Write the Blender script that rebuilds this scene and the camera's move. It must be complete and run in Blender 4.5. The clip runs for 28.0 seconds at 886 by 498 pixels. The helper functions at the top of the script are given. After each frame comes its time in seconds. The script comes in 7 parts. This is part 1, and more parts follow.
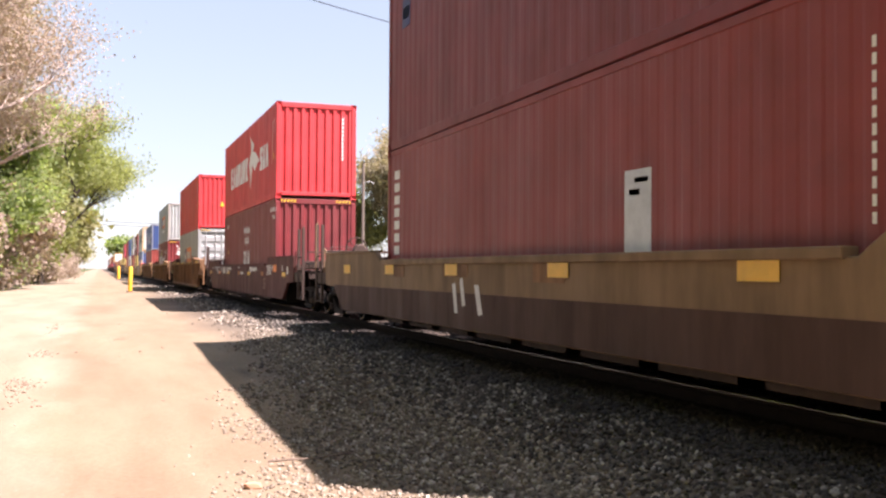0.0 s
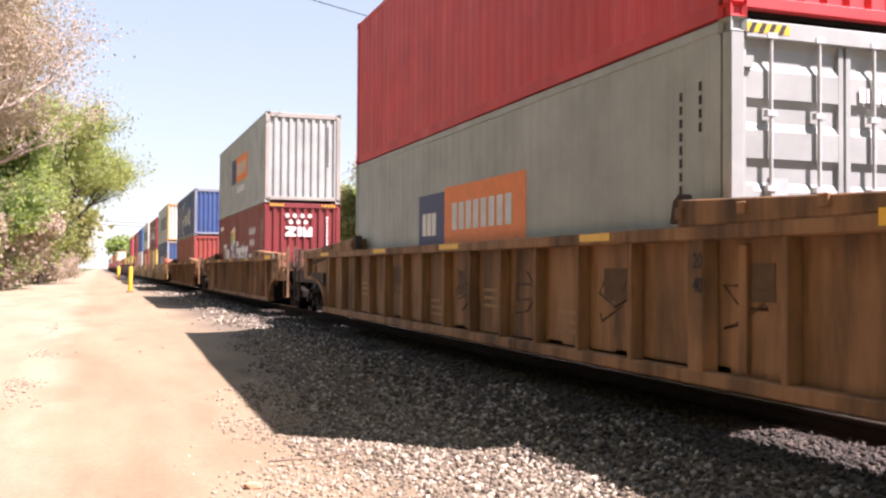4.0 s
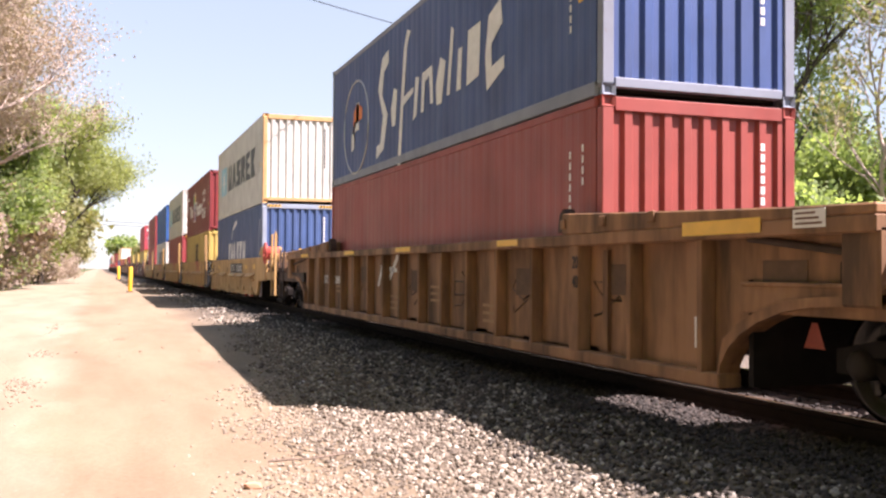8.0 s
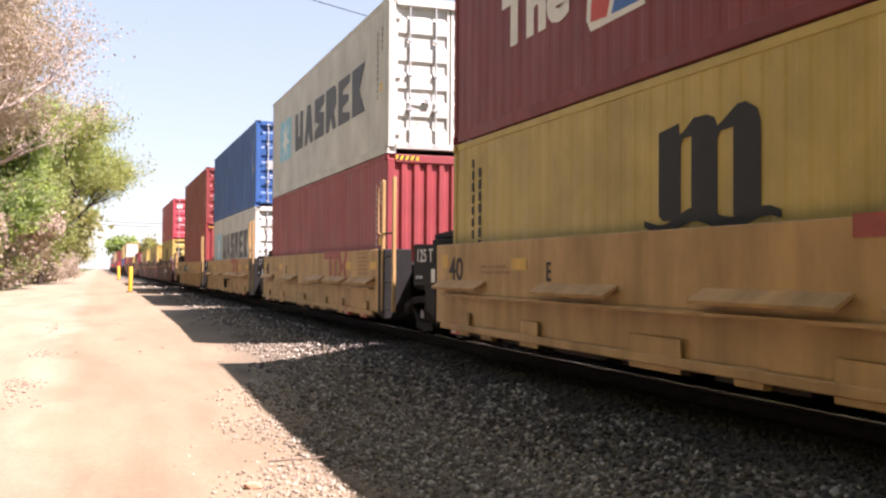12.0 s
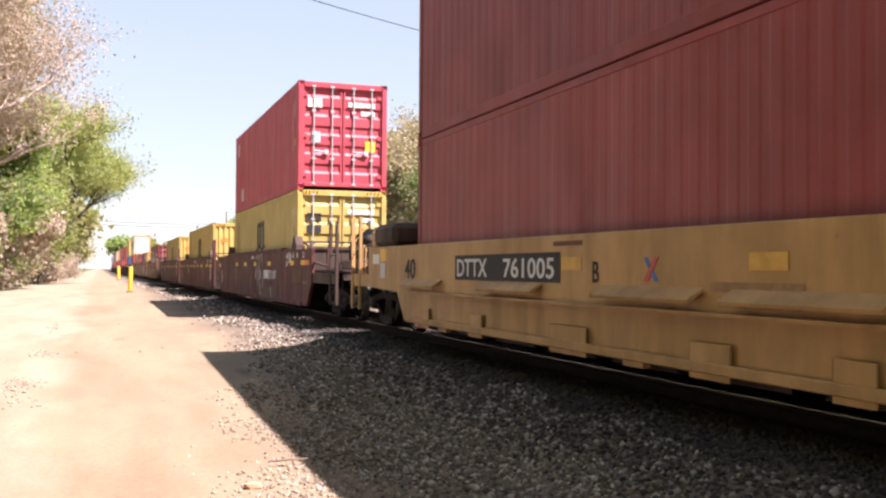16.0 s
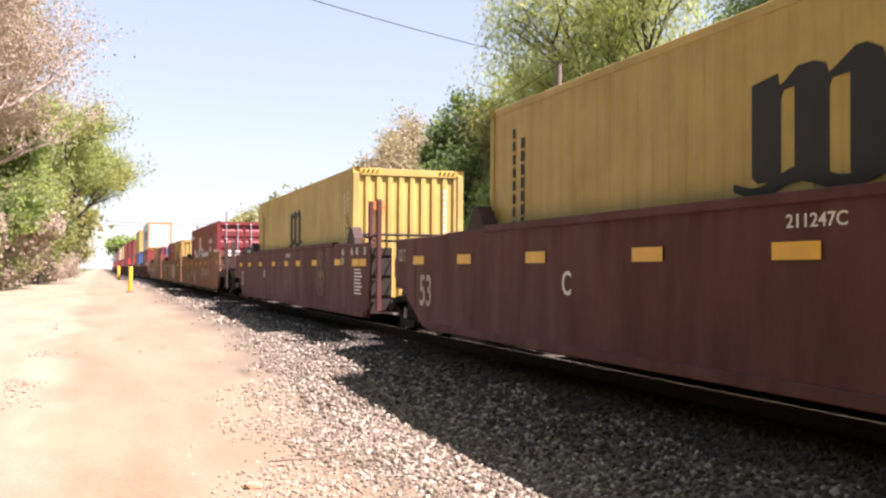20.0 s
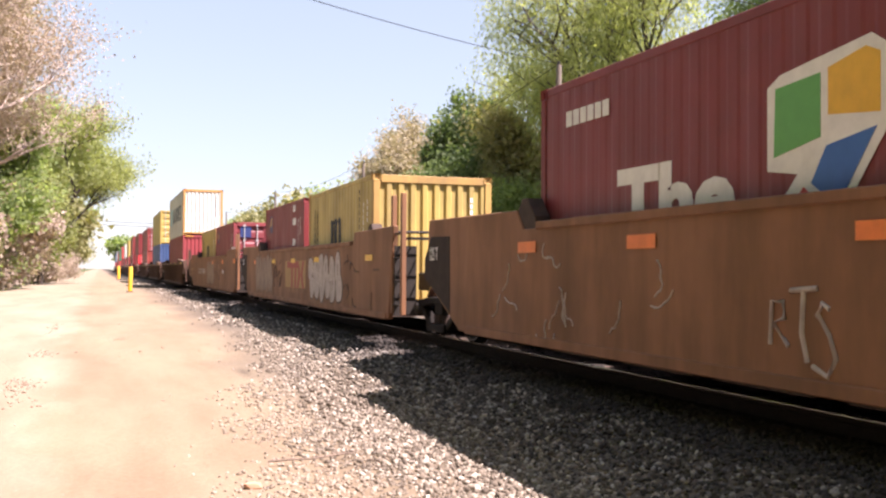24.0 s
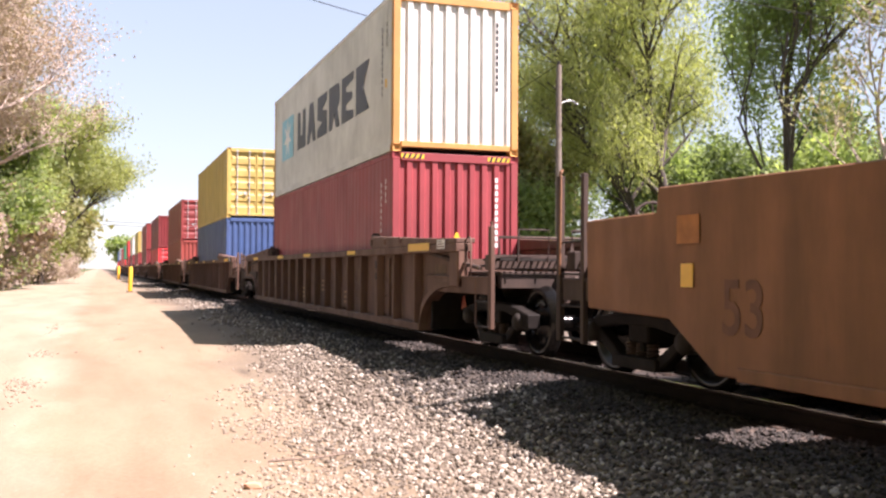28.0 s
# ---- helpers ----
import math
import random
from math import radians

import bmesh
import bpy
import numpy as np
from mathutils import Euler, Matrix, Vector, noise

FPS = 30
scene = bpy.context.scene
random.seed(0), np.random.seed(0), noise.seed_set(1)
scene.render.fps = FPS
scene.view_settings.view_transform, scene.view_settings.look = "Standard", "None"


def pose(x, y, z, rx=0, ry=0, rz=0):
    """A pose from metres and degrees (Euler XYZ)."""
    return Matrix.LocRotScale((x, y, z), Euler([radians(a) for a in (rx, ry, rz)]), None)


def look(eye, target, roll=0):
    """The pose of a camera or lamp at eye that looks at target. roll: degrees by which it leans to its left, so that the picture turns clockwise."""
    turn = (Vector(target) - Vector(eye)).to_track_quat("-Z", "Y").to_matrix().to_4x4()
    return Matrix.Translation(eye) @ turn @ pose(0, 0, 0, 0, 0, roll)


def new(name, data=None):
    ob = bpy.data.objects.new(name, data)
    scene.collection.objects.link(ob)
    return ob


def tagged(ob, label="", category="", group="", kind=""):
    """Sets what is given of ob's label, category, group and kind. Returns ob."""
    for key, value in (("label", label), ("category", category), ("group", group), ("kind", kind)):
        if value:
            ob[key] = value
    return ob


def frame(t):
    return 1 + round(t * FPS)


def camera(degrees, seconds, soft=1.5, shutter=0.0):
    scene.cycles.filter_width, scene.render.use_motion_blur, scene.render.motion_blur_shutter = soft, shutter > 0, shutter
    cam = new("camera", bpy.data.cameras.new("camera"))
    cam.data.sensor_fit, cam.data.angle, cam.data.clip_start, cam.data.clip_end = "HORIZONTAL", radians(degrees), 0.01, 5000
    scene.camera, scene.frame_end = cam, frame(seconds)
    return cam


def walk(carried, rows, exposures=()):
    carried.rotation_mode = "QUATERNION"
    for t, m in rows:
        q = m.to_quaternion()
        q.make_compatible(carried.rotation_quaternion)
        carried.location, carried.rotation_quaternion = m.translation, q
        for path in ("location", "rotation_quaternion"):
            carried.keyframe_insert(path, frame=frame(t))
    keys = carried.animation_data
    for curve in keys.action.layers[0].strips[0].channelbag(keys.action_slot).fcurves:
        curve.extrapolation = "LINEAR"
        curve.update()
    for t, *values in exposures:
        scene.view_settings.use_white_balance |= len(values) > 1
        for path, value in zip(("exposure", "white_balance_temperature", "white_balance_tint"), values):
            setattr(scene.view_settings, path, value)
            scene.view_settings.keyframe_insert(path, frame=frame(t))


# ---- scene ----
from functools import lru_cache

# World: the rails run along y, rail top is z = 0, the train comes from far +y and leaves towards -y.
cam = camera(48.7, 28.0, soft=2.4)
EYE = Matrix.Translation((0, 0, 1.087)) @ pose(0, 0, 0, 0, 0, -19.347) @ pose(0, 0, 0, 91.263, 0, 0) @ pose(0, 0, 0, 0, 0, 0.366)
walk(cam, [(0, EYE), (28, EYE)], exposures=[(0, 1.8, 6500, 29.5), (28, 1.8, 6500, 29.5)])

# ---------- light ----------
SUN = Vector((0.487, -0.45, 1.0)).normalized()
world = bpy.data.worlds.new("sky")
scene.world = world
world.use_nodes = True
wn = world.node_tree
sky = wn.nodes.new("ShaderNodeTexSky")
sky.sky_type = "NISHITA"
sky.sun_disc = False
sky.sun_elevation = math.asin(SUN.z)
sky.sun_rotation = math.atan2(SUN.x, SUN.y)
sky.altitude = 100
sky.air_density, sky.dust_density, sky.ozone_density = 1.15, 0.25, 1.0
haze = wn.nodes.new("ShaderNodeHueSaturation")      # thin haze pales the blue
haze.inputs["Saturation"].default_value = 0.7
wn.links.new(sky.outputs[0], haze.inputs["Color"])
veil = wn.nodes.new("ShaderNodeMix")                # even pale blue of a hazy spring sky
veil.data_type = "RGBA"
veil.inputs[0].default_value = 0.5
veil.inputs[7].default_value = (3.3, 4.45, 4.95, 1)
wn.links.new(haze.outputs[0], veil.inputs[6])
wn.links.new(veil.outputs[2], wn.nodes["Background"].inputs[0])
wn.nodes["Background"].inputs[1].default_value = 0.057
sun_lamp = bpy.data.lights.new("sun", "SUN")
sun_lamp.energy, sun_lamp.angle, sun_lamp.color = 5.0, radians(0.5), (1.0, 0.95, 0.88)
new("sun", sun_lamp).matrix_world = look(SUN * 50, (0, 0, 0))

# ---------- plan ----------
CX = 6.136            # track centre
LEVELS = ((9, -0.58), (13, -0.52), (17, -0.44), (20, -0.37), (24, -0.28), (33, -0.23), (45, -0.18), (70, -0.15))    # the path climbs to the track's level


def path_level(y):
    return float(np.interp(y, [a for a, _ in LEVELS], [b for _, b in LEVELS]))


TRAIN = [(0, -162.5), (7, -81.45), (14, 0.0), (21, 81.2), (28, 162.3)]   # metres run by the train, over time


# ---------- materials ----------
def nodes(m):
    m.use_nodes = True
    return m.node_tree.nodes, m.node_tree.links, m.node_tree.nodes["Principled BSDF"]


def noise_node(n, l, scale, detail=4, stretch=(1, 1, 1), rough=0.6, rnd=True):
    tc, mp, t = n.new("ShaderNodeTexCoord"), n.new("ShaderNodeMapping"), n.new("ShaderNodeTexNoise")
    mp.inputs["Scale"].default_value = stretch
    l.new(tc.outputs["Object"], mp.inputs["Vector"])
    if rnd:
        oi, mu = n.new("ShaderNodeObjectInfo"), n.new("ShaderNodeMath")
        mu.operation = "MULTIPLY"
        mu.inputs[1].default_value = 40
        l.new(oi.outputs["Random"], mu.inputs[0])
        l.new(mu.outputs[0], mp.inputs["Location"])
    t.inputs["Scale"].default_value, t.inputs["Detail"].default_value, t.inputs["Roughness"].default_value = scale, detail, rough
    l.new(mp.outputs[0], t.inputs["Vector"])
    return t


def ramp(n, l, src, stops):
    r = n.new("ShaderNodeValToRGB")
    while len(r.color_ramp.elements) < len(stops):
        r.color_ramp.elements.new(0.5)
    for e, (p, c) in zip(r.color_ramp.elements, stops):
        e.position, e.color = p, (*c, 1) if len(c) == 3 else c
    l.new(src, r.inputs[0])
    return r


def mixc(n, l, fac, a, b, how="MIX"):
    m = n.new("ShaderNodeMix")
    m.data_type, m.blend_type = "RGBA", how
    for i, s in ((0, fac), (6, a), (7, b)):
        if isinstance(s, (int, float)):
            m.inputs[i].default_value = s
        elif isinstance(s, tuple):
            m.inputs[i].default_value = (*s, 1)
        else:
            l.new(s, m.inputs[i])
    return m.outputs[2]


def bump(n, l, b, h, strength=0.2, dist=0.02):
    x = n.new("ShaderNodeBump")
    x.inputs["Strength"].default_value, x.inputs["Distance"].default_value = strength, dist
    l.new(h, x.inputs["Height"])
    l.new(x.outputs[0], b.inputs["Normal"])


def tint(c, k):
    return tuple(min(1, v * k) for v in c)


@lru_cache(None)
def paint(name, c, rough=0.5, grime=0.35, rust=0.25, metal=0.0, grimec=(0.09, 0.065, 0.045)):
    """Weathered paint: faded patches, vertical grime streaks, rust specks."""
    m = bpy.data.materials.new(name)
    n, l, b = nodes(m)
    big = noise_node(n, l, 1.1, 4)
    fade = ramp(n, l, big.outputs[0], [(0.3, tint(c, 0.82)), (0.7, tint(c, 1.15))])
    st = noise_node(n, l, 1.5, 5, (1.6, 1.6, 0.3), 0.62)
    sr = ramp(n, l, st.outputs[0], [(0.4, (0, 0, 0)), (0.68, (grime,) * 3)])
    col = mixc(n, l, sr.outputs[0], fade.outputs[0], grimec)
    sp = noise_node(n, l, 9, 8, (1, 1, 0.6), 0.75)
    rr = ramp(n, l, sp.outputs[0], [(0.62, (0, 0, 0)), (0.72, (rust,) * 3)])
    col = mixc(n, l, rr.outputs[0], col, (0.16, 0.055, 0.022))
    l.new(col, b.inputs["Base Color"])
    rg = ramp(n, l, st.outputs[0], [(0.3, (rough * 0.85,) * 3), (0.8, (min(1, rough * 1.4),) * 3)])
    l.new(rg.outputs[0], b.inputs["Roughness"])
    b.inputs["Metallic"].default_value = metal
    fine = noise_node(n, l, 30, 3)
    bump(n, l, b, fine.outputs[0], 0.08, 0.01)
    return m


@lru_cache(None)
def plain(name, c, rough=0.6, metal=0.0, var=0.25, scale=6.0, gloss=0.5):
    m = bpy.data.materials.new(name)
    n, l, b = nodes(m)
    t = noise_node(n, l, scale, 6)
    r = ramp(n, l, t.outputs[0], [(0.25, tint(c, 1 - var)), (0.75, tint(c, 1 + var))])
    l.new(r.outputs[0], b.inputs["Base Color"])
    b.inputs["Roughness"].default_value, b.inputs["Metallic"].default_value, b.inputs["Specular IOR Level"].default_value = rough, metal, gloss
    f = noise_node(n, l, scale * 6, 4)
    bump(n, l, b, f.outputs[0], 0.15, 0.01)
    return m


def leaf_material(name, c1, c2, trans=0.45):
    m = bpy.data.materials.new(name)
    n, l, b = nodes(m)
    g = n.new("ShaderNodeNewGeometry")
    r = ramp(n, l, g.outputs["Random Per Island"], [(0.0, c1), (1.0, c2)])
    l.new(r.outputs[0], b.inputs["Base Color"])
    b.inputs["Roughness"].default_value = 0.6
    tr, mx = n.new("ShaderNodeBsdfTranslucent"), n.new("ShaderNodeMixShader")
    br = mixc(n, l, 1.0, r.outputs[0], (1.16, 1.2, 0.6), "MULTIPLY")
    l.new(br, tr.inputs[0])
    mx.inputs[0].default_value = trans
    l.new(b.outputs[0], mx.inputs[1])
    l.new(tr.outputs[0], mx.inputs[2])
    l.new(mx.outputs[0], n["Material Output"].inputs[0])
    return m


STEEL = plain("worn steel", (0.22, 0.21, 0.2), 0.35, 0.9, 0.3)
RAILTOP = plain("polished rail head", (0.55, 0.54, 0.52), 0.22, 1.0, 0.15)
RUSTY = plain("rusty brown steel", (0.05, 0.03, 0.021), 0.8, 0.2, 0.4)
BLACKIRON = plain("greasy black iron", (0.014, 0.011, 0.0095), 0.75, 0.0, 0.4, gloss=0.15)
DARK = plain("dark steel", (0.03, 0.024, 0.02), 0.7, 0.1, 0.35, gloss=0.25)
WHITE = plain("white marking paint", (0.72, 0.7, 0.67), 0.6, 0, 0.12)
BLACKP = plain("black marking paint", (0.016, 0.016, 0.019), 0.7, 0, 0.2)
YEL = plain("yellow reflector", (0.75, 0.42, 0.03), 0.4, 0, 0.12)
ORG = plain("orange marking", (0.75, 0.19, 0.03), 0.5, 0, 0.15)
REDM = plain("red marking", (0.5, 0.05, 0.04), 0.5, 0, 0.15)
NAVY = plain("navy marking", (0.02, 0.035, 0.13), 0.5, 0, 0.15)
SKYB = plain("pale blue marking", (0.22, 0.5, 0.62), 0.5, 0, 0.1)
GREENM = plain("green marking", (0.1, 0.35, 0.09), 0.5, 0, 0.1)
BLUEM = plain("blue marking", (0.03, 0.13, 0.42), 0.5, 0, 0.1)
SILVER = plain("pale grey paint", (0.5, 0.5, 0.5), 0.4, 0.3, 0.15)
FADEDARK = plain("worn dark stencil paint", (0.13, 0.055, 0.03), 0.7, 0, 0.3)
FADEWHITE = plain("worn white stencil paint", (0.4, 0.33, 0.29), 0.7, 0, 0.3)
FADERED = plain("faded red marking", (0.33, 0.07, 0.05), 0.6, 0, 0.2)
FADEYEL = plain("faded yellow reflector", (0.62, 0.36, 0.07), 0.6, 0, 0.2)
FADEPINK = plain("worn pinkish stencil paint", (0.24, 0.15, 0.115), 0.7, 0, 0.3)
FADERUST = plain("worn brown stencil paint", (0.3, 0.17, 0.08), 0.7, 0, 0.3)
FADEBLACK = plain("worn black spray paint", (0.075, 0.045, 0.03), 0.7, 0, 0.35)


# ---------- mesh helpers ----------
class Build:
    """Collects boxes, prisms and tubes into one mesh."""
    def __init__(self):
        self.v, self.f, self.smooth = [], [], []

    def add(self, vs, fs, smooth=False):
        o = len(self.v)
        self.v += [tuple(p) for p in vs]
        self.f += [tuple(i + o for i in q) for q in fs]
        self.smooth += [smooth] * len(fs)
        return self

    def box(self, x0, x1, y0, y1, z0, z1):
        return self.add([(x, y, z) for x in (x0, x1) for y in (y0, y1) for z in (z0, z1)],
                        [(0, 1, 3, 2), (4, 6, 7, 5), (0, 4, 5, 1), (2, 3, 7, 6), (0, 2, 6, 4), (1, 5, 7, 3)])

    def prism(self, poly, a, b, axis="x"):
        k = len(poly)
        put = {"x": lambda p, h: (h, p[0], p[1]), "y": lambda p, h: (p[0], h, p[1]), "z": lambda p, h: (p[0], p[1], h)}[axis]
        vs = [put(p, a) for p in poly] + [put(p, b) for p in poly]
        fs = [tuple(range(k))[::-1], tuple(range(k, 2 * k))] + [(i, (i + 1) % k, k + (i + 1) % k, k + i) for i in range(k)]
        return self.add(vs, fs)

    def tube(self, pts, r, n=6, r2=None, caps=True):
        pts = [Vector(p) for p in pts]
        rings = []
        for i, p in enumerate(pts):
            d = (pts[min(i + 1, len(pts) - 1)] - pts[max(i - 1, 0)]).normalized()
            u = d.cross(Vector((0, 0, 1)) if abs(d.z) < 0.9 else Vector((1, 0, 0))).normalized()
            w = d.cross(u)
            rad = r if r2 is None else r + (r2 - r) * i / (len(pts) - 1)
            rings.append([p + (u * math.cos(a) + w * math.sin(a)) * rad for a in (2 * math.pi * k / n for k in range(n))])
        vs = [q for ring in rings for q in ring]
        fs = [(i * n + k, i * n + (k + 1) % n, (i + 1) * n + (k + 1) % n, (i + 1) * n + k) for i in range(len(pts) - 1) for k in range(n)]
        self.add(vs, fs, True)
        if caps:
            self.add(rings[0], [tuple(range(n))[::-1]])
            self.add(rings[-1], [tuple(range(n))])
        return self

    def lathe(self, prof, n=24, axis="x", centre=(0, 0, 0)):
        """Turned form: prof is (offset along the axis, radius)."""
        k = len(prof)
        vs = []
        for j in range(n):
            a = 2 * math.pi * j / n
            for o, r in prof:
                p = (o, r * math.cos(a), r * math.sin(a)) if axis == "x" else (r * math.cos(a), r * math.sin(a), o) if axis == "z" else (r * math.cos(a), o, r * math.sin(a))
                vs.append((p[0] + centre[0], p[1] + centre[1], p[2] + centre[2]))
        fs = [(j * k + i, ((j + 1) % n) * k + i, ((j + 1) % n) * k + i + 1, j * k + i + 1) for j in range(n) for i in range(k - 1)]
        return self.add(vs, fs, True)

    def mesh(self, name, bevel=0.0):
        me = bpy.data.meshes.new(name)
        me.from_pydata(self.v, [], self.f)
        me.polygons.foreach_set("use_smooth", self.smooth)
        bm = bmesh.new()
        bm.from_mesh(me)
        bmesh.ops.recalc_face_normals(bm, faces=bm.faces)
        if bevel:
            es = [e for e in bm.edges if e.is_manifold and e.calc_face_angle(0) > 0.9]
            bmesh.ops.bevel(bm, geom=es, offset=bevel, segments=1, affect="EDGES")
        bm.to_mesh(me)
        bm.free()
        me.materials.append(None)
        me.update()
        return me


CACHE = {}


def cached(key, maker):
    if key not in CACHE:
        CACHE[key] = maker()
    return CACHE[key]


def part(name, me, mat, parent=None, label="", at=(0, 0, 0), m=None):
    ob = new(name, me)
    ob.material_slots[0].link = "OBJECT"
    ob.material_slots[0].material = mat
    ob.matrix_basis = m if m is not None else Matrix.Translation(at)
    ob.parent = parent
    if label:
        ob["label"] = label
    if name in ("code_marking", "notice", "graffiti", "hazard_stripe"):
        ob["kind"] = "stuff"
    return ob


def box_mesh(x0, x1, y0, y1, z0, z1, bevel=0.0):
    key = ("box",) + tuple(round(v, 4) for v in (x0, x1, y0, y1, z0, z1, bevel))
    return cached(key, lambda: Build().box(x0, x1, y0, y1, z0, z1).mesh("box", bevel))


def text_mesh(s, size, width=1.0, bold=0.012):
    """Flat raised letters in the built-in font, in the x-z plane facing -y, from the lower left corner."""
    def make():
        cu = bpy.data.curves.new("letters", "FONT")
        cu.body, cu.size, cu.extrude, cu.resolution_u = s, size, 0.0015, 3
        cu.offset = size * bold
        ob = bpy.data.objects.new("letters", cu)
        me = bpy.data.meshes.new_from_object(ob)
        bpy.data.objects.remove(ob)
        me.transform(Matrix.Diagonal((width, 1, 1, 1)) @ pose(0, 0, 0, 90, 0, 0))
        me.materials.clear()
        me.materials.append(None)
        return me
    return cached(("txt", s, size, width, bold), make)


def text_fit(s, w, h, bold=0.012):
    """Letters fitted to a width and a cap height."""
    def make():
        me = text_mesh(s, 1.0, 1.0, bold).copy()
        co = np.array([v.co[:] for v in me.vertices])
        lo, hi = co.min(0), co.max(0)
        me.transform(Matrix.Diagonal((w / (hi[0] - lo[0]), 1, h / (hi[2] - max(lo[2], -0.02)), 1)) @ Matrix.Translation((-lo[0], 0, 0)))
        return me
    return cached(("fit", s, w, h, bold), make)


def plate_mesh(polys, depth=0.003):
    """Thin raised shapes from outlines in (x, z), facing -y."""
    b = Build()
    for p in polys:
        b.prism(p, -depth, 0.0, "y")
    return b.mesh("plate")


def rect(x, z, w, h):
    return [(x, z), (x + w, z), (x + w, z + h), (x, z + h)]


def star(x, z, r, n=6, k=0.5, a0=0.0):
    return [(x + r * (1 if i % 2 == 0 else k) * math.sin(a0 + math.pi * i / n), z + r * (1 if i % 2 == 0 else k) * math.cos(a0 + math.pi * i / n)) for i in range(2 * n)]


def on_left(x, y, z):
    """Pose that lays a plate on a face looking to -x: its x runs to -y, so that it reads from outside."""
    return pose(x, y, z, 0, 0, -90)


def on_front(x, y, z):
    return pose(x, y, z)


# ---------- shipping containers ----------
W = 2.438
FLOOR = 0.335             # height of the boxes in the wells
HC, STD = 2.885, 2.6      # tall and standard boxes


def wave(y0, y1, pitch, depth, flat=0.36, slope=0.14):
    """Trapezoid corrugation as (along, inset) points."""
    k = max(1, round((y1 - y0) / pitch))
    p = (y1 - y0) / k
    out = []
    for i in range(k):
        a = y0 + i * p
        s, f = slope * p, flat * p
        out += [(a, 0), (a + f, 0), (a + f + s, depth), (a + p - s, depth)]
    return out + [(y1, 0)]


def corrugated(along0, along1, z0, z1, pitch, depth, thick, vertical=True, flat=0.42):
    pts = wave(along0, along1, pitch, depth, flat)
    k = len(pts)
    v, f = [], []
    for z in (z0, z1):
        v += [(d, a, z) for a, d in pts]
    v += [(thick, along0, z0), (thick, along1, z0), (thick, along0, z1), (thick, along1, z1)]
    f += [(i, i + 1, k + i + 1, k + i) for i in range(k - 1)]
    f += [(2 * k, 2 * k + 2, 2 * k + 3, 2 * k + 1)]
    f += [tuple(range(k - 1, -1, -1)) + (2 * k, 2 * k + 1), tuple(range(k, 2 * k)) + (2 * k + 3, 2 * k + 2)]
    f += [(0, k, 2 * k + 2, 2 * k), (k - 1, 2 * k + 1, 2 * k + 3, 2 * k - 1)]
    return Build().add(v, f).mesh("corrugated")


def casting_mesh():
    """Corner fitting: a steel block with an oval hole sunk in each open face."""
    bm = bmesh.new()
    bmesh.ops.create_cube(bm, size=1)
    for v in bm.verts:
        v.co = Vector(((v.co.x + 0.5) * 0.162, (v.co.y + 0.5) * 0.178, (v.co.z + 0.5) * 0.118))
    for f in list(bm.faces):
        if abs(f.normal.z) < 0.5:
            bmesh.ops.inset_individual(bm, faces=[f], thickness=0.034, depth=0)
            bmesh.ops.translate(bm, verts=f.verts, vec=-f.normal * 0.04)
    me = bpy.data.meshes.new("casting")
    bm.to_mesh(me)
    bm.free()
    me.materials.append(None)
    return me


def door_mesh(w, h, ribs=5):
    """A door leaf with horizontal pressed ribs, facing -y."""
    me = corrugated(0.0, h, 0.05, w - 0.05, h / ribs, 0.034, 0.055, True, 0.46)
    me.transform(Matrix(((0, 0, 1, 0), (1, 0, 0, 0), (0, 1, 0, 0), (0, 0, 0, 1))))
    return me


def lock_rod_mesh(h):
    b = Build().tube([(0, 0, -0.06), (0, 0, h + 0.06)], 0.018, 8)
    for z in (-0.03, h * 0.25, h * 0.5, h * 0.75, h + 0.02):
        b.box(-0.05, 0.05, -0.025, 0.03, z - 0.025, z + 0.025)
    return b.mesh("lock_rod")


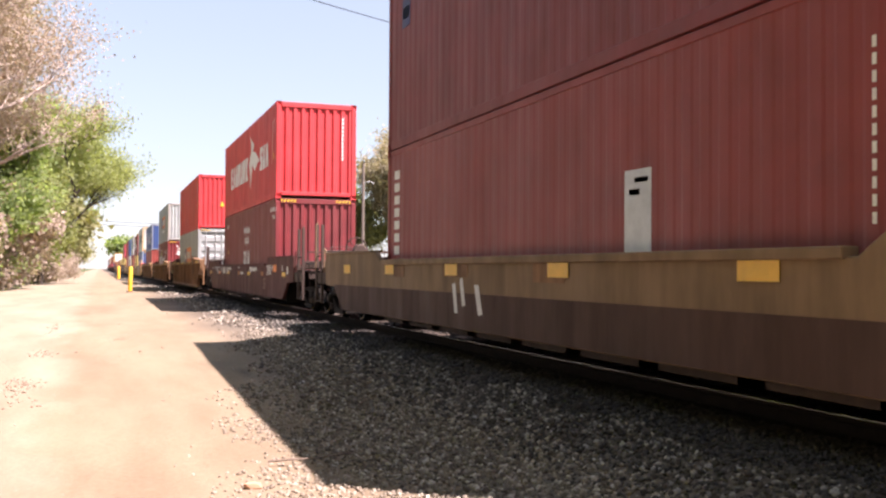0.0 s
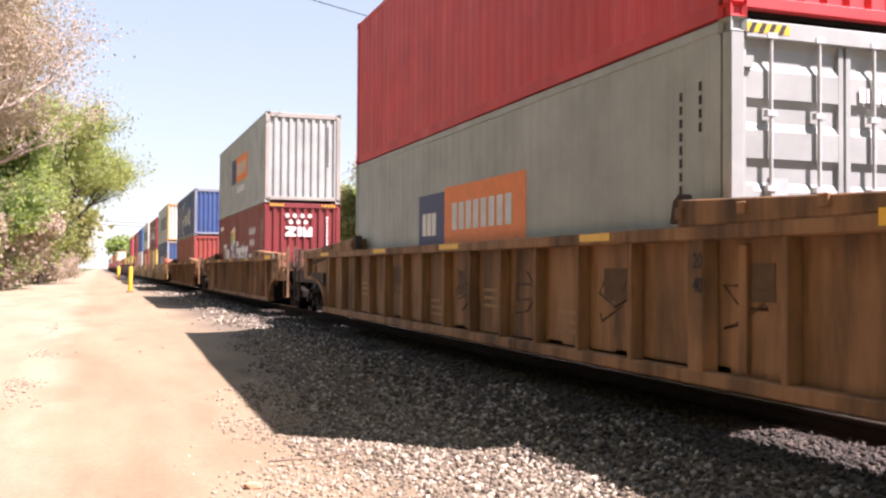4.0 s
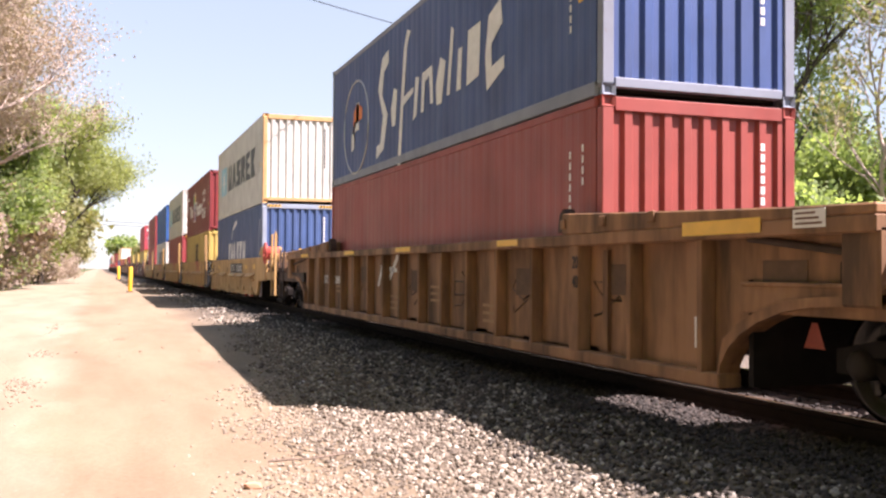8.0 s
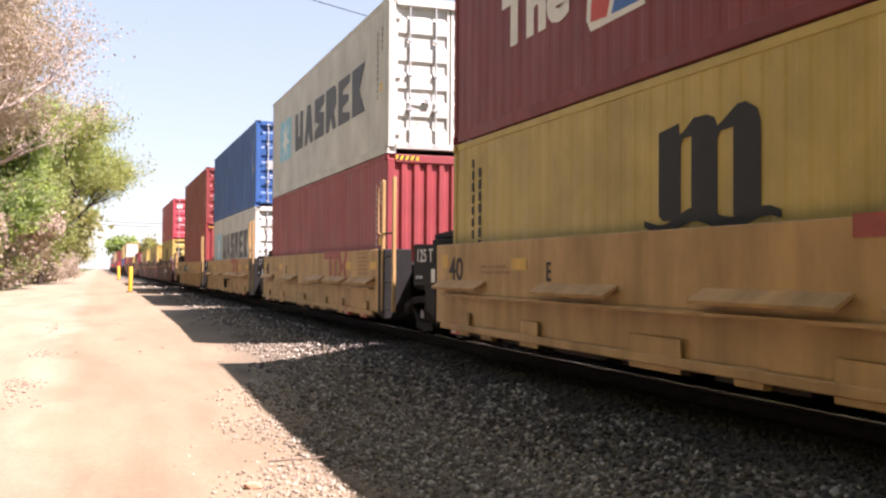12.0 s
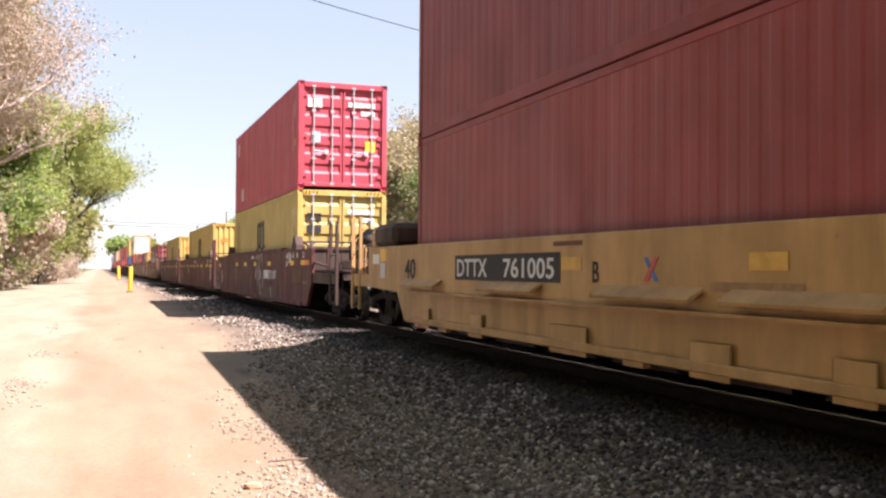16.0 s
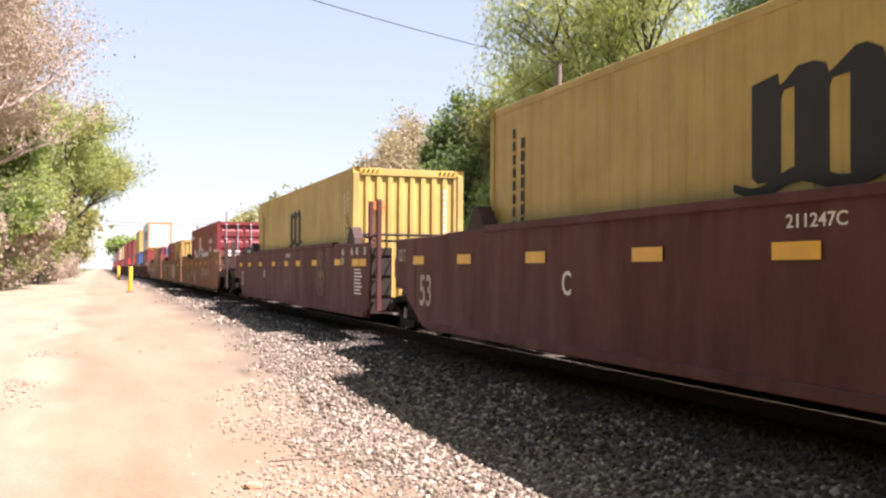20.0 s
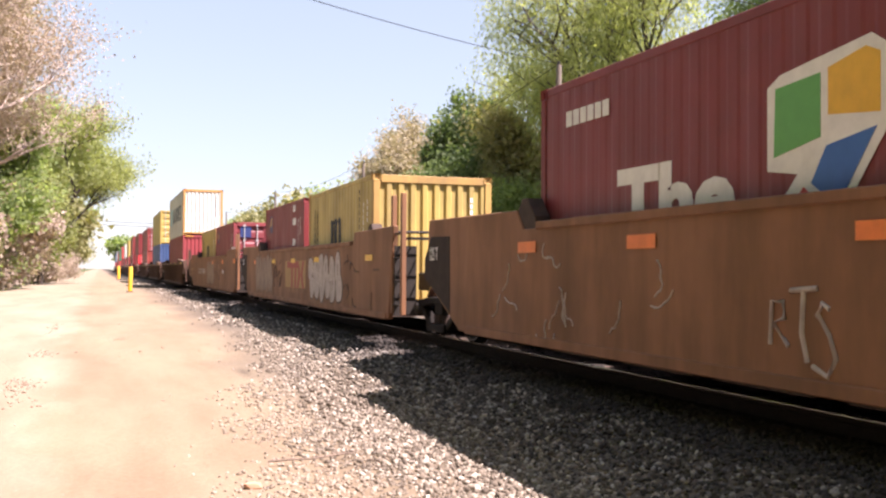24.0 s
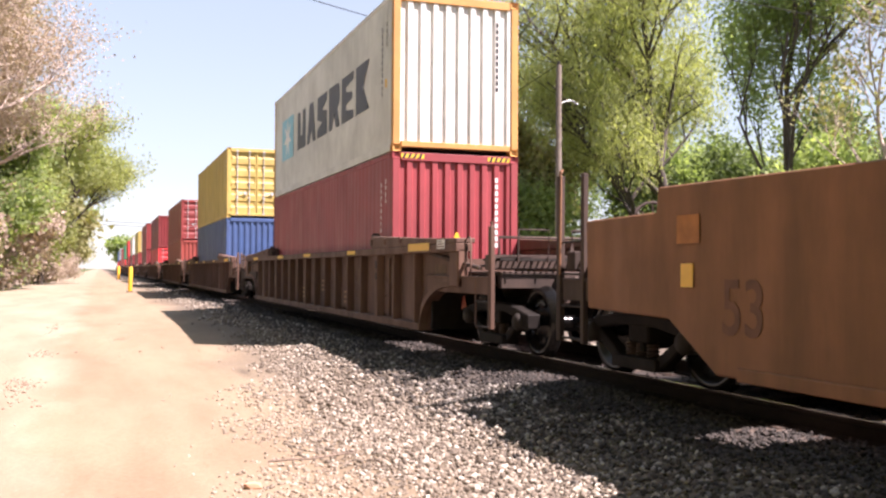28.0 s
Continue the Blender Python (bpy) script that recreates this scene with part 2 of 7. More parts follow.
def container(name_label, col, L=12.55, H=2.896, front="wall", trim=None, grime=0.07, rust=0.2, stripes=False, sign=False, decals=(), rails=False, detail=True, ridge=0.006):
    """A steel box on a low base: y = 0 is the end that leads, z = 0 its underside."""
    tag = "container paint %.2f %.2f %.2f" % col
    P = paint(tag, col, 0.5, grime, rust)
    T = paint("container trim %.2f %.2f %.2f" % trim, trim, 0.5, grime, rust) if trim else P
    root = new("shipping_container")
    tagged(root, name_label, "container", "containers on the train")
    h2 = W / 2
    side = cached(("side", L, H, ridge), lambda: corrugated(0.16, L - 0.16, 0.16, H - 0.1, 0.278, ridge, 0.05))
    part("side_wall", side, P, root, at=(-h2 + 0.012, 0, 0))
    part("side_wall", side, P, root, m=pose(h2 - 0.012, L, 0, 0, 0, 180))
    end = cached(("end", H), lambda: corrugated(-h2 + 0.13, h2 - 0.13, 0.16, H - 0.1, 0.25, 0.046, 0.06, True, 0.36))
    if front == "wall":
        part("end_wall", end, P, root, m=pose(0, 0.03, 0, 0, 0, 90))
    else:
        leaf = cached(("door", H), lambda: door_mesh(1.06, H - 0.34, 5))
        rod = cached(("rod", H), lambda: lock_rod_mesh(H - 0.34))
        for sx in (-1.075, 0.015):
            d = part("door", leaf, P, root, at=(sx, 0.06, 0.19))
            for ex in (0.0, 1.01):
                part("door_edge", box_mesh(ex, ex + 0.05, -0.002, 0.055, 0, H - 0.34), P, d)
            for rx in (0.28, 0.78):
                part("lock_rod", rod, SILVER, d, "galvanised locking rod", at=(rx, -0.03, 0))
            part("door_handle", cached("doorhandle", lambda: Build().tube([(0.28, -0.06, 0.85), (0.62, -0.07, 0.82)], 0.014, 6).box(0.56, 0.68, -0.07, -0.02, 0.76, 0.88).mesh("handle")), SILVER, d)
            for hz in (0.2, H / 2 - 0.2, H - 0.55):
                part("hinge", box_mesh(-0.06, 0.1, -0.035, 0.01, -0.05, 0.05), P, d, at=(0 if sx < 0 else 0.99, 0, hz))
    part("rear_wall", end, P, root, m=pose(0, L - 0.03, 0, 0, 0, -90))
    part("roof", cached(("roof", L), lambda: corrugated(0.16, L - 0.16, -h2 + 0.06, h2 - 0.06, 0.209, 0.02, 0.03)), P, root, m=Matrix(((0, 0, 1, 0), (0, 1, 0, 0), (-1, 0, 0, H - 0.012), (0, 0, 0, 1))))
    part("underframe", box_mesh(-h2 + 0.06, h2 - 0.06, 0.2, L - 0.2, 0.07, 0.155), DARK, root)
    for sx in (-1, 1):
        x0, x1 = (-h2 + 0.004, -h2 + 0.07) if sx < 0 else (h2 - 0.07, h2 - 0.004)
        part("bottom_rail", box_mesh(x0, x1, 0.178, L - 0.178, 0.012, 0.162, 0.008), T if rails else P, root)
        part("top_rail", box_mesh(x0, x1, 0.178, L - 0.178, H - 0.1, H - 0.008, 0.008), T if rails else P, root)
        for y0 in (0, L - 0.13):
            x0, x1 = (-h2 + 0.003, -h2 + 0.14) if sx < 0 else (h2 - 0.14, h2 - 0.003)
            part("corner_post", box_mesh(x0, x1, y0 + 0.004, y0 + 0.126, 0.118, H - 0.118, 0.01), T, root)
            cm = cached("casting", casting_mesh)
            for z0 in (0, H - 0.118):
                part("corner_casting", cm, T, root, m=pose(-h2 if sx < 0 else h2 - 0.162, 0 if y0 == 0 else L - 0.178, z0))
    for y0 in (0.012, L - 0.112):
        part("top_header", box_mesh(-h2 + 0.162, h2 - 0.162, y0, y0 + 0.1, H - 0.16, H - 0.012, 0.008), T, root)
        part("end_sill", box_mesh(-h2 + 0.162, h2 - 0.162, y0, y0 + 0.1, 0.085, 0.19, 0.008), T, root)
    if stripes:
        for x in (-h2 + 0.18, h2 - 0.18 - 0.4):
            ms = cached("hazard", lambda: plate_mesh([[(0.1 * i, 0.02), (0.1 * i + 0.05, 0.02), (0.1 * i + 0.09, 0.1), (0.1 * i + 0.04, 0.1)] for i in range(4)]))
            part("hazard_stripe", cached("hazardback", lambda: plate_mesh([rect(-0.02, 0.02, 0.44, 0.08)], 0.002)), YEL, root, "yellow and black height warning", at=(x, 0.0115, H - 0.135))
            part("hazard_stripe", ms, BLACKP, root, at=(x, 0.009, H - 0.135))
    if detail:
        # vertical code column at the leading end of the long side and on the end wall
        if front == "wall":
            part("code_marking", cached("codecol", lambda: plate_mesh([rect(-0.025, -0.12 * i, 0.05, 0.085) for i in range(11)])), WHITE if sum(col) < 0.9 else BLACKP, root, "column of small code characters", m=on_front(h2 - 0.42, 0.028, H - 0.5))
        if sign:
            part("warning_sign", cached("tri", lambda: plate_mesh([[(-0.11, 0), (0.11, 0), (0.02, 0.24), (-0.02, 0.24)]])), YEL, root, "yellow warning triangle", m=on_front(0.02, 0.026, H * 0.42))
        part("code_marking", cached("codecol2", lambda: plate_mesh([rect(-0.02, -0.12 * i, 0.04, 0.08) for i in range(11)])), WHITE if sum(col) < 0.9 else BLACKP, root, "column of small code characters", m=on_left(-h2 + 0.008, 0.75, H - 0.6))
        part("code_marking", cached("codecol3", lambda: plate_mesh([rect(-0.02, -0.12 * i, 0.04, 0.08) for i in range(4)])), WHITE if sum(col) < 0.9 else BLACKP, root, m=on_left(-h2 + 0.008, 0.45, H - 0.55))
        part("code_plate", cached("cpl", lambda: plate_mesh([rect(-0.06, 0, 0.12, 0.16)])), YEL, root, m=on_left(-h2 + 0.008, 0.5, H * 0.42))
    for nm, me, mt, lab, m in decals:
        if L > 12 and abs(m[0][1]) > 0.5:
            m = Matrix.Translation((0, -0.12, 0)) @ m
        part(nm, me, mt, root, lab, m=m)
    return root


def letters(x, z, w, h, n, gap=0.18, lean=0.0):
    """Plain upright blocks that stand for a wordmark of n letters."""
    p = w / n
    return [[(x + i * p, z), (x + i * p + p * (1 - gap), z), (x + i * p + p * (1 - gap) + lean, z + h), (x + i * p + lean, z + h)] for i in range(n)]


def left(name, key, polys, mat, label, y, z):
    return (name, cached(key, lambda: plate_mesh(polys)), mat, label, on_left(-W / 2 + 0.009, y, z))


def glyph(k, q, h, bold=0.27):
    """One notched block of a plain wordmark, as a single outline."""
    forms = {"V": ((0, 0), (1, 0), (1, 1), (0.74, 1), (0.5, 0.42), (0.26, 1), (0, 1)),
             "A": ((0, 0), (0.3, 0), (0.5, 0.3), (0.7, 0), (1, 0), (0.7, 1), (0.3, 1)),
             "E": ((0, 0), (1, 0), (1, 0.17), (0.38, 0.25), (0.38, 0.36), (0.9, 0.44), (0.9, 0.57), (0.38, 0.65), (0.38, 0.75), (1, 0.83), (1, 1), (0, 1)),
             "P": ((0, 0), (0.3, 0), (0.46, 0.33), (0.7, 0), (1, 0), (0.78, 0.42), (1, 0.55), (1, 0.9), (0.85, 1), (0, 1)),
             "S": ((0, 0), (1, 0), (1, 0.55), (0.5, 0.64), (1, 0.8), (1, 1), (0, 1), (0, 0.45), (0.5, 0.34), (0, 0.2)),
             "K": ((0, 0), (1, 0), (0.55, 0.5), (1, 1), (0, 1)),
             "Z": ((0, 0), (1, 0), (1, 0.22), (0.62, 0.3), (1, 0.76), (1, 1), (0, 1), (0, 0.78), (0.4, 0.7), (0, 0.24)),
             "U": ((0, 0), (1, 0), (1, 1), (0.66, 1), (0.6, 0.35), (0.4, 0.35), (0.34, 1), (0, 1)),
             "I": ((0, 0), (bold * 1.1, 0), (bold * 1.1, 1), (0, 1))}
    return [(x * q, z * h) for x, z in forms[k]]


def word(mat, shapes, y, z, w, h, label, x=-W / 2 + 0.008, bold=0.27):
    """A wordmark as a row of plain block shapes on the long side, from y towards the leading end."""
    p = w / len(shapes)
    return [("letter_block", cached(("gl", k, round(p, 3), round(h, 3), bold), lambda k=k: plate_mesh([glyph(k, p * 0.84, h, bold)])), mat, label, on_left(x, y - i * p, z)) for i, k in enumerate(shapes)]


def factor_decals(H):
    """White slogan with a coloured figure and seven stars over a short wordmark."""
    z0 = 1.05 if H < 2.7 else 1.11
    d = [("lettering", text_fit("The", 1.95, 0.68, 0.045), WHITE, "white slogan word The", on_left(-W / 2 + 0.007, 10.85, z0)),
         ("lettering", text_fit("Factor", 3.1, 0.74, 0.045), WHITE, "white slogan word Factor", on_left(-W / 2 + 0.007, 6.86, z0 - 0.02)),
         left("emblem", "fig0", [[(0.1, -0.02), (1.2, 0.0), (1.15, 0.5), (0.95, 0.55), (1.25, 0.95), (1.25, 1.5), (1.1, 1.6), (0.15, 1.48), (0.0, 1.4), (0.0, 0.75), (0.35, 0.7), (0.02, 0.35), (0.0, 0.12)]], WHITE, "white-edged figure emblem", 8.5, z0 - 0.32)]
    for k, (q, mt) in enumerate((([(0.08, 0.85), (0.6, 0.95), (0.6, 1.42), (0.1, 1.38)], GREENM), ([(0.68, 1.1), (1.18, 1.05), (1.18, 1.46), (1.05, 1.52), (0.68, 1.44)], YEL), ([(0.66, 0.88), (0.5, 0.62), (0.68, 0.5), (0.86, 0.55), (1.15, 0.96)], BLUEM),
                                 ([(0.1, 0.08), (0.45, 0.06), (0.6, 0.45), (0.42, 0.6), (0.12, 0.3)], REDM), ([(0.55, 0.06), (1.1, 0.06), (1.08, 0.42), (0.72, 0.42)], BLUEM))):
        d.append(("emblem_patch", cached(("fig", k), lambda q=q: plate_mesh([q], 0.004)), mt, "coloured patch of the emblem", on_left(-W / 2 + 0.006, 8.5, z0 - 0.32)))
    d += zim_side(3.6, z0 - 0.33, 0.88)
    d.append(("code_marking", cached("smallword", lambda: plate_mesh(letters(0, 0, 1.0, 0.17, 6))), WHITE, "small white web address, illegible", on_left(-W / 2 + 0.008, 12.0, H - 0.52)))
    return d


def zim_side(y, z, s):
    st = cached(("star", s), lambda: plate_mesh([star(0, 0, 0.2 * s)]))
    out = [("star", st, WHITE, "white six-pointed star", on_left(-W / 2 + 0.007, y - s * (0.22 + 0.44 * i), z + s * 1.45)) for i in range(4)]
    out += [("star", st, WHITE, "white six-pointed star", on_left(-W / 2 + 0.007, y - s * (0.4 + 0.44 * i), z + s * 1.02)) for i in range(3)]
    return out + word(WHITE, "ZIV", y, z, 1.75 * s, 0.58 * s, "white block of a wordmark", bold=0.38)


def zim_front(H):
    st = cached("starf", lambda: plate_mesh([star(0, 0, 0.095)]))
    z = H - HC
    out = [("star", st, WHITE, "white six-pointed star", on_front(-0.49 + 0.24 * i, 0.027, 2.475 + z)) for i in range(4)]
    out += [("star", st, WHITE, "white six-pointed star", on_front(-0.38 + 0.24 * i, 0.027, 2.275 + z)) for i in range(3)]
    for k, x, w in (("Z", -0.55, 0.34), ("I", -0.16, 0.4), ("V", -0.03, 0.34)):
        out.append(("letter_block", cached(("glf", k, w), lambda k=k, w=w: plate_mesh([glyph(k, w, 0.31, 0.38)])), WHITE, "white block of a wordmark", on_front(x, 0.027, 1.815 + z)))
    return out


def emblem_shape(s):
    """A large three-legged arched shape with blunt shoulders, as one outline."""
    pts = [(0, 0.06), (0.08, 0), (0.4, 0), (0.4, 0.72), (0.44, 0.79), (0.58, 0.8), (0.58, 0), (1.0, 0), (1.0, 0.72), (1.04, 0.79), (1.24, 0.8), (1.24, 0), (1.63, 0), (1.63, 0.8), (1.58, 0.92), (1.42, 1.0), (1.3, 1.0), (1.08, 0.88), (1.0, 0.84),
           (0.95, 0.93), (0.82, 0.97), (0.62, 0.97), (0.44, 0.86), (0.38, 0.84), (0.36, 0.95), (0.0, 0.9)]
    return [(x * s, z * s) for x, z in pts]


def msc_side(y=7.1, z=1.455, s=0.88):
    """A large dark arched emblem on a wave line, with columns of letters at the far end."""
    def wavy(x0, x1, z0, t):
        n = 16
        a = [(x0 + (x1 - x0) * i / n, z0 + 0.06 * s * math.sin(i * 4 * math.pi / n + 2.6)) for i in range(n + 1)]
        return a + [(p, q + t * (0.5 + 0.5 * math.sin(math.pi * k / n))) for k, (p, q) in enumerate(a[::-1])]
    top = z + 0.97
    return [left("emblem", ("msc", s), [emblem_shape(s)], BLACKP, "large dark arched emblem", y, z),
            ("emblem_wave", cached(("mscw", s), lambda: plate_mesh([wavy(-0.27 * s, 1.9 * s, -0.08 * s, 0.14 * s)], 0.004)), BLACKP, "dark wave line under the emblem", on_left(-W / 2 + 0.007, y, z)),
            ("code_marking", cached("spcol", lambda: plate_mesh([rect(0, -0.165 * i, 0.07, 0.12) for i in range(12)])), BLACKP, "column of dark letters", on_left(-W / 2 + 0.008, 11.91, top)),
            ("code_marking", cached("spcol2", lambda: plate_mesh([rect(0, -0.165 * i, 0.09, 0.13) for i in range(8)])), BLACKP, "column of dark letters", on_left(-W / 2 + 0.008, 11.66, top - 0.15)),
            ("warning_sign", cached("tri2", lambda: plate_mesh([[(-0.14, 0), (0.14, 0), (0.0, 0.26)]])), BLACKP, "warning triangle with a dark edge", on_left(-W / 2 + 0.008, 0.6, 1.62)),
            ("warning_sign", cached("tri3", lambda: plate_mesh([[(-0.09, 0.03), (0.09, 0.03), (0.0, 0.2)]], 0.005)), YEL, "yellow field of the warning triangle", on_left(-W / 2 + 0.006, 0.6, 1.62))]


def maersk_side(z=1.02):
    return word(NAVYGREY, "UASPEK", 9.1, z, 7.5, 0.98, "dark blue-grey block of a wordmark") + [
            left("emblem_panel", "mstar0", [rect(0, 0, 1.7, 1.15)], SKYB, "pale blue square", 11.4, z - 0.08),
            ("emblem", cached("mstar", lambda: plate_mesh([star(0.85, 0.58, 0.6, 7, 0.34)], 0.005)), WHITE, "white seven-pointed star", on_left(-W / 2 + 0.007, 11.4, z - 0.08))]


NAVYGREY = plain("dark blue-grey marking", (0.055, 0.065, 0.085), 0.5, 0, 0.15)


# ---------- well cars ----------
def side_frame_mesh():
    """Cast truck side: arched top member, dropped spring seat and two pedestals."""
    out = [(-1.15, 0.36), (-1.15, 0.54), (-0.75, 0.62), (-0.35, 0.66), (0.35, 0.66), (0.75, 0.62), (1.15, 0.54), (1.15, 0.36), (0.98, 0.34), (0.8, 0.44), (0.42, 0.2), (0.3, 0.12), (-0.3, 0.12), (-0.42, 0.2), (-0.8, 0.44), (-0.98, 0.34)]
    b = Build()
    b.prism([(-1.15, 0.36), (-1.15, 0.54), (-0.75, 0.62), (-0.35, 0.66), (0.35, 0.66), (0.75, 0.62), (1.15, 0.54), (1.15, 0.36), (0.98, 0.36), (0.9, 0.47), (0.35, 0.55), (-0.35, 0.55), (-0.9, 0.47), (-0.98, 0.36)], -0.09, 0.09)
    b.prism([(-0.42, 0.12), (0.42, 0.12), (0.42, 0.24), (-0.42, 0.24)], -0.12, 0.12)
    b.prism([(0.42, 0.14), (0.9, 0.45), (0.82, 0.52), (0.34, 0.24)], -0.07, 0.07)
    b.prism([(-0.42, 0.14), (-0.34, 0.24), (-0.82, 0.52), (-0.9, 0.45)], -0.07, 0.07)
    return b.mesh("side_frame", 0.012)


def truck(car, y, dark=None):
    """Two-axle truck under a car: bolster with side frames, springs and turning wheelsets."""
    ob = part("truck", cached("bolster", lambda: Build().box(-1.05, 1.05, -0.19, 0.19, 0.38, 0.62).lathe([(0.62, 0.0), (0.62, 0.2), (0.7, 0.2), (0.7, 0.0)], 16, "z").mesh("bolster", 0.02)), BLACKIRON, car, "black cast truck", at=(0, y, 0))
    for sy in (-0.42, 0.42):
        part("brake_beam", box_mesh(-0.85, 0.85, -0.05, 0.05, 0.28, 0.42, 0.01), BLACKIRON, ob, at=(0, sy, 0))
    sf = cached("sideframe", side_frame_mesh)
    spr = cached("spring", lambda: Build().tube([(0.055 * math.cos(a * 0.9), 0.055 * math.sin(a * 0.9), 0.24 + 0.14 * a / 28) for a in range(29)], 0.014, 5).mesh("spring"))
    wm = cached("wheelset", wheelset_mesh)
    cap = cached("bearing", lambda: Build().lathe([(-0.1, 0.0), (-0.1, 0.075), (-0.06, 0.11), (0.1, 0.11), (0.1, 0.0)], 14).mesh("bearing"))
    for sx in (-0.99, 0.99):
        part("side_frame", sf, BLACKIRON, ob, at=(sx, 0, 0))
        for sy in (-0.2, 0.0, 0.2):
            part("spring", spr, RUSTY, ob, at=(sx, sy, 0))
        for sy in (-0.89, 0.89):
            part("bearing_cap", cap, DARK, ob, m=pose(sx + (-0.06 if sx < 0 else 0.06), sy, 0.44, 0, 0, 0 if sx < 0 else 180))
    for k, sy in enumerate((-0.89, 0.89)):
        w = part("wheelset", wm, WHEEL, ob, "steel wheels with bright worn treads", at=(0, sy, 0.435))
        WHEELS[k].append(w)
    return ob


WHEELS = ([], [])
WHEEL = plain("dark rolled wheel steel", (0.02, 0.018, 0.017), 0.25, 0.6, 0.4)


def wheelset_mesh():
    b = Build().tube([(-1.02, 0, 0), (1.02, 0, 0)], 0.08, 12)
    for s in (-1, 1):
        b.lathe([(s * o, r) for o, r in ((0.69, 0.09), (0.68, 0.16), (0.72, 0.2), (0.72, 0.33), (0.684, 0.37), (0.68, 0.465), (0.71, 0.462), (0.72, 0.437), (0.82, 0.43), (0.82, 0.37), (0.77, 0.33), (0.76, 0.2), (0.84, 0.15), (0.84, 0.09))], 30)
        for k in range(3):
            a = k * 2.094
            b.box(s * 0.76, s * 0.79, 0.26 * math.cos(a) - 0.03, 0.26 * math.cos(a) + 0.03, 0.26 * math.sin(a) - 0.03, 0.26 * math.sin(a) + 0.03)
    return b.mesh("wheelset")


def grab(name, pts, mat, parent, r=0.014):
    key = ("grab", tuple(pts), r)
    return part(name, cached(key, lambda: Build().tube(pts, r, 6).mesh("grab")), mat, parent)


def coupler(car, y, sgn):
    """Knuckle coupler on a shank that points to sgn * y."""
    me = cached("coupler", lambda: Build().box(-0.09, 0.09, 0, 0.95, 0.68, 0.92).box(-0.16, 0.14, 0.85, 1.1, 0.64, 0.96).prism([(0.02, 1.1), (0.16, 1.08), (0.15, 1.3), (0.05, 1.33), (0.06, 1.18)], 0.66, 0.94, "z").box(-0.2, -0.1, 1.0, 1.3, 0.68, 0.92).mesh("coupler", 0.02))
    part("coupler", me, DARK, car, "rusty knuckle coupler", m=pose(0, y, 0, 0, 0, 0 if sgn > 0 else 180))
    hose = cached("hose", lambda: Build().tube([(0.3, 0, 0.75), (0.32, 0.3, 0.6), (0.3, 0.7, 0.36), (0.2, 1.05, 0.34), (0.08, 1.3, 0.5)], 0.025, 6).mesh("hose"))
    part("air_hose", hose, BLACKIRON, car, m=pose(0, y, 0, 0, 0, 0 if sgn > 0 else 180))


GEAR = paint("grimy brown end gear paint", (0.06, 0.034, 0.024), 0.8, 0.6, 0.5, grimec=(0.02, 0.015, 0.012))
RUSTBOX = paint("rust-orange tank paint", (0.3, 0.13, 0.05), 0.7, 0.4, 0.6)


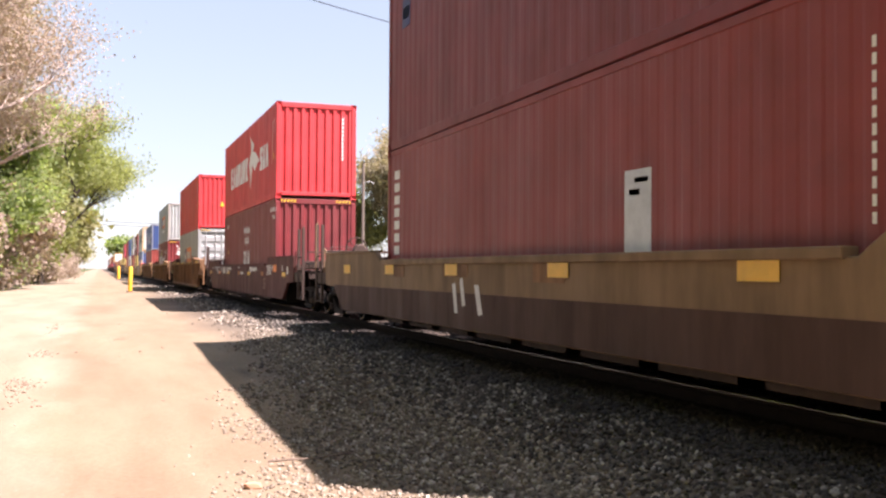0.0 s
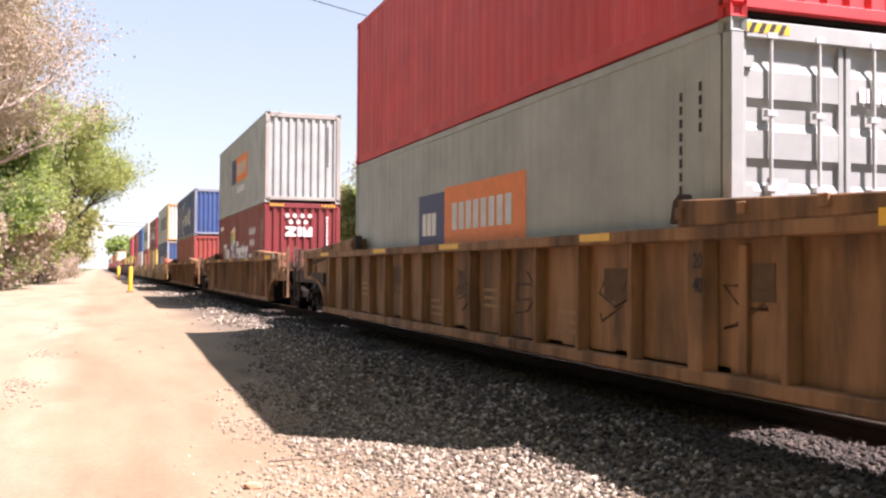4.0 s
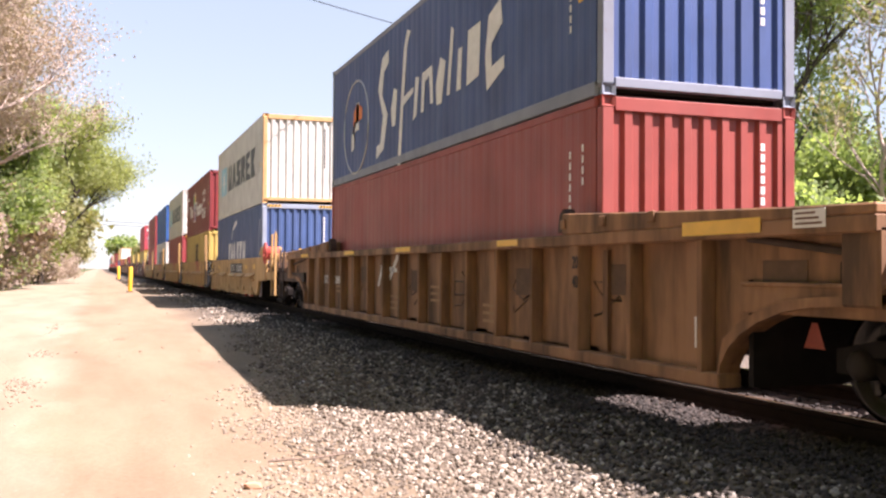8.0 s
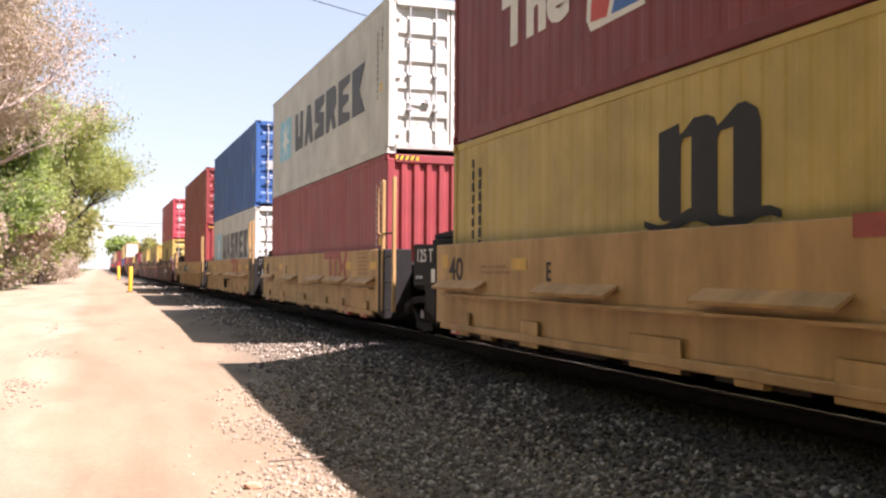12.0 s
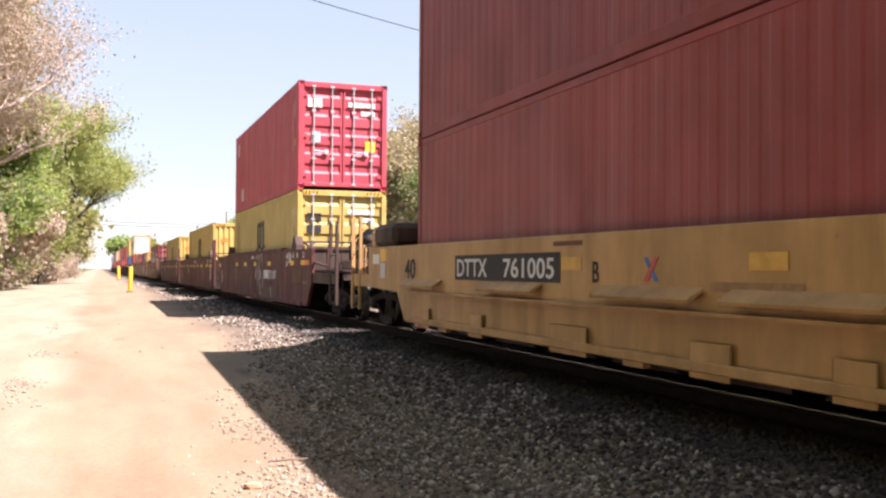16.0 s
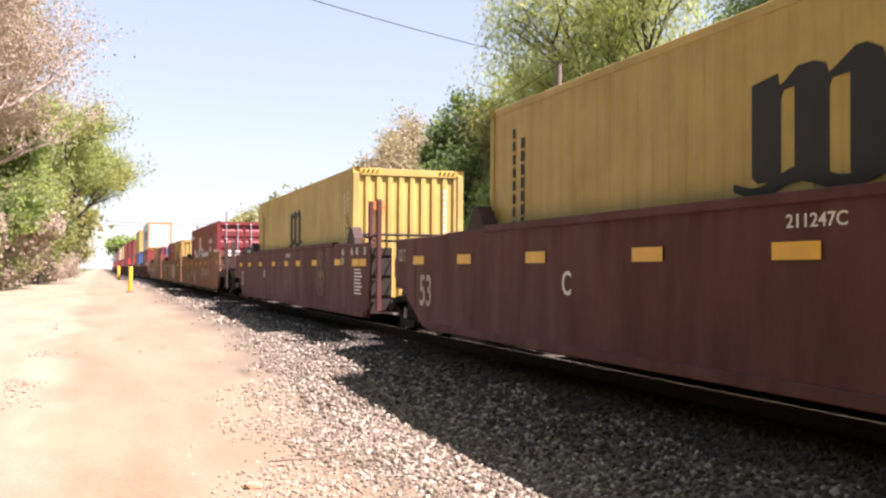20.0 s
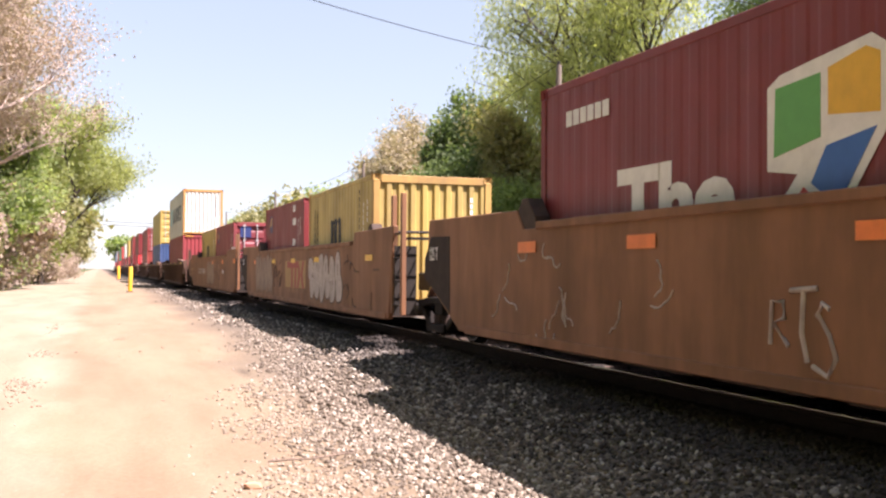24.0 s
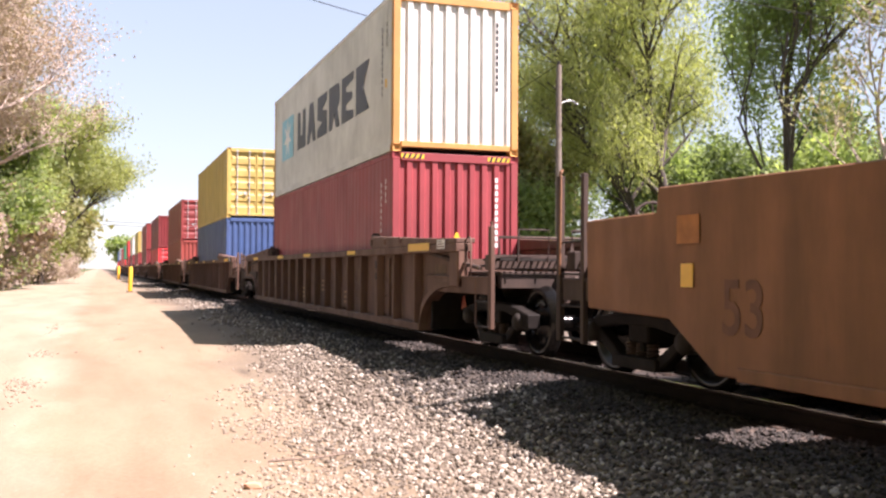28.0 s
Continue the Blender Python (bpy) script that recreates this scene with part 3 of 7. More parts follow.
def end_platform(car, y, sgn, mat, posts=None, top=2.12, twin=True, brake=False, reach=2.6, tank=False, wheel_z=1.58, housing=False):
    """Deck over the truck with steps, grab irons, brake gear and coupler. y: where the deck begins; it runs reach metres to sgn * y."""
    m = pose(0, y, 0, 0, 0, 0 if sgn > 0 else 180)
    r = reach
    posts = posts or GEAR

    def put(name, key, fn, mt, label=""):
        return part(name, cached((key, r, top), fn), mt, car, label, m=m)
    put("centre_sill", "csill", lambda: Build().box(-0.3, 0.3, -0.5, r + 0.1, 0.7, 1.02).box(-0.45, 0.45, r - 0.15, r + 0.05, 0.66, 1.08).mesh("sill", 0.015), GEAR)
    put("end_sheet", "esheet", lambda: Build().box(-1.36, 1.36, 0.02, 0.08, 0.2, 1.03).mesh("sheet"), BLACKIRON)
    put("end_deck", "edeck", lambda: Build().box(-1.25, 1.25, 0.0, r - 0.1, 1.03, 1.08).box(-1.25, 1.25, r - 0.2, r - 0.1, 0.86, 1.03).mesh("deck", 0.008), GEAR)
    put("walkway", "ewalk", lambda: grate(-1.3, 1.3, r - 0.6, r, 1.22, 30, 9), DARK, "open grating walkway")
    put("walkway", "ewalk2", lambda: grate(-1.28, -0.62, 0.15, r - 0.7, 1.3, 9, 22), DARK, "open grating walkway along the side")
    put("crossbeam", "ebeam", lambda: Build().box(-1.4, 1.4, r - 0.3, r - 0.13, 1.1, 1.3).mesh("beam", 0.01), GEAR)
    for sx in (-1.42, 1.42):
        put("side_sill", ("ssill", sx), lambda: Build().box(sx * 0.985 - 0.025, sx * 0.985 + 0.025, 0.02, r - 0.08, 0.78, 1.0).box(sx * 0.985 - 0.04, sx * 0.985 + 0.04, 0.02, r - 0.08, 0.985, 1.015).mesh("ssill", 0.006), posts)
        put("ladder_post", ("spost", sx), lambda: Build().box(sx - 0.03, sx + 0.03, r - 0.06, r + 0.03, 0.34, top).mesh("post", 0.008), posts)
        if twin:
            put("ladder_post", ("spost2", sx), lambda: Build().box(sx - 0.03, sx + 0.03, r - 0.6, r - 0.53, 0.34, top - 0.02).mesh("post", 0.008), posts)
        else:
            put("step_hanger", ("shang", sx), lambda: Build().tube([(sx, r - 0.56, 1.0), (sx, r - 0.56, 0.36), (sx, r - 0.5, 0.34)], 0.014, 6).mesh("hanger"), posts)
        for z in (0.36, 0.68) if not twin else (0.38, 0.72, 1.06, 1.4):
            put("rung", ("step", sx, z), lambda: Build().tube([(sx, r - 0.56, z), (sx, r - 0.02, z)], 0.014, 6).mesh("step"), DARK)
        put("grab_iron", ("gi", sx), lambda: Build().tube([(sx - 0.05, r - 0.1, 1.05), (sx - 0.05, r - 0.12, top + 0.0), (sx - 0.02, r - 0.1, top + 0.05), (sx, r - 0.0, top + 0.05), (sx, r + 0.02, top - 0.02)], 0.013, 6).mesh("grab"), mat)
        put("grab_iron", ("gi2", sx), lambda: Build().tube([(sx, r - 0.95, 1.02), (sx, r - 0.97, 1.5), (sx, r - 0.8, 1.55), (sx, r - 0.75, 1.5), (sx, r - 0.75, 1.02)], 0.013, 6).mesh("grab"), mat)
        put("grab_iron", ("gi3", sx), lambda: Build().tube([(sx * 0.75, r + 0.02, 1.2), (sx * 0.75, r + 0.04, 1.62), (sx * 0.45, r + 0.04, 1.62), (sx * 0.45, r + 0.02, 1.2)], 0.012, 6).mesh("grab"), GEAR)
        put("side_brace", ("sbr", sx), lambda: Build().tube([(sx * 0.97, 0.05, 1.35), (sx * 0.97, r - 0.5, 1.12)], 0.03, 6).mesh("brace"), GEAR)
        put("gusset", ("gus", sx), lambda: Build().prism([(0.05, 1.02), (0.55, 1.02), (0.4, 1.2), (0.05, 1.42)], sx * 0.93, sx * 0.89).mesh("gusset", 0.008), mat)
        put("brake_hanger", ("bhang", sx), lambda: Build().box(sx * 0.72 - 0.02, sx * 0.72 + 0.02, r - 1.1, r - 1.02, 0.3, 1.0).tube([(sx * 0.7, r - 1.06, 0.34), (sx * 0.55, r - 0.4, 0.42)], 0.02, 5).mesh("bhang"), BLACKIRON)
    put("cut_lever", "cut", lambda: Build().tube([(-1.4, r + 0.05, 0.8), (-0.5, r + 0.2, 0.82), (-0.1, r + 0.5, 0.9)], 0.014, 6).mesh("lever"), SILVER)
    put("handrail", "hrail", lambda: Build().tube([(-1.3, r - 0.05, 1.3), (-1.3, r - 0.05, 1.52), (1.3, r - 0.05, 1.52), (1.3, r - 0.05, 1.3)], 0.02, 6).mesh("hrail"), GEAR)
    if brake:
        w = wheel_z
        put("brake_stand", ("bstand", w), lambda: Build().box(-0.75, -0.55, r - 0.95, r - 0.7, 1.08, w).prism([(-0.8, w - 0.3), (-0.45, w - 0.3), (-0.45, w - 0.05), (-0.58, w + 0.08), (-0.72, w + 0.08), (-0.8, w - 0.05)], r - 0.98, r - 0.74, "y").mesh("stand", 0.03), GEAR)
        put("brake_wheel", ("bwheel", w), lambda: wheel_ring(0.24, r - 0.62, w), GEAR)
        put("brake_valve", "valve", lambda: Build().box(0.1, 0.45, r - 0.75, r - 0.5, 1.12, 1.45).lathe([(1.45, 0.12), (1.55, 0.12), (1.6, 0.0)], 12, "z", (0.27, r - 0.65, 0)).mesh("valve", 0.02), DARK)
        put("chain_pipe", ("cpipe", w), lambda: Build().tube([(-0.62, r - 0.7, w - 0.3), (-0.9, r - 0.9, 1.2), (-1.0, r - 1.4, 1.12), (-0.95, 0.3, 1.15)], 0.025, 6).tube([(-0.4, r - 0.85, 1.4), (-0.2, r - 1.2, 1.3), (-0.15, r - 1.7, 1.12)], 0.02, 5).mesh("cpipe"), GEAR)
    if housing:
        put("air_reservoir", "hous", lambda: Build().lathe([(-0.42, 0.0), (-0.4, 0.08), (-0.34, 0.13), (0.34, 0.13), (0.4, 0.08), (0.42, 0.0)], 18, "y", (-0.85, r - 0.95, 1.46)).mesh("tank"), RUSTBOX, "rust-orange air reservoir")
        for k in (-0.25, 0.25):
            put("tank_bracket", ("hbr", k), lambda: Build().box(-0.97, -0.73, r - 0.95 + k - 0.03, r - 0.95 + k + 0.03, 1.08, 1.36).mesh("bracket"), GEAR)
    if tank:
        put("air_reservoir", "resv", lambda: Build().lathe([(-0.65, 0.0), (-0.63, 0.14), (-0.55, 0.21), (0.55, 0.21), (0.63, 0.14), (0.65, 0.0)], 16, "x", (-0.35, r - 1.35, 1.86)).mesh("tank"), GEAR)
        put("bulkhead", "bulk", lambda: Build().box(-1.3, 1.3, 0.1, 0.16, 1.08, 1.62).box(-1.32, 1.32, 0.06, 0.2, 1.58, 1.66).mesh("bulk", 0.01), GEAR)
        put("brake_rigging", "rigg", lambda: Build().box(0.2, 0.75, r - 1.15, r - 0.75, 1.08, 1.5).prism([(0.12, 1.5), (0.82, 1.5), (0.7, 1.78), (0.5, 2.02), (0.28, 1.95), (0.16, 1.7)], r - 1.1, r - 0.82, "y").box(-0.35, 0.1, r - 1.2, r - 0.9, 1.08, 1.7).mesh("rigg", 0.03), BLACKIRON, "dark cluster of brake levers and castings")
        put("brake_lever", "blev", lambda: Build().tube([(0.85, r - 0.8, 1.1), (0.6, r - 0.78, 1.5), (0.25, r - 0.78, 1.9)], 0.035, 6).tube([(0.1, r - 0.85, 1.15), (0.45, r - 0.74, 1.45), (0.95, r - 0.74, 1.62)], 0.03, 6).tube([(0.8, r - 1.3, 1.1), (0.85, r - 1.2, 1.6), (0.6, r - 1.0, 2.0)], 0.025, 6).mesh("blev"), DARK)
        put("valve_body", "vbody", lambda: Build().lathe([(0, 0.0), (0, 0.14), (0.16, 0.16), (0.2, 0.1), (0.28, 0.08), (0.3, 0.0)], 14, "y", (0.5, r - 0.85, 1.72)).lathe([(0, 0.0), (0, 0.1), (0.14, 0.11), (0.2, 0.0)], 12, "y", (0.42, r - 0.76, 1.3)).mesh("vbody"), DARK)
        for x in (-0.8, 0.1):
            put("tank_bracket", ("tbr", x), lambda: Build().box(x - 0.04, x + 0.04, r - 1.45, r - 1.25, 1.08, 1.72).mesh("bracket"), GEAR)
    put("brake_pipe", "bpipe", lambda: Build().tube([(0.6, 0.0, 1.15), (0.6, 0.9, 1.2), (0.4, r - 0.5, 1.14), (0.35, r + 0.1, 0.8)], 0.022, 6).mesh("pipe"), DARK)
    put("brake_rod", "brod", lambda: Build().tube([(-0.9, 0.1, 1.12), (-0.6, r * 0.5, 1.35), (-0.62, r - 0.75, 1.3)], 0.016, 6).mesh("rod"), DARK)
    put("brake_cylinder", "bcyl", lambda: Build().lathe([(-0.3, 0.0), (-0.3, 0.12), (0.2, 0.14), (0.22, 0.05), (0.5, 0.03), (0.5, 0.0)], 14, "y", (-0.95, 0.75, 1.2)).mesh("bcyl"), GEAR)
    put("hose_bundle", "hoseb", lambda: Build().tube([(-0.5, r - 0.1, 1.0), (-0.52, r + 0.15, 0.7), (-0.4, r + 0.4, 0.45), (-0.2, r + 0.6, 0.5), (-0.1, r + 0.75, 0.75)], 0.022, 6).mesh("hoseb"), BLACKIRON)
    put("air_hose", "hosec", lambda: Build().tube([(-1.1, r - 0.4, 0.98), (-1.15, r - 0.2, 0.62), (-0.95, r + 0.1, 0.5), (-0.7, r + 0.1, 0.85)], 0.018, 6).mesh("hosec"), BLACKIRON)
    coupler(car, y + sgn * (r - 0.55), sgn)


def wheel_ring(r, y, z0):
    ring = [(r * math.cos(a), 0.0, r * math.sin(a)) for a in (2 * math.pi * k / 20 for k in range(21))]
    b = Build()
    b.tube([(x - 0.65, y, z + z0) for x, _, z in ring], 0.016, 6, caps=False)
    for k in range(4):
        a = k * math.pi / 4
        b.tube([(-0.65 - r * math.cos(a), y, z0 - r * math.sin(a)), (-0.65 + r * math.cos(a), y, z0 + r * math.sin(a))], 0.009, 5)
    return b.mesh("brake_wheel")


def grate(x0, x1, y0, y1, z, k=13, j=3):
    b = Build()
    for i in range(k + 1):
        x = x0 + (x1 - x0) * i / k
        b.box(x - 0.006, x + 0.006, y0, y1, z, z + 0.035)
    for i in range(j + 1):
        y = y0 + (y1 - y0) * i / j
        b.box(x0, x1, y - 0.006, y + 0.006, z + 0.002, z + 0.033)
    return b.mesh("grate")


def well_floor(car, y0, y1, mat):
    part("well_floor", cached(("floor", y0, y1), lambda: floor_mesh(y0, y1)), mat, car)


def floor_mesh(y0, y1):
    b = Build()
    for k in range(9):
        y = y0 + (y1 - y0 - 0.35) * k / 8
        b.box(-1.36, 1.36, y, y + 0.35, 0.2, 0.33)
    b.box(-1.36, -1.2, y0, y1, 0.2, 0.3).box(1.2, 1.36, y0, y1, 0.2, 0.3)
    return b.mesh("well_floor")


HW = 1.46


def car_side(car, outline, mat, thick=0.09, label="", key=None):
    """One wall of the well, and its mirror on the far side."""
    for sx in (-1, 1):
        me = cached(("cside", key, sx), lambda: Build().prism(outline, sx * HW, sx * (HW - thick)).mesh("side", 0.012))
        part("side_wall", me, mat, car, label)


def reflectors(car, ys, z, mat=YEL, w=0.5, h=0.17, out=0.012):
    me = cached(("refl", w, h), lambda: plate_mesh([rect(0, 0, w, h)]))
    for y in ys:
        part("reflector", me, mat, car, m=on_left(-HW - out, y, z))


def bars(rows, w, h, gap):
    return cached(("bars", rows, w, h, gap), lambda: plate_mesh([rect(0, -i * gap, w * (0.75 + 0.25 * ((i * 7) % 3) / 2), h) for i in range(rows)]))


def mark(car, s, size, y, z, mat=WHITE, width=0.9, off=0.006):
    part("lettering", text_mesh(s, size, width), mat, car, "painted marking " + s, m=on_left(-HW - off, y, z))


def smooth_car(label, mat, name="well_car", low=0.28, mid=1.2, hi=1.42, y0=-4.03, y1=16.25, lower=None):
    """Single-unit well car with smooth side plates and raised tapered ends."""
    car = tagged(new(name), label, "freight car", "cars of the train")
    a, b = y0 + 1.55, y1 - 1.55
    out = [(a, low), (b, low), (b + 0.75, 0.74), (y1, 0.76), (y1, hi), (12.2, hi), (11.85, mid), (0.35, mid), (0.0, hi), (y0, hi), (y0, 0.76), (a - 0.7, 0.74)]
    car_side(car, out, mat, key=(label,))
    if lower:
        for sx in (-1, 1):
            low_poly = [(a - 0.55, 0.66), (a + 0.02, low + 0.012), (b - 0.02, low + 0.012), (b + 0.6, 0.66), (b + 0.7, 0.78), (a - 0.65, 0.78)]
            part("lower_wall", cached((label, "lower", sx), lambda: Build().prism(low_poly, sx * (HW + 0.006), sx * (HW - 0.01)).mesh("lower")), lower, car, "dark brown lower wall")
    part("top_chord", cached((label, "chord"), lambda: Build().box(-HW - 0.03, -HW + 0.12, 0.45, 11.75, mid - 0.02, mid + 0.07).mesh("chord", 0.01)), mat, car)
    part("top_chord", cached((label, "chordr"), lambda: Build().box(HW - 0.12, HW + 0.03, 0.45, 11.75, mid - 0.02, mid + 0.07).mesh("chord", 0.01)), mat, car)
    for ya, yb in ((y0, -0.1), (12.35, y1)):
        for sx in (-1, 1):
            part("end_cap", box_mesh(-HW - 0.02 if sx < 0 else HW - 0.2, -HW + 0.2 if sx < 0 else HW + 0.02, ya, yb, hi, hi + 0.03), mat, car)
    well_floor(car, -0.1, 12.3, RUSTY)
    part("end_bulkhead", box_mesh(-HW + 0.1, HW - 0.1, -0.35, -0.25, 0.3, 1.25), mat, car)
    part("end_bulkhead", box_mesh(-HW + 0.1, HW - 0.1, 12.75, 12.85, 0.3, 1.25), mat, car)
    end_platform(car, y0 + 1.5, -1, mat, brake=False)
    end_platform(car, y1 - 1.5, 1, mat, brake=True)
    truck(car, y0 - 0.25)
    truck(car, y1 + 0.25)
    return car


GRIMEP = plain("dark grimy patch paint", (0.1, 0.055, 0.03), 0.8, 0, 0.35)


def ribbed_car(label, mat, y0=-4.0, y1=16.6, far=False):
    """Single-unit well car with vertical ribs along the well and arched ends over the trucks."""
    car = tagged(new("well_car"), label, "freight car", "cars of the train")
    arch = [(-3.6 + 1.35 * math.cos(t), 0.2 + 0.66 * math.sin(t)) for t in (math.pi * k / 14 for k in range(8))]
    wall = [(y0, 0.86)] + arch[::-1] + [(12.2 - a, z) for a, z in arch] + [(y1, 0.86), (y1, 1.46), (y0, 1.46)]
    for sx in (-1, 1):
        part("side_wall", cached(("ribwall", sx), lambda: Build().prism(wall, sx * (HW - 0.1), sx * (HW - 0.13)).mesh("side")), mat, car)
        for flip in (False, True):
            pts = [(12.2 - a, z) for a, z in arch] if flip else arch
            e = y1 if flip else y0
            lip = pts + [(e, 0.86)] + [(e, 0.95)] + [(p[0], p[1] + 0.09) if i < 2 else (p[0] + (-0.09 if flip else 0.09) * (1 - i / 7), p[1] + 0.07) for i, p in list(enumerate(pts))[::-1]]
            part("wheel_arch", cached(("lip", sx, flip), lambda: Build().prism(lip, sx * HW, sx * (HW - 0.2)).mesh("lip")), mat, car)
            part("end_post", box_mesh(-HW - 0.02 if sx < 0 else HW - 0.14, -HW + 0.14 if sx < 0 else HW + 0.02, y1 - 0.35 if flip else y0, y1 if flip else y0 + 0.35, 0.86, 1.4, 0.02), mat, car)
    for sx in (-1, 1):
        x0, x1 = (-HW - 0.05, -HW + 0.2) if sx < 0 else (HW - 0.2, HW + 0.05)
        part("top_chord", box_mesh(x0, x1, y0 + 0.0, y1, 1.35, 1.47, 0.012), mat, car)
        part("bottom_chord", box_mesh(x0 + (0.02 if sx < 0 else 0), x1 - (0 if sx < 0 else 0.02), -2.3, 14.5, 0.16, 0.28, 0.012), mat, car)
        for k, prof in enumerate(([(0.45, 1.47), (0.45, 1.7), (-1.2, 1.63), (-3.1, 1.56), (y0, 1.54), (y0, 1.47)], [(11.75, 1.47), (11.75, 1.7), (13.4, 1.63), (15.3, 1.56), (y1, 1.54), (y1, 1.47)])):
            part("raised_end", cached(("raised", sx, k), lambda: Build().prism(prof, sx * (HW + 0.048), sx * (HW - 0.24)).mesh("raised", 0.012)), mat, car)
            for q in () if far else (0.0, -0.85, -1.75):
                y = 0.4 + q if k == 0 else 11.8 - q
                part("guide_tab", box_mesh(-0.02, 0.02, -0.05, 0.05, -0.05, 0.05, 0.008), mat, car, at=(sx * (HW + 0.055), y, 1.58))
            part("container_guide", cached(("cguide", sx, k), lambda: Build().prism([(-0.12, 0), (0.12, 0), (0.07, 0.2), (-0.02, 0.26), (-0.1, 0.12)], sx * (HW + 0.02), sx * (HW - 0.12)).mesh("cguide", 0.012)), RUSTY, car, at=(0, 0.5 if k == 0 else 11.7, 1.5))
    rib = cached("rib", lambda: Build().prism([(-HW - 0.03, -0.05), (-HW + 0.1, -0.075), (-HW + 0.1, 0.075), (-HW - 0.03, 0.05)], 0.26, 1.385, "z").mesh("rib", 0.008))
    rib2 = cached("ribr", lambda: Build().prism([(HW + 0.03, -0.05), (HW - 0.1, -0.075), (HW - 0.1, 0.075), (HW + 0.03, 0.05)], 0.26, 1.385, "z").mesh("rib", 0.008))
    for k, y in enumerate((-2.04, -0.9, 0.22, 1.28, 2.34, 3.38, 4.41, 5.46, 6.5, 7.5, 8.52, 9.56, 10.6, 11.69, 12.83, 13.88)):
        wide = Matrix.Diagonal((1, 2.1 if k in (2, 14) else 0.7, 1, 1))
        part("rib", rib, mat, car, m=Matrix.Translation((0, y, 0)) @ wide)
        if not far:
            part("rib", rib2, mat, car, m=Matrix.Translation((0, y, 0)) @ wide)
    for k, (y, w, z, h) in () if far else enumerate(((-0.45, 0.4, 0.86, 0.3), (1.75, 0.45, 0.8, 0.32), (5.95, 0.5, 0.75, 0.34), (9.2, 0.4, 0.85, 0.3), (-2.95, 0.5, 0.98, 0.2))):
        part("patch", cached(("rpatch", k), lambda: plate_mesh([rect(0, 0, w, h)])), GRIMEP, car, "dark repainted patch", m=on_left(-HW + 0.096, y + w / 2, z))
    mark(car, "20", 0.18, 0.24, 1.12, BLACKP, 0.75, 0.034)
    mark(car, "40", 0.18, 0.24, 0.92, BLACKP, 0.75, 0.034)
    for k, y in () if far else enumerate((2.75, 4.9, 7.1, 11.2)):
        part("notice", bars(3, 0.6, 0.04, 0.1), FADERUST, car, "illegible stencilled notice", m=on_left(-HW + 0.094, y + 0.3, 0.62 + 0.2 * (k % 2)))
    well_floor(car, -0.1, 12.3, RUSTY)
    part("end_bulkhead", box_mesh(-HW + 0.06, HW - 0.06, -0.35, -0.25, 0.3, 1.3), mat, car)
    part("end_bulkhead", box_mesh(-HW + 0.06, HW - 0.06, 12.75, 12.85, 0.3, 1.3), mat, car)
    end_platform(car, -2.5, -1, mat, mat, 1.66, False)
    end_platform(car, 14.7, 1, mat, GEAR, 1.62, True, reach=3.36, housing=True)
    truck(car, -4.3)
    truck(car, 16.5)
    reflectors(car, (2.22,), 1.385, YEL, 0.62, 0.075, 0.056)
    reflectors(car, (-1.84,), 1.385, YEL, 1.03, 0.115, 0.056)
    reflectors(car, (6.6, 10.2, 14.6), 1.385, YEL, 0.8, 0.075, 0.056)
    part("data_plate", cached(("refl", 0.33, 0.13), lambda: plate_mesh([rect(0, 0, 0.33, 0.13)])), WHITE, car, "white data plate", m=on_left(-HW - 0.056, -3.23, 1.4))
    part("notice", bars(3, 0.27, 0.015, 0.036), FADEDARK, car, "illegible small print", m=on_left(-HW - 0.06, -3.26, 1.495))
    part("data_plate", cached(("refl", 0.2, 0.26), lambda: plate_mesh([rect(0, 0, 0.2, 0.26)])), WHITE, car, "white data plate", m=on_left(-HW + 0.094, -1.8, 0.45))
    part("notice", bars(5, 0.13, 0.012, 0.036), FADEWHITE, car, "illegible small print", m=on_left(-HW + 0.09, -1.83, 0.66))
    for y in (-3.6, 15.8):
        part("hand_slot", cached("hslot", lambda: plate_mesh([[(-0.07, 0.0), (0.07, 0.0), (0.07, 0.2), (0.04, 0.25), (-0.04, 0.25), (-0.07, 0.2)]], 0.004)), BLACKIRON, car, "dark slot in the end wall", m=on_left(-HW + 0.096, y, 0.95))
    part("warning_sign", cached("redtri", lambda: plate_mesh([[(-0.12, 0), (0.12, 0), (0.03, 0.2), (-0.03, 0.2)]])), plain("faded pink-red marking", (0.55, 0.16, 0.12), 0.6, 0, 0.15), car, "faded red triangle", m=on_left(-0.9, -2.72, 0.5))
    for k, y in () if far else enumerate((-0.3, 1.8, 3.9, 6.0, 9.1)):
        part("graffiti_stroke", cached(("rstroke", k), lambda: Build().tube([(0, 0.3 * math.sin(q * 1.3 + k), 0.05 * q + 0.08 * math.cos(q * 2 + k)) for q in range(9)], 0.014, 4).mesh("stroke")), GRIMEP, car, "dark worn spray stroke", at=(-HW + 0.1, y, 0.62))
    return car


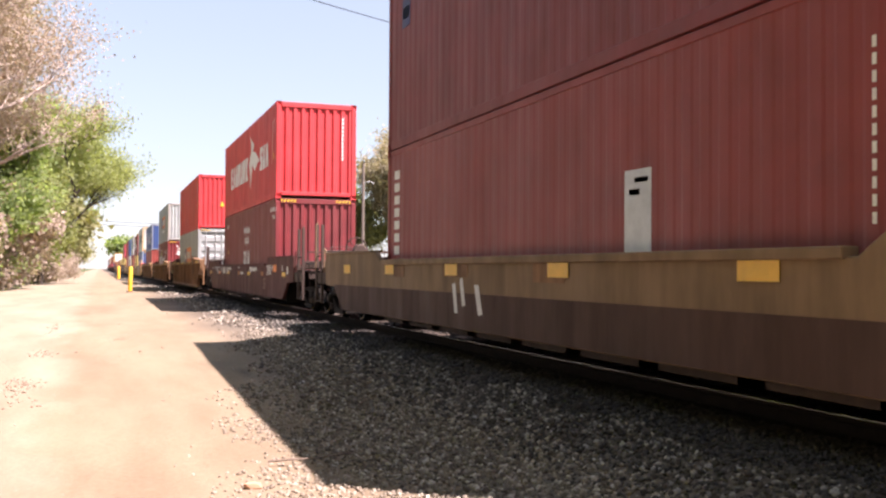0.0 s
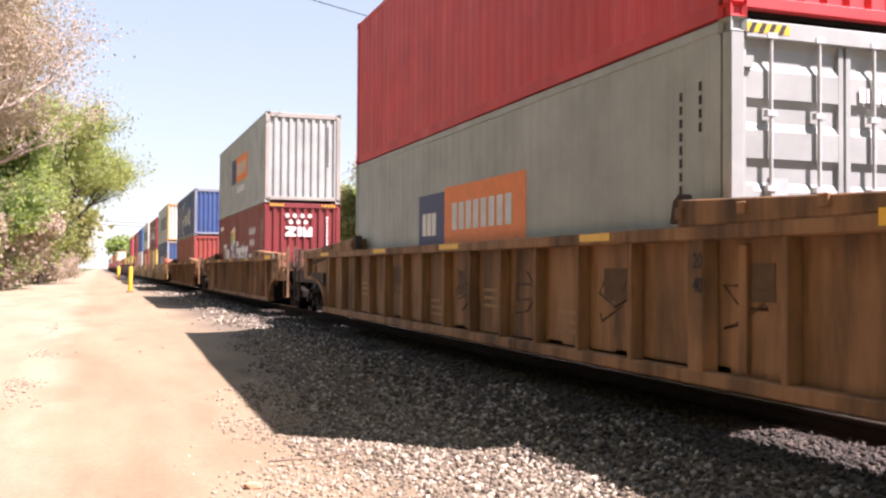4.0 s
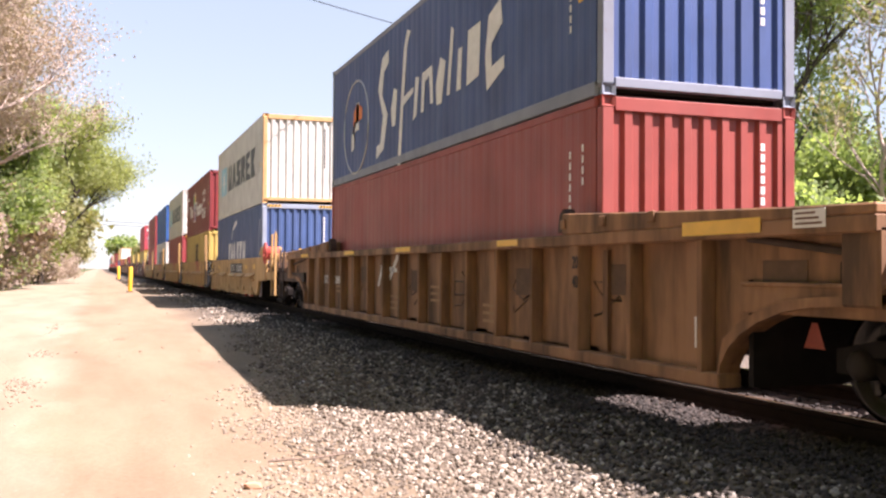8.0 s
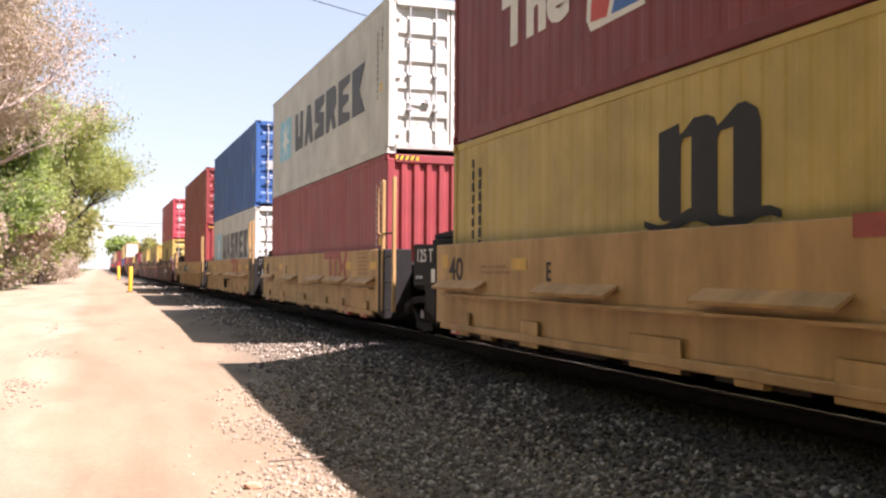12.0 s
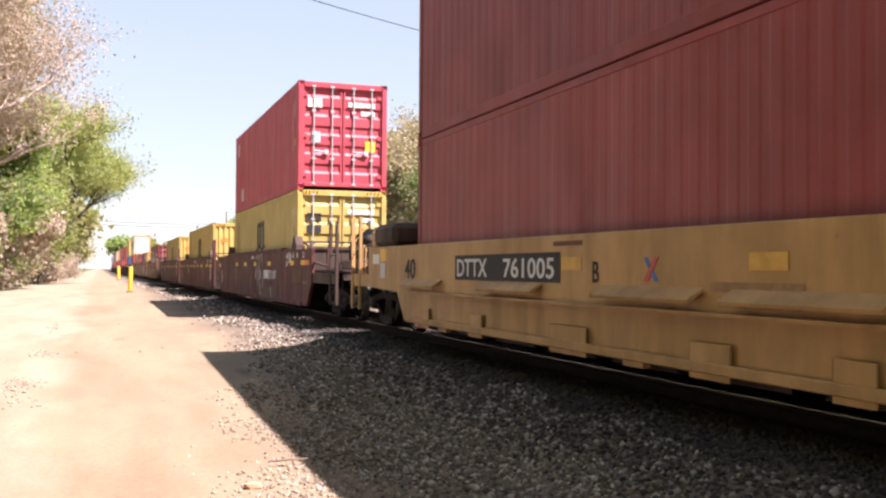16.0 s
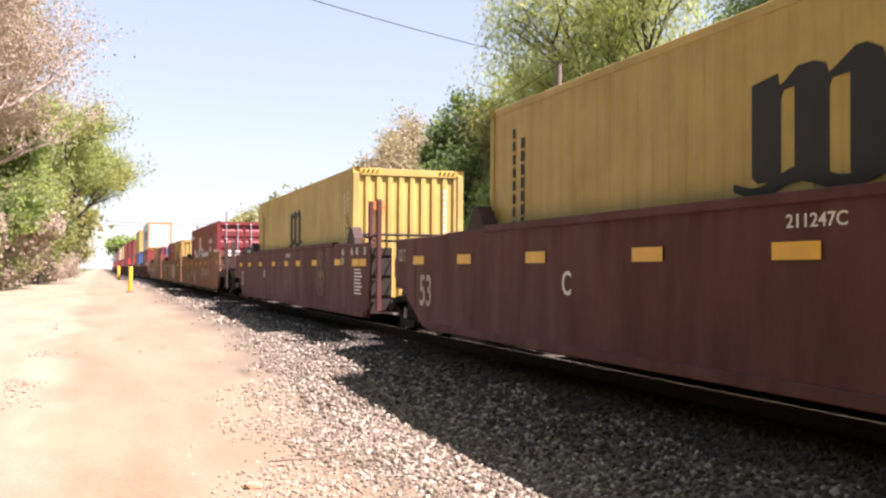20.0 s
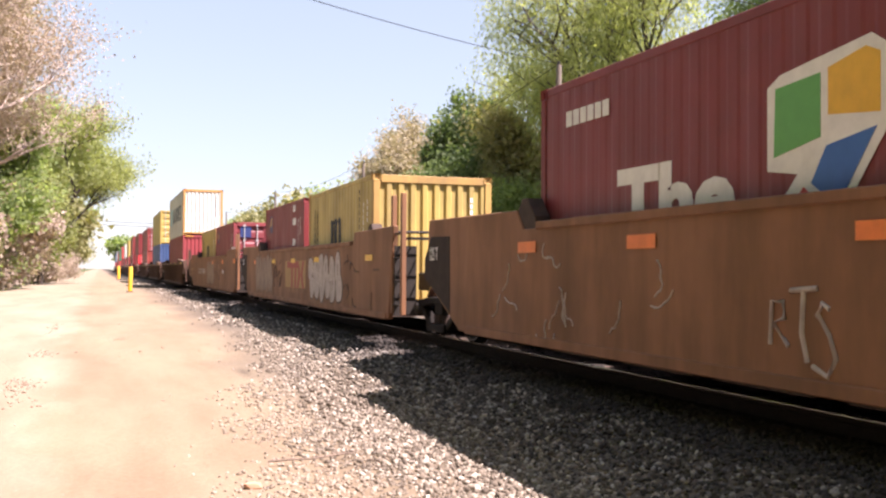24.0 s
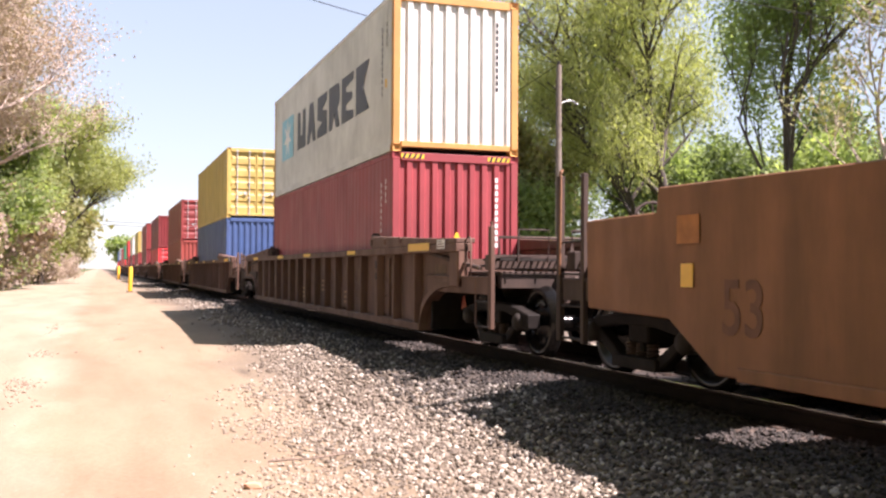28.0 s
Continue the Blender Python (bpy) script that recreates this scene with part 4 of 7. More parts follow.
def unit40(label, mat, first=False, last=False, letter="B"):
    """One 40-foot platform of the articulated car: smooth wall with a ledge, black ends over the shared trucks."""
    car = tagged(new("articulated_well_car"), label, "freight car", "units of the articulated car")
    ya, yb = -0.2, 12.68
    out = [(ya, 0.34), (yb, 0.34), (yb, 1.46), (ya, 1.46)]
    if first:
        out = [(-0.45, 0.28), (yb, 0.34), (yb, 1.46), (-2.05, 1.46), (-2.05, 0.76), (-0.8, 0.72)]
    if last:
        out = [(ya, 0.34), (12.6, 0.28), (13.0, 0.72), (14.83, 0.78), (14.83, 1.5), (ya, 1.46)]
    car_side(car, out, mat, key=("u40", first, last))
    for sx in (-1, 1):
        x0, x1 = (-HW - 0.1, -HW + 0.01) if sx < 0 else (HW - 0.01, HW + 0.1)
        part("ledge", box_mesh(x0, x1, 0.1, 12.2, 0.735, 0.765), mat, car)
        part("bottom_chord", box_mesh(x0 + 0.03, x1 - 0.03, 0.0, 12.3, 0.27, 0.36, 0.01), mat, car)
        sh = cached(("shelf", sx), lambda: Build().prism([(sx * (HW + 0.16), 0.86), (sx * HW, 0.96), (sx * HW, 0.93), (sx * (HW + 0.15), 0.83)], -0.85, 0.85, "y").mesh("shelf"))
        for y in (0.9, 3.0, 5.1, 8.2, 11.6):
            part("load_guide", sh, mat, car, at=(0, y, 0))
        for y, w in ((0.6, 0.4), (2.5, 0.4), (4.1, 0.56), (6.63, 0.85), (9.3, 0.5), (11.4, 0.4)):
            part("side_pad", box_mesh(x0 + 0.06, x1 - 0.06, -w / 2, w / 2, 0.22, 0.52, 0.01), mat, car, at=(0, y, 0))
        if sx < 0:
            for y in (0.7, 1.95, 5.3, 10.6, 11.73):
                red = y < 2.5 or y > 11.5
                part("jacking_pad", box_mesh(-0.05, 0.04, -0.18, 0.18, -0.08, 0.08, 0.01), REDM if red else mat, car, at=(-HW + 0.0, y, 0.29))
                if red:
                    for t, z in (("JACKING", 0.295), ("POINT", 0.235)):
                        part("lettering", text_fit(t, 0.27 if z > 0.25 else 0.2, 0.04), WHITE, car, "painted marking " + t, m=on_left(-HW - 0.054, y + 0.135, z))
    BLK = plain("worn black end paint", (0.016, 0.0145, 0.014), 0.75, 0, 0.35, gloss=0.2)
    if not first:
        for sx in (-1, 1):
            part("end_panel", cached(("endp", sx), lambda: Build().prism([(-0.6, 0.24), (-0.2, 0.3), (-0.2, 1.46), (-0.58, 1.46)], sx * (HW + 0.01), sx * (HW - 0.5)).mesh("endp", 0.015)), BLK, car, "black end panel")
        part("articulation", cached("artf", lambda: Build().box(-0.9, 0.9, -1.2, -0.2, 0.75, 1.2).box(-0.4, 0.4, -1.65, -1.1, 0.7, 1.0).mesh("art", 0.02)), BLK, car)
        for sx in (-HW, HW):
            for yy in (-1.16, -0.5):
                part("ladder_post", box_mesh(-0.03, 0.03, -0.035, 0.035, 0.38, 2.66, 0.008), mat, car, at=(sx, yy, 0))
            for z in (0.42, 0.88, 1.32, 1.72):
                part("rung", box_mesh(-0.014, 0.014, -1.14, -0.52, -0.014, 0.014), DARK, car, at=(sx, 0, z))
            grab("grab_iron", [(sx, -0.5, 1.7), (sx, -0.18, 1.75), (sx, -0.16, 2.55), (sx, -0.5, 2.6)], mat, car, 0.014)
        part("end_bulkhead", box_mesh(-HW + 0.1, HW - 0.1, -0.32, -0.26, 0.25, 1.25), DARK, car)
        truck(car, -1.75)
    else:
        end_platform(car, -0.75, -1, mat, mat, reach=2.85)
        part("end_bulkhead", box_mesh(-HW + 0.1, HW - 0.1, -0.3, -0.24, 0.22, 1.3), DARK, car)
        part("air_reservoir", cached("tankA", lambda: Build().lathe([(-0.62, 0.0), (-0.6, 0.16), (-0.5, 0.24), (0.5, 0.24), (0.6, 0.16), (0.62, 0.0)], 16, "y", (-1.1, -2.9, 1.34)).mesh("tank")), mat, car)
        truck(car, -2.6)
        part("equipment_box", box_mesh(-HW + 0.03, -0.9, -1.7, -0.9, 1.46, 1.78, 0.03), mat, car)
        hw = part("brake_wheel", cached("bigwheel", lambda: Build().tube([(0, 0.3 * math.cos(a), 0.3 * math.sin(a)) for a in (2 * math.pi * k / 20 for k in range(21))], 0.025, 6, caps=False).tube([(0, -0.3, 0), (0, 0.3, 0)], 0.018, 6).tube([(0, 0, -0.3), (0, 0, 0.3)], 0.018, 6).lathe([(0.02, 0.0), (0.02, 0.12), (0.1, 0.2), (0.4, 0.2), (0.45, 0.0)], 16).mesh("bw")), paint("red brake wheel paint", (0.45, 0.06, 0.045), 0.5, 0.2, 0.2), car, "red brake wheel and housing", at=(-HW - 0.08, -2.52, 1.56))
    if not last:
        for sx in (-1, 1):
            part("end_panel", cached(("endr", sx), lambda: Build().prism([(yb, 0.34), (13.1, 0.5), (13.2, 0.85), (13.75, 0.85), (13.75, 1.5), (yb, 1.47)], sx * (HW + 0.012), sx * (HW - 0.3)).mesh("endr", 0.015)), BLK, car, "black end panel")
        part("end_deck", cached("artdeck", lambda: Build().box(-1.15, 1.15, 12.75, 13.8, 1.47, 1.58).box(-0.9, 0.9, 12.75, 13.7, 0.7, 1.1).mesh("deck", 0.02)), BLK, car)
        part("lettering", text_fit("125 T", 0.74, 0.2), WHITE, car, "painted marking 125 T", m=on_left(-HW - 0.016, 13.54, 1.22))
        part("lettering", text_fit("JACK HERE", 0.34, 0.045), WHITE, car, "painted marking JACK HERE", m=on_left(-HW - 0.016, 13.62, 0.96))
        reflectors(car, (12.4,), 1.13, FADEYEL, 0.24, 0.18, 0.006)
        part("container_guide", cached("cg40", lambda: Build().prism([(12.75, 1.58), (13.7, 1.58), (13.7, 1.66), (12.75, 1.7)], -1.15, -0.5).mesh("cg40", 0.02)), BLK, car)
        part("walkway_plate", box_mesh(-0.5, 0.45, 13.85, 14.15, 1.5, 1.58, 0.01), mat, car)
        part("data_plate", cached(("refl", 0.17, 0.2), lambda: plate_mesh([rect(0, 0, 0.17, 0.2)])), WHITE, car, "white data plate", m=on_left(-HW - 0.014, 12.87, 0.91))
    else:
        end_platform(car, 12.9, 1, mat, mat, brake=True, reach=3.25)
        part("equipment_box", box_mesh(-HW + 0.03, -0.7, 13.35, 14.6, 1.5, 1.9, 0.09), GEAR, car, "dark brown equipment box")
        part("equipment_lid", box_mesh(-HW + 0.06, -0.75, 14.55, 14.83, 1.5, 1.8, 0.03), mat, car)
        part("data_plate", cached(("refl", 0.42, 0.17), lambda: plate_mesh([rect(0, 0, 0.42, 0.17)])), WHITE, car, "white data plate", m=on_left(-HW - 0.006, 14.5, 1.2))
        part("data_plate", cached(("refl", 0.3, 0.26), lambda: plate_mesh([rect(0, 0, 0.3, 0.26)])), SILVER, car, "pale data plate", m=on_left(-HW - 0.006, 14.0, 0.95))
        reflectors(car, (14.02,), 1.24, YEL, 0.4, 0.22, 0.006)
        truck(car, 14.9)
    well_floor(car, -0.05, 12.25, RUSTY)
    part("lettering", text_fit("40", 0.56, 0.32), BLACKP, car, "painted marking 40", m=on_left(-HW - 0.006, 12.55 if last else 12.12, 0.96))
    mark(car, letter, 0.3, 7.05 if first else 6.17 if last else 8.94, 0.98, BLACKP)
    reflectors(car, (0.35, 3.64, 6.85) if last else (0.35, 2.2, 9.9), 1.1, FADEYEL, 0.45, 0.14, 0.006)
    part("notice", bars(6, 0.8, 0.035, 0.075), FADERUST, car, "illegible stencilled notice", m=on_left(-HW - 0.006, 1.27, 1.38))
    if not last:
        part("notice", bars(2, 1.1, 0.035, 0.07), FADERUST, car, "illegible stencilled notice", m=on_left(-HW - 0.006, 10.9, 1.12))
    return car


def unit53(label, mat, first=False, last=False, kind="bnsf", end_mat=None):
    """One 53-foot platform of a three-unit car with tall smooth walls."""
    car = tagged(new("articulated_well_car"), label, "freight car", "units of the articulated car")
    hi, lo = (1.6, 0.22) if kind == "bnsf" else (1.58, 0.26)
    up = hi if kind == "bnsf" else 1.84
    ya = -2.9 if first else -2.2
    yb = 16.4 if last else 16.2
    a = [(ya, 0.72), (-2.8, 0.7), (-2.4, lo)] if first else [(ya, 0.9), (-1.9, lo)] if kind == "bnsf" else [(ya + 0.3, lo)]
    b = [(14.6, lo), (15.3, 0.75), (yb, 0.8)] if last and kind == "bnsf" else [(14.8, lo), (15.5, 0.68), (16.98, 0.72), (17.02, 1.6), (15.7, 1.62)] if last else [(14.75, lo), (yb, 0.95)]
    top = [(15.66 if last else yb - 0.15, up), (12.8, up - 0.03), (12.6, hi), (0.6, hi), (0.5, up - 0.02), (ya, up)] if kind != "bnsf" else [(yb, hi), (14.0, hi), (13.6, hi + 0.03), (-0.3, hi + 0.03), (-0.7, hi), (ya, hi)]
    car_side(car, a + b + top, mat, key=("u53", label, first, last))
    for sx in (-1, 1):
        x0, x1 = (-HW - 0.03, -HW + 0.12) if sx < 0 else (HW - 0.12, HW + 0.03)
        part("top_chord", box_mesh(x0, x1, 0.75, 12.2, hi - 0.02, hi + 0.07, 0.01), mat, car)
        part("bottom_chord", box_mesh(x0 + 0.005, x1 - 0.005, -1.8, 14.5, lo - 0.02, lo + 0.09, 0.01), mat, car)
        for ye in (-0.6, 12.62):
            part("corner_guide", cached(("guide", sx, kind), lambda: Build().prism([(-0.34, 1.55), (0.34, 1.55), (0.3, 1.68), (0.06, 1.94), (-0.08, 1.94), (-0.3, 1.72)], sx * (HW - 0.02), sx * (HW - 0.22)).mesh("guide", 0.01)), RUSTY, car, at=(0, ye, 0))
    well_floor(car, -0.1, 12.3, RUSTY)
    part("end_sill", box_mesh(-HW + 0.1, HW - 0.1, -0.75, -0.6, 0.25, 0.55), DARK, car)
    part("end_sill", box_mesh(-HW + 0.1, HW - 0.1, 12.8, 12.95, 0.25, 0.55), DARK, car)
    grab("handrail", [(-1.2, -1.5, 1.65), (-1.2, -0.6, 1.8), (1.2, -0.6, 1.8), (1.2, -1.5, 1.65)], DARK, car, 0.03)
    if first:
        end_platform(car, -1.6, -1, mat, brake=True, reach=3.75, tank=True, wheel_z=2.05)
        truck(car, -4.0)
    else:
        part("articulation", cached("art53", lambda: Build().box(-0.5, 0.5, -2.3, -0.6, 0.72, 1.05).box(-0.4, 0.4, -2.75, -2.2, 0.68, 0.98).mesh("art", 0.02)), DARK, car)
        for sx in (-HW + 0.05, HW - 0.05):
            for yy in (-2.05, -2.6):
                part("ladder_post", box_mesh(-0.04, 0.04, -0.05, 0.05, 0.35, 2.36, 0.008), mat, car, at=(sx, yy, 0))
            for z in (0.5, 0.9, 1.3, 1.7):
                part("rung", box_mesh(-0.02, 0.02, -0.28, 0.28, -0.015, 0.015), DARK, car, at=(sx, -2.33, z))
            part("end_plate", box_mesh(-0.35 if sx > 0 else -0.03, 0.03 if sx > 0 else 0.35, -2.24, -2.19, 0.35, 1.5), DARK, car, at=(sx, 0, 0))
        part("walkway", cached("walk53", lambda: grate(-1.3, 1.3, -2.7, -2.2, 1.6)), DARK, car, "open grating walkway")
        truck(car, -3.35)
    if last:
        end_platform(car, 14.6, 1, mat, brake=True, reach=3.1)
        truck(car, 16.7)
    else:
        part("end_deck", cached("art53d", lambda: Build().box(-1.3, 1.3, 13.4, 15.9, 1.5, 1.58).box(-0.45, 0.45, 12.9, 16.3, 0.75, 1.1).mesh("deck", 0.02)), DARK, car)
        for sx in (-1, 1):
            part("end_panel", cached(("endr53", sx, kind), lambda: Build().prism([(15.1, 0.46), (16.26, 0.97), (16.26, 1.25), (15.96, 1.6), (15.12, 1.58)], sx * (HW + 0.006), sx * (HW - 0.3)).mesh("endr", 0.015)), end_mat or mat, car)
    return car


# ---------- ground and track ----------
def hnoise(x, y, s):
    return noise.noise((x * s, y * s, 3.1))


def ground_height(x, y):
    """Path level, rising to the ballast shoulder; level behind the track."""
    p = path_level(y)
    foot = 3.0 if y < 12 else max(1.9, 3.0 - 0.11 * (y - 12))      # the shoulder is steeper towards the viewer
    t = min(1, max(0, (x - foot) / (4.95 - foot)))
    z = p + (-0.19 - p) * t * t * (3 - 2 * t)
    if x > 8.0:
        z = -0.19 - 0.21 * min(1, (x - 8.0) / 1.6)
    if x < 9 and abs(y) < 80:
        z += 0.02 * hnoise(x, y, 0.7) * (1 if x < 4.4 else 0.3)
    return z


def ground():
    xs = [-900, -400, -180, -90, -50, -30, -20] + [-14 + 0.7 * i for i in range(20)] + [0.25 * i for i in range(0, 20)] + [5 + 0.5 * i for i in range(12)] + [12, 16, 24, 40, 70, 120, 250, 500, 900]
    ys = [-900, -400, -200, -100, -60, -30, -15, -8, -4] + [-2 + 0.5 * i for i in range(70)] + [34 + 2 * i for i in range(24)] + [90, 110, 140, 180, 240, 340, 500, 900, 1500, 2500]
    v = [(x, y, ground_height(x, y)) for y in ys for x in xs]
    k = len(xs)
    f = [(j * k + i, j * k + i + 1, (j + 1) * k + i + 1, (j + 1) * k + i) for j in range(len(ys) - 1) for i in range(k - 1)]
    me = Build().add(v, f, True).mesh("ground")
    m = bpy.data.materials.new("dirt path, gravel and grass")
    n, l, b = nodes(m)
    geo, sep = n.new("ShaderNodeNewGeometry"), n.new("ShaderNodeSeparateXYZ")
    l.new(geo.outputs["Position"], sep.inputs[0])
    wob = noise_node(n, l, 0.35, 5, rnd=False)
    ad = n.new("ShaderNodeMath")
    ad.operation = "MULTIPLY_ADD"
    ad.inputs[1].default_value = 2.2
    l.new(wob.outputs[0], ad.inputs[0])
    l.new(sep.outputs["X"], ad.inputs[2])
    fine = noise_node(n, l, 22, 8, rnd=False, rough=0.75)
    mid = noise_node(n, l, 1.6, 6, (1, 0.22, 1), rnd=False)
    dirt = ramp(n, l, mid.outputs[0], [(0.3, (0.2044, 0.1482, 0.09048)), (0.7, (0.2519, 0.1919, 0.1232))])
    pale = ramp(n, l, mid.outputs[0], [(0.3, (0.236, 0.185, 0.122)), (0.7, (0.285, 0.236, 0.165))])
    grav = ramp(n, l, fine.outputs[0], [(0.3, (0.058, 0.044, 0.032)), (0.5, (0.11, 0.086, 0.063)), (0.72, (0.19, 0.152, 0.115))])
    grass = ramp(n, l, fine.outputs[0], [(0.3, (0.039, 0.0585, 0.0156)), (0.7, (0.1248, 0.1326, 0.0468))])

    def step(a, w):
        q = n.new("ShaderNodeMapRange")
        q.inputs[1].default_value, q.inputs[2].default_value = a, a + w
        l.new(ad.outputs[0], q.inputs[0])
        return q.outputs[0]
    col = mixc(n, l, step(-4.2, 0.8), grass.outputs[0], pale.outputs[0])
    col = mixc(n, l, step(0.3, 0.5), col, dirt.outputs[0])
    col = mixc(n, l, step(2.9, 1.3), col, grav.outputs[0])
    col = mixc(n, l, step(13.0, 1.5), col, grass.outputs[0])
    # dark band along the rails: oily dirt plus painted shade of the train
    oil_shade = ramp(n, l, fine.outputs[0], [(0.35, (0.018, 0.013, 0.01)), (0.7, (0.05, 0.037, 0.029))])
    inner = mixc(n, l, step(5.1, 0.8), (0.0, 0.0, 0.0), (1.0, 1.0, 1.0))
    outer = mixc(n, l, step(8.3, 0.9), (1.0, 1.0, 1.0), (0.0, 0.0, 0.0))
    col = mixc(n, l, mixc(n, l, 1.0, inner, outer, "MULTIPLY"), col, oil_shade.outputs[0])
    blot = noise_node(n, l, 0.55, 5, (1, 0.3, 1), rnd=False)
    stain = ramp(n, l, blot.outputs[0], [(0.36, (0.84, 0.81, 0.79)), (0.56, (1.0, 1.0, 1.0))])
    col = mixc(n, l, 1.0, col, stain.outputs[0], "MULTIPLY")
    spk = ramp(n, l, fine.outputs[0], [(0.35, (0.82, 0.82, 0.82)), (0.65, (1.12, 1.12, 1.12))])
    col = mixc(n, l, 1.0, col, spk.outputs[0], "MULTIPLY")
    # a dark ragged smudge at the edge of the gravel
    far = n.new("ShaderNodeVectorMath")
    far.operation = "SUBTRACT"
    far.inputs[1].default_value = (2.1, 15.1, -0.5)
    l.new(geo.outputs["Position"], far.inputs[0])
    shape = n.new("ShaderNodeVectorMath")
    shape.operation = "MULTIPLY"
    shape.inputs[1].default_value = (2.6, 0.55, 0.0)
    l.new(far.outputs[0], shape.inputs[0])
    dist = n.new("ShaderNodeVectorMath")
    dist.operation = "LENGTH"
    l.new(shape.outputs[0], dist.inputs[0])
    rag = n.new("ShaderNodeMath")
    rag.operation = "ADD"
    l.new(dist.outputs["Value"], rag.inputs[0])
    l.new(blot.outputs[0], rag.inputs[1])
    smudge_tone = ramp(n, l, rag.outputs[0], [(0.55, (0.42, 0.4, 0.4)), (1.0, (1.0, 1.0, 1.0))])
    col = mixc(n, l, 1.0, col, smudge_tone.outputs[0], "MULTIPLY")
    l.new(col, b.inputs["Base Color"])
    b.inputs["Roughness"].default_value = 0.95
    bump(n, l, b, fine.outputs[0], 0.5, 0.02)
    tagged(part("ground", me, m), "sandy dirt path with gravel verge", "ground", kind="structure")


def rock_mesh(seed):
    """A broken stone: a rough ball cut flat by a few planes."""
    r = random.Random(seed)
    bm = bmesh.new()
    bmesh.ops.create_icosphere(bm, subdivisions=1, radius=1)
    cuts = [(Vector((r.gauss(0, 1), r.gauss(0, 1), r.gauss(0, 1))).normalized(), r.uniform(0.35, 0.75)) for _ in range(5)]
    for v in bm.verts:
        v.co *= r.uniform(0.85, 1.25)
        for d, h in cuts:
            k = v.co.dot(d) - h
            if k > 0:
                v.co -= d * k
        v.co.z *= 0.8
    vs = np.array([v.co[:] for v in bm.verts])
    fs = np.array([[v.index for v in f.verts] for f in bm.faces])
    bm.free()
    return vs, fs


def chip_mesh(seed):
    """A small eight-sided chip of stone."""
    r = random.Random(seed)
    vs = np.array([(1, 0, 0), (-1, 0, 0), (0, 1, 0), (0, -1, 0), (0, 0, 0.8), (0, 0, -0.8)]) * np.array([[r.uniform(0.6, 1.2)] for _ in range(6)]) + np.array([[r.uniform(-0.25, 0.25) for _ in range(3)] for _ in range(6)])
    return vs, np.array([(0, 2, 4), (2, 1, 4), (1, 3, 4), (3, 0, 4), (2, 0, 5), (1, 2, 5), (3, 1, 5), (0, 3, 5)])


def scatter_rocks(name, label, pts, sizes, mat, chips=False):
    protos = [chip_mesh(k) if chips else rock_mesh(k) for k in range(12)]
    rng = np.random.RandomState(5)
    V, F, o = [], [], 0
    for (x, y, z), s in zip(pts, sizes):
        vs, fs = protos[rng.randint(12)]
        a, e = rng.uniform(0, 6.28), rng.uniform(-0.6, 0.6)
        c, sn, ce, se = math.cos(a), math.sin(a), math.cos(e), math.sin(e)
        R = np.array(((c, -sn * ce, sn * se), (sn, c * ce, -c * se), (0, se, ce)))
        V.append((vs * (s * rng.uniform(0.7, 1.3, 3))) @ R.T + (x, y, z))
        F.append(fs + o)
        o += len(vs)
    V, F = np.concatenate(V), np.concatenate(F)
    me = bpy.data.meshes.new(name)
    me.vertices.add(len(V))
    me.vertices.foreach_set("co", V.ravel())
    me.loops.add(F.size)
    me.loops.foreach_set("vertex_index", F.ravel().astype(np.int32))
    me.polygons.add(len(F))
    me.polygons.foreach_set("loop_start", np.arange(0, F.size, 3, dtype=np.int32))
    me.update(calc_edges=True)
    me.materials.append(None)
    return tagged(part(name, me, mat), label, "gravel", kind="stuff")


def stone_material(name, stops):
    m = bpy.data.materials.new(name)
    n, l, b = nodes(m)
    g = n.new("ShaderNodeNewGeometry")
    r = ramp(n, l, g.outputs["Random Per Island"], stops)
    t = noise_node(n, l, 60, 4, rnd=False)
    k = ramp(n, l, t.outputs[0], [(0.3, (0.75, 0.75, 0.75)), (0.7, (1.2, 1.2, 1.2))])
    l.new(mixc(n, l, 1.0, r.outputs[0], k.outputs[0], "MULTIPLY"), b.inputs["Base Color"])
    b.inputs["Roughness"].default_value = 0.85
    return m


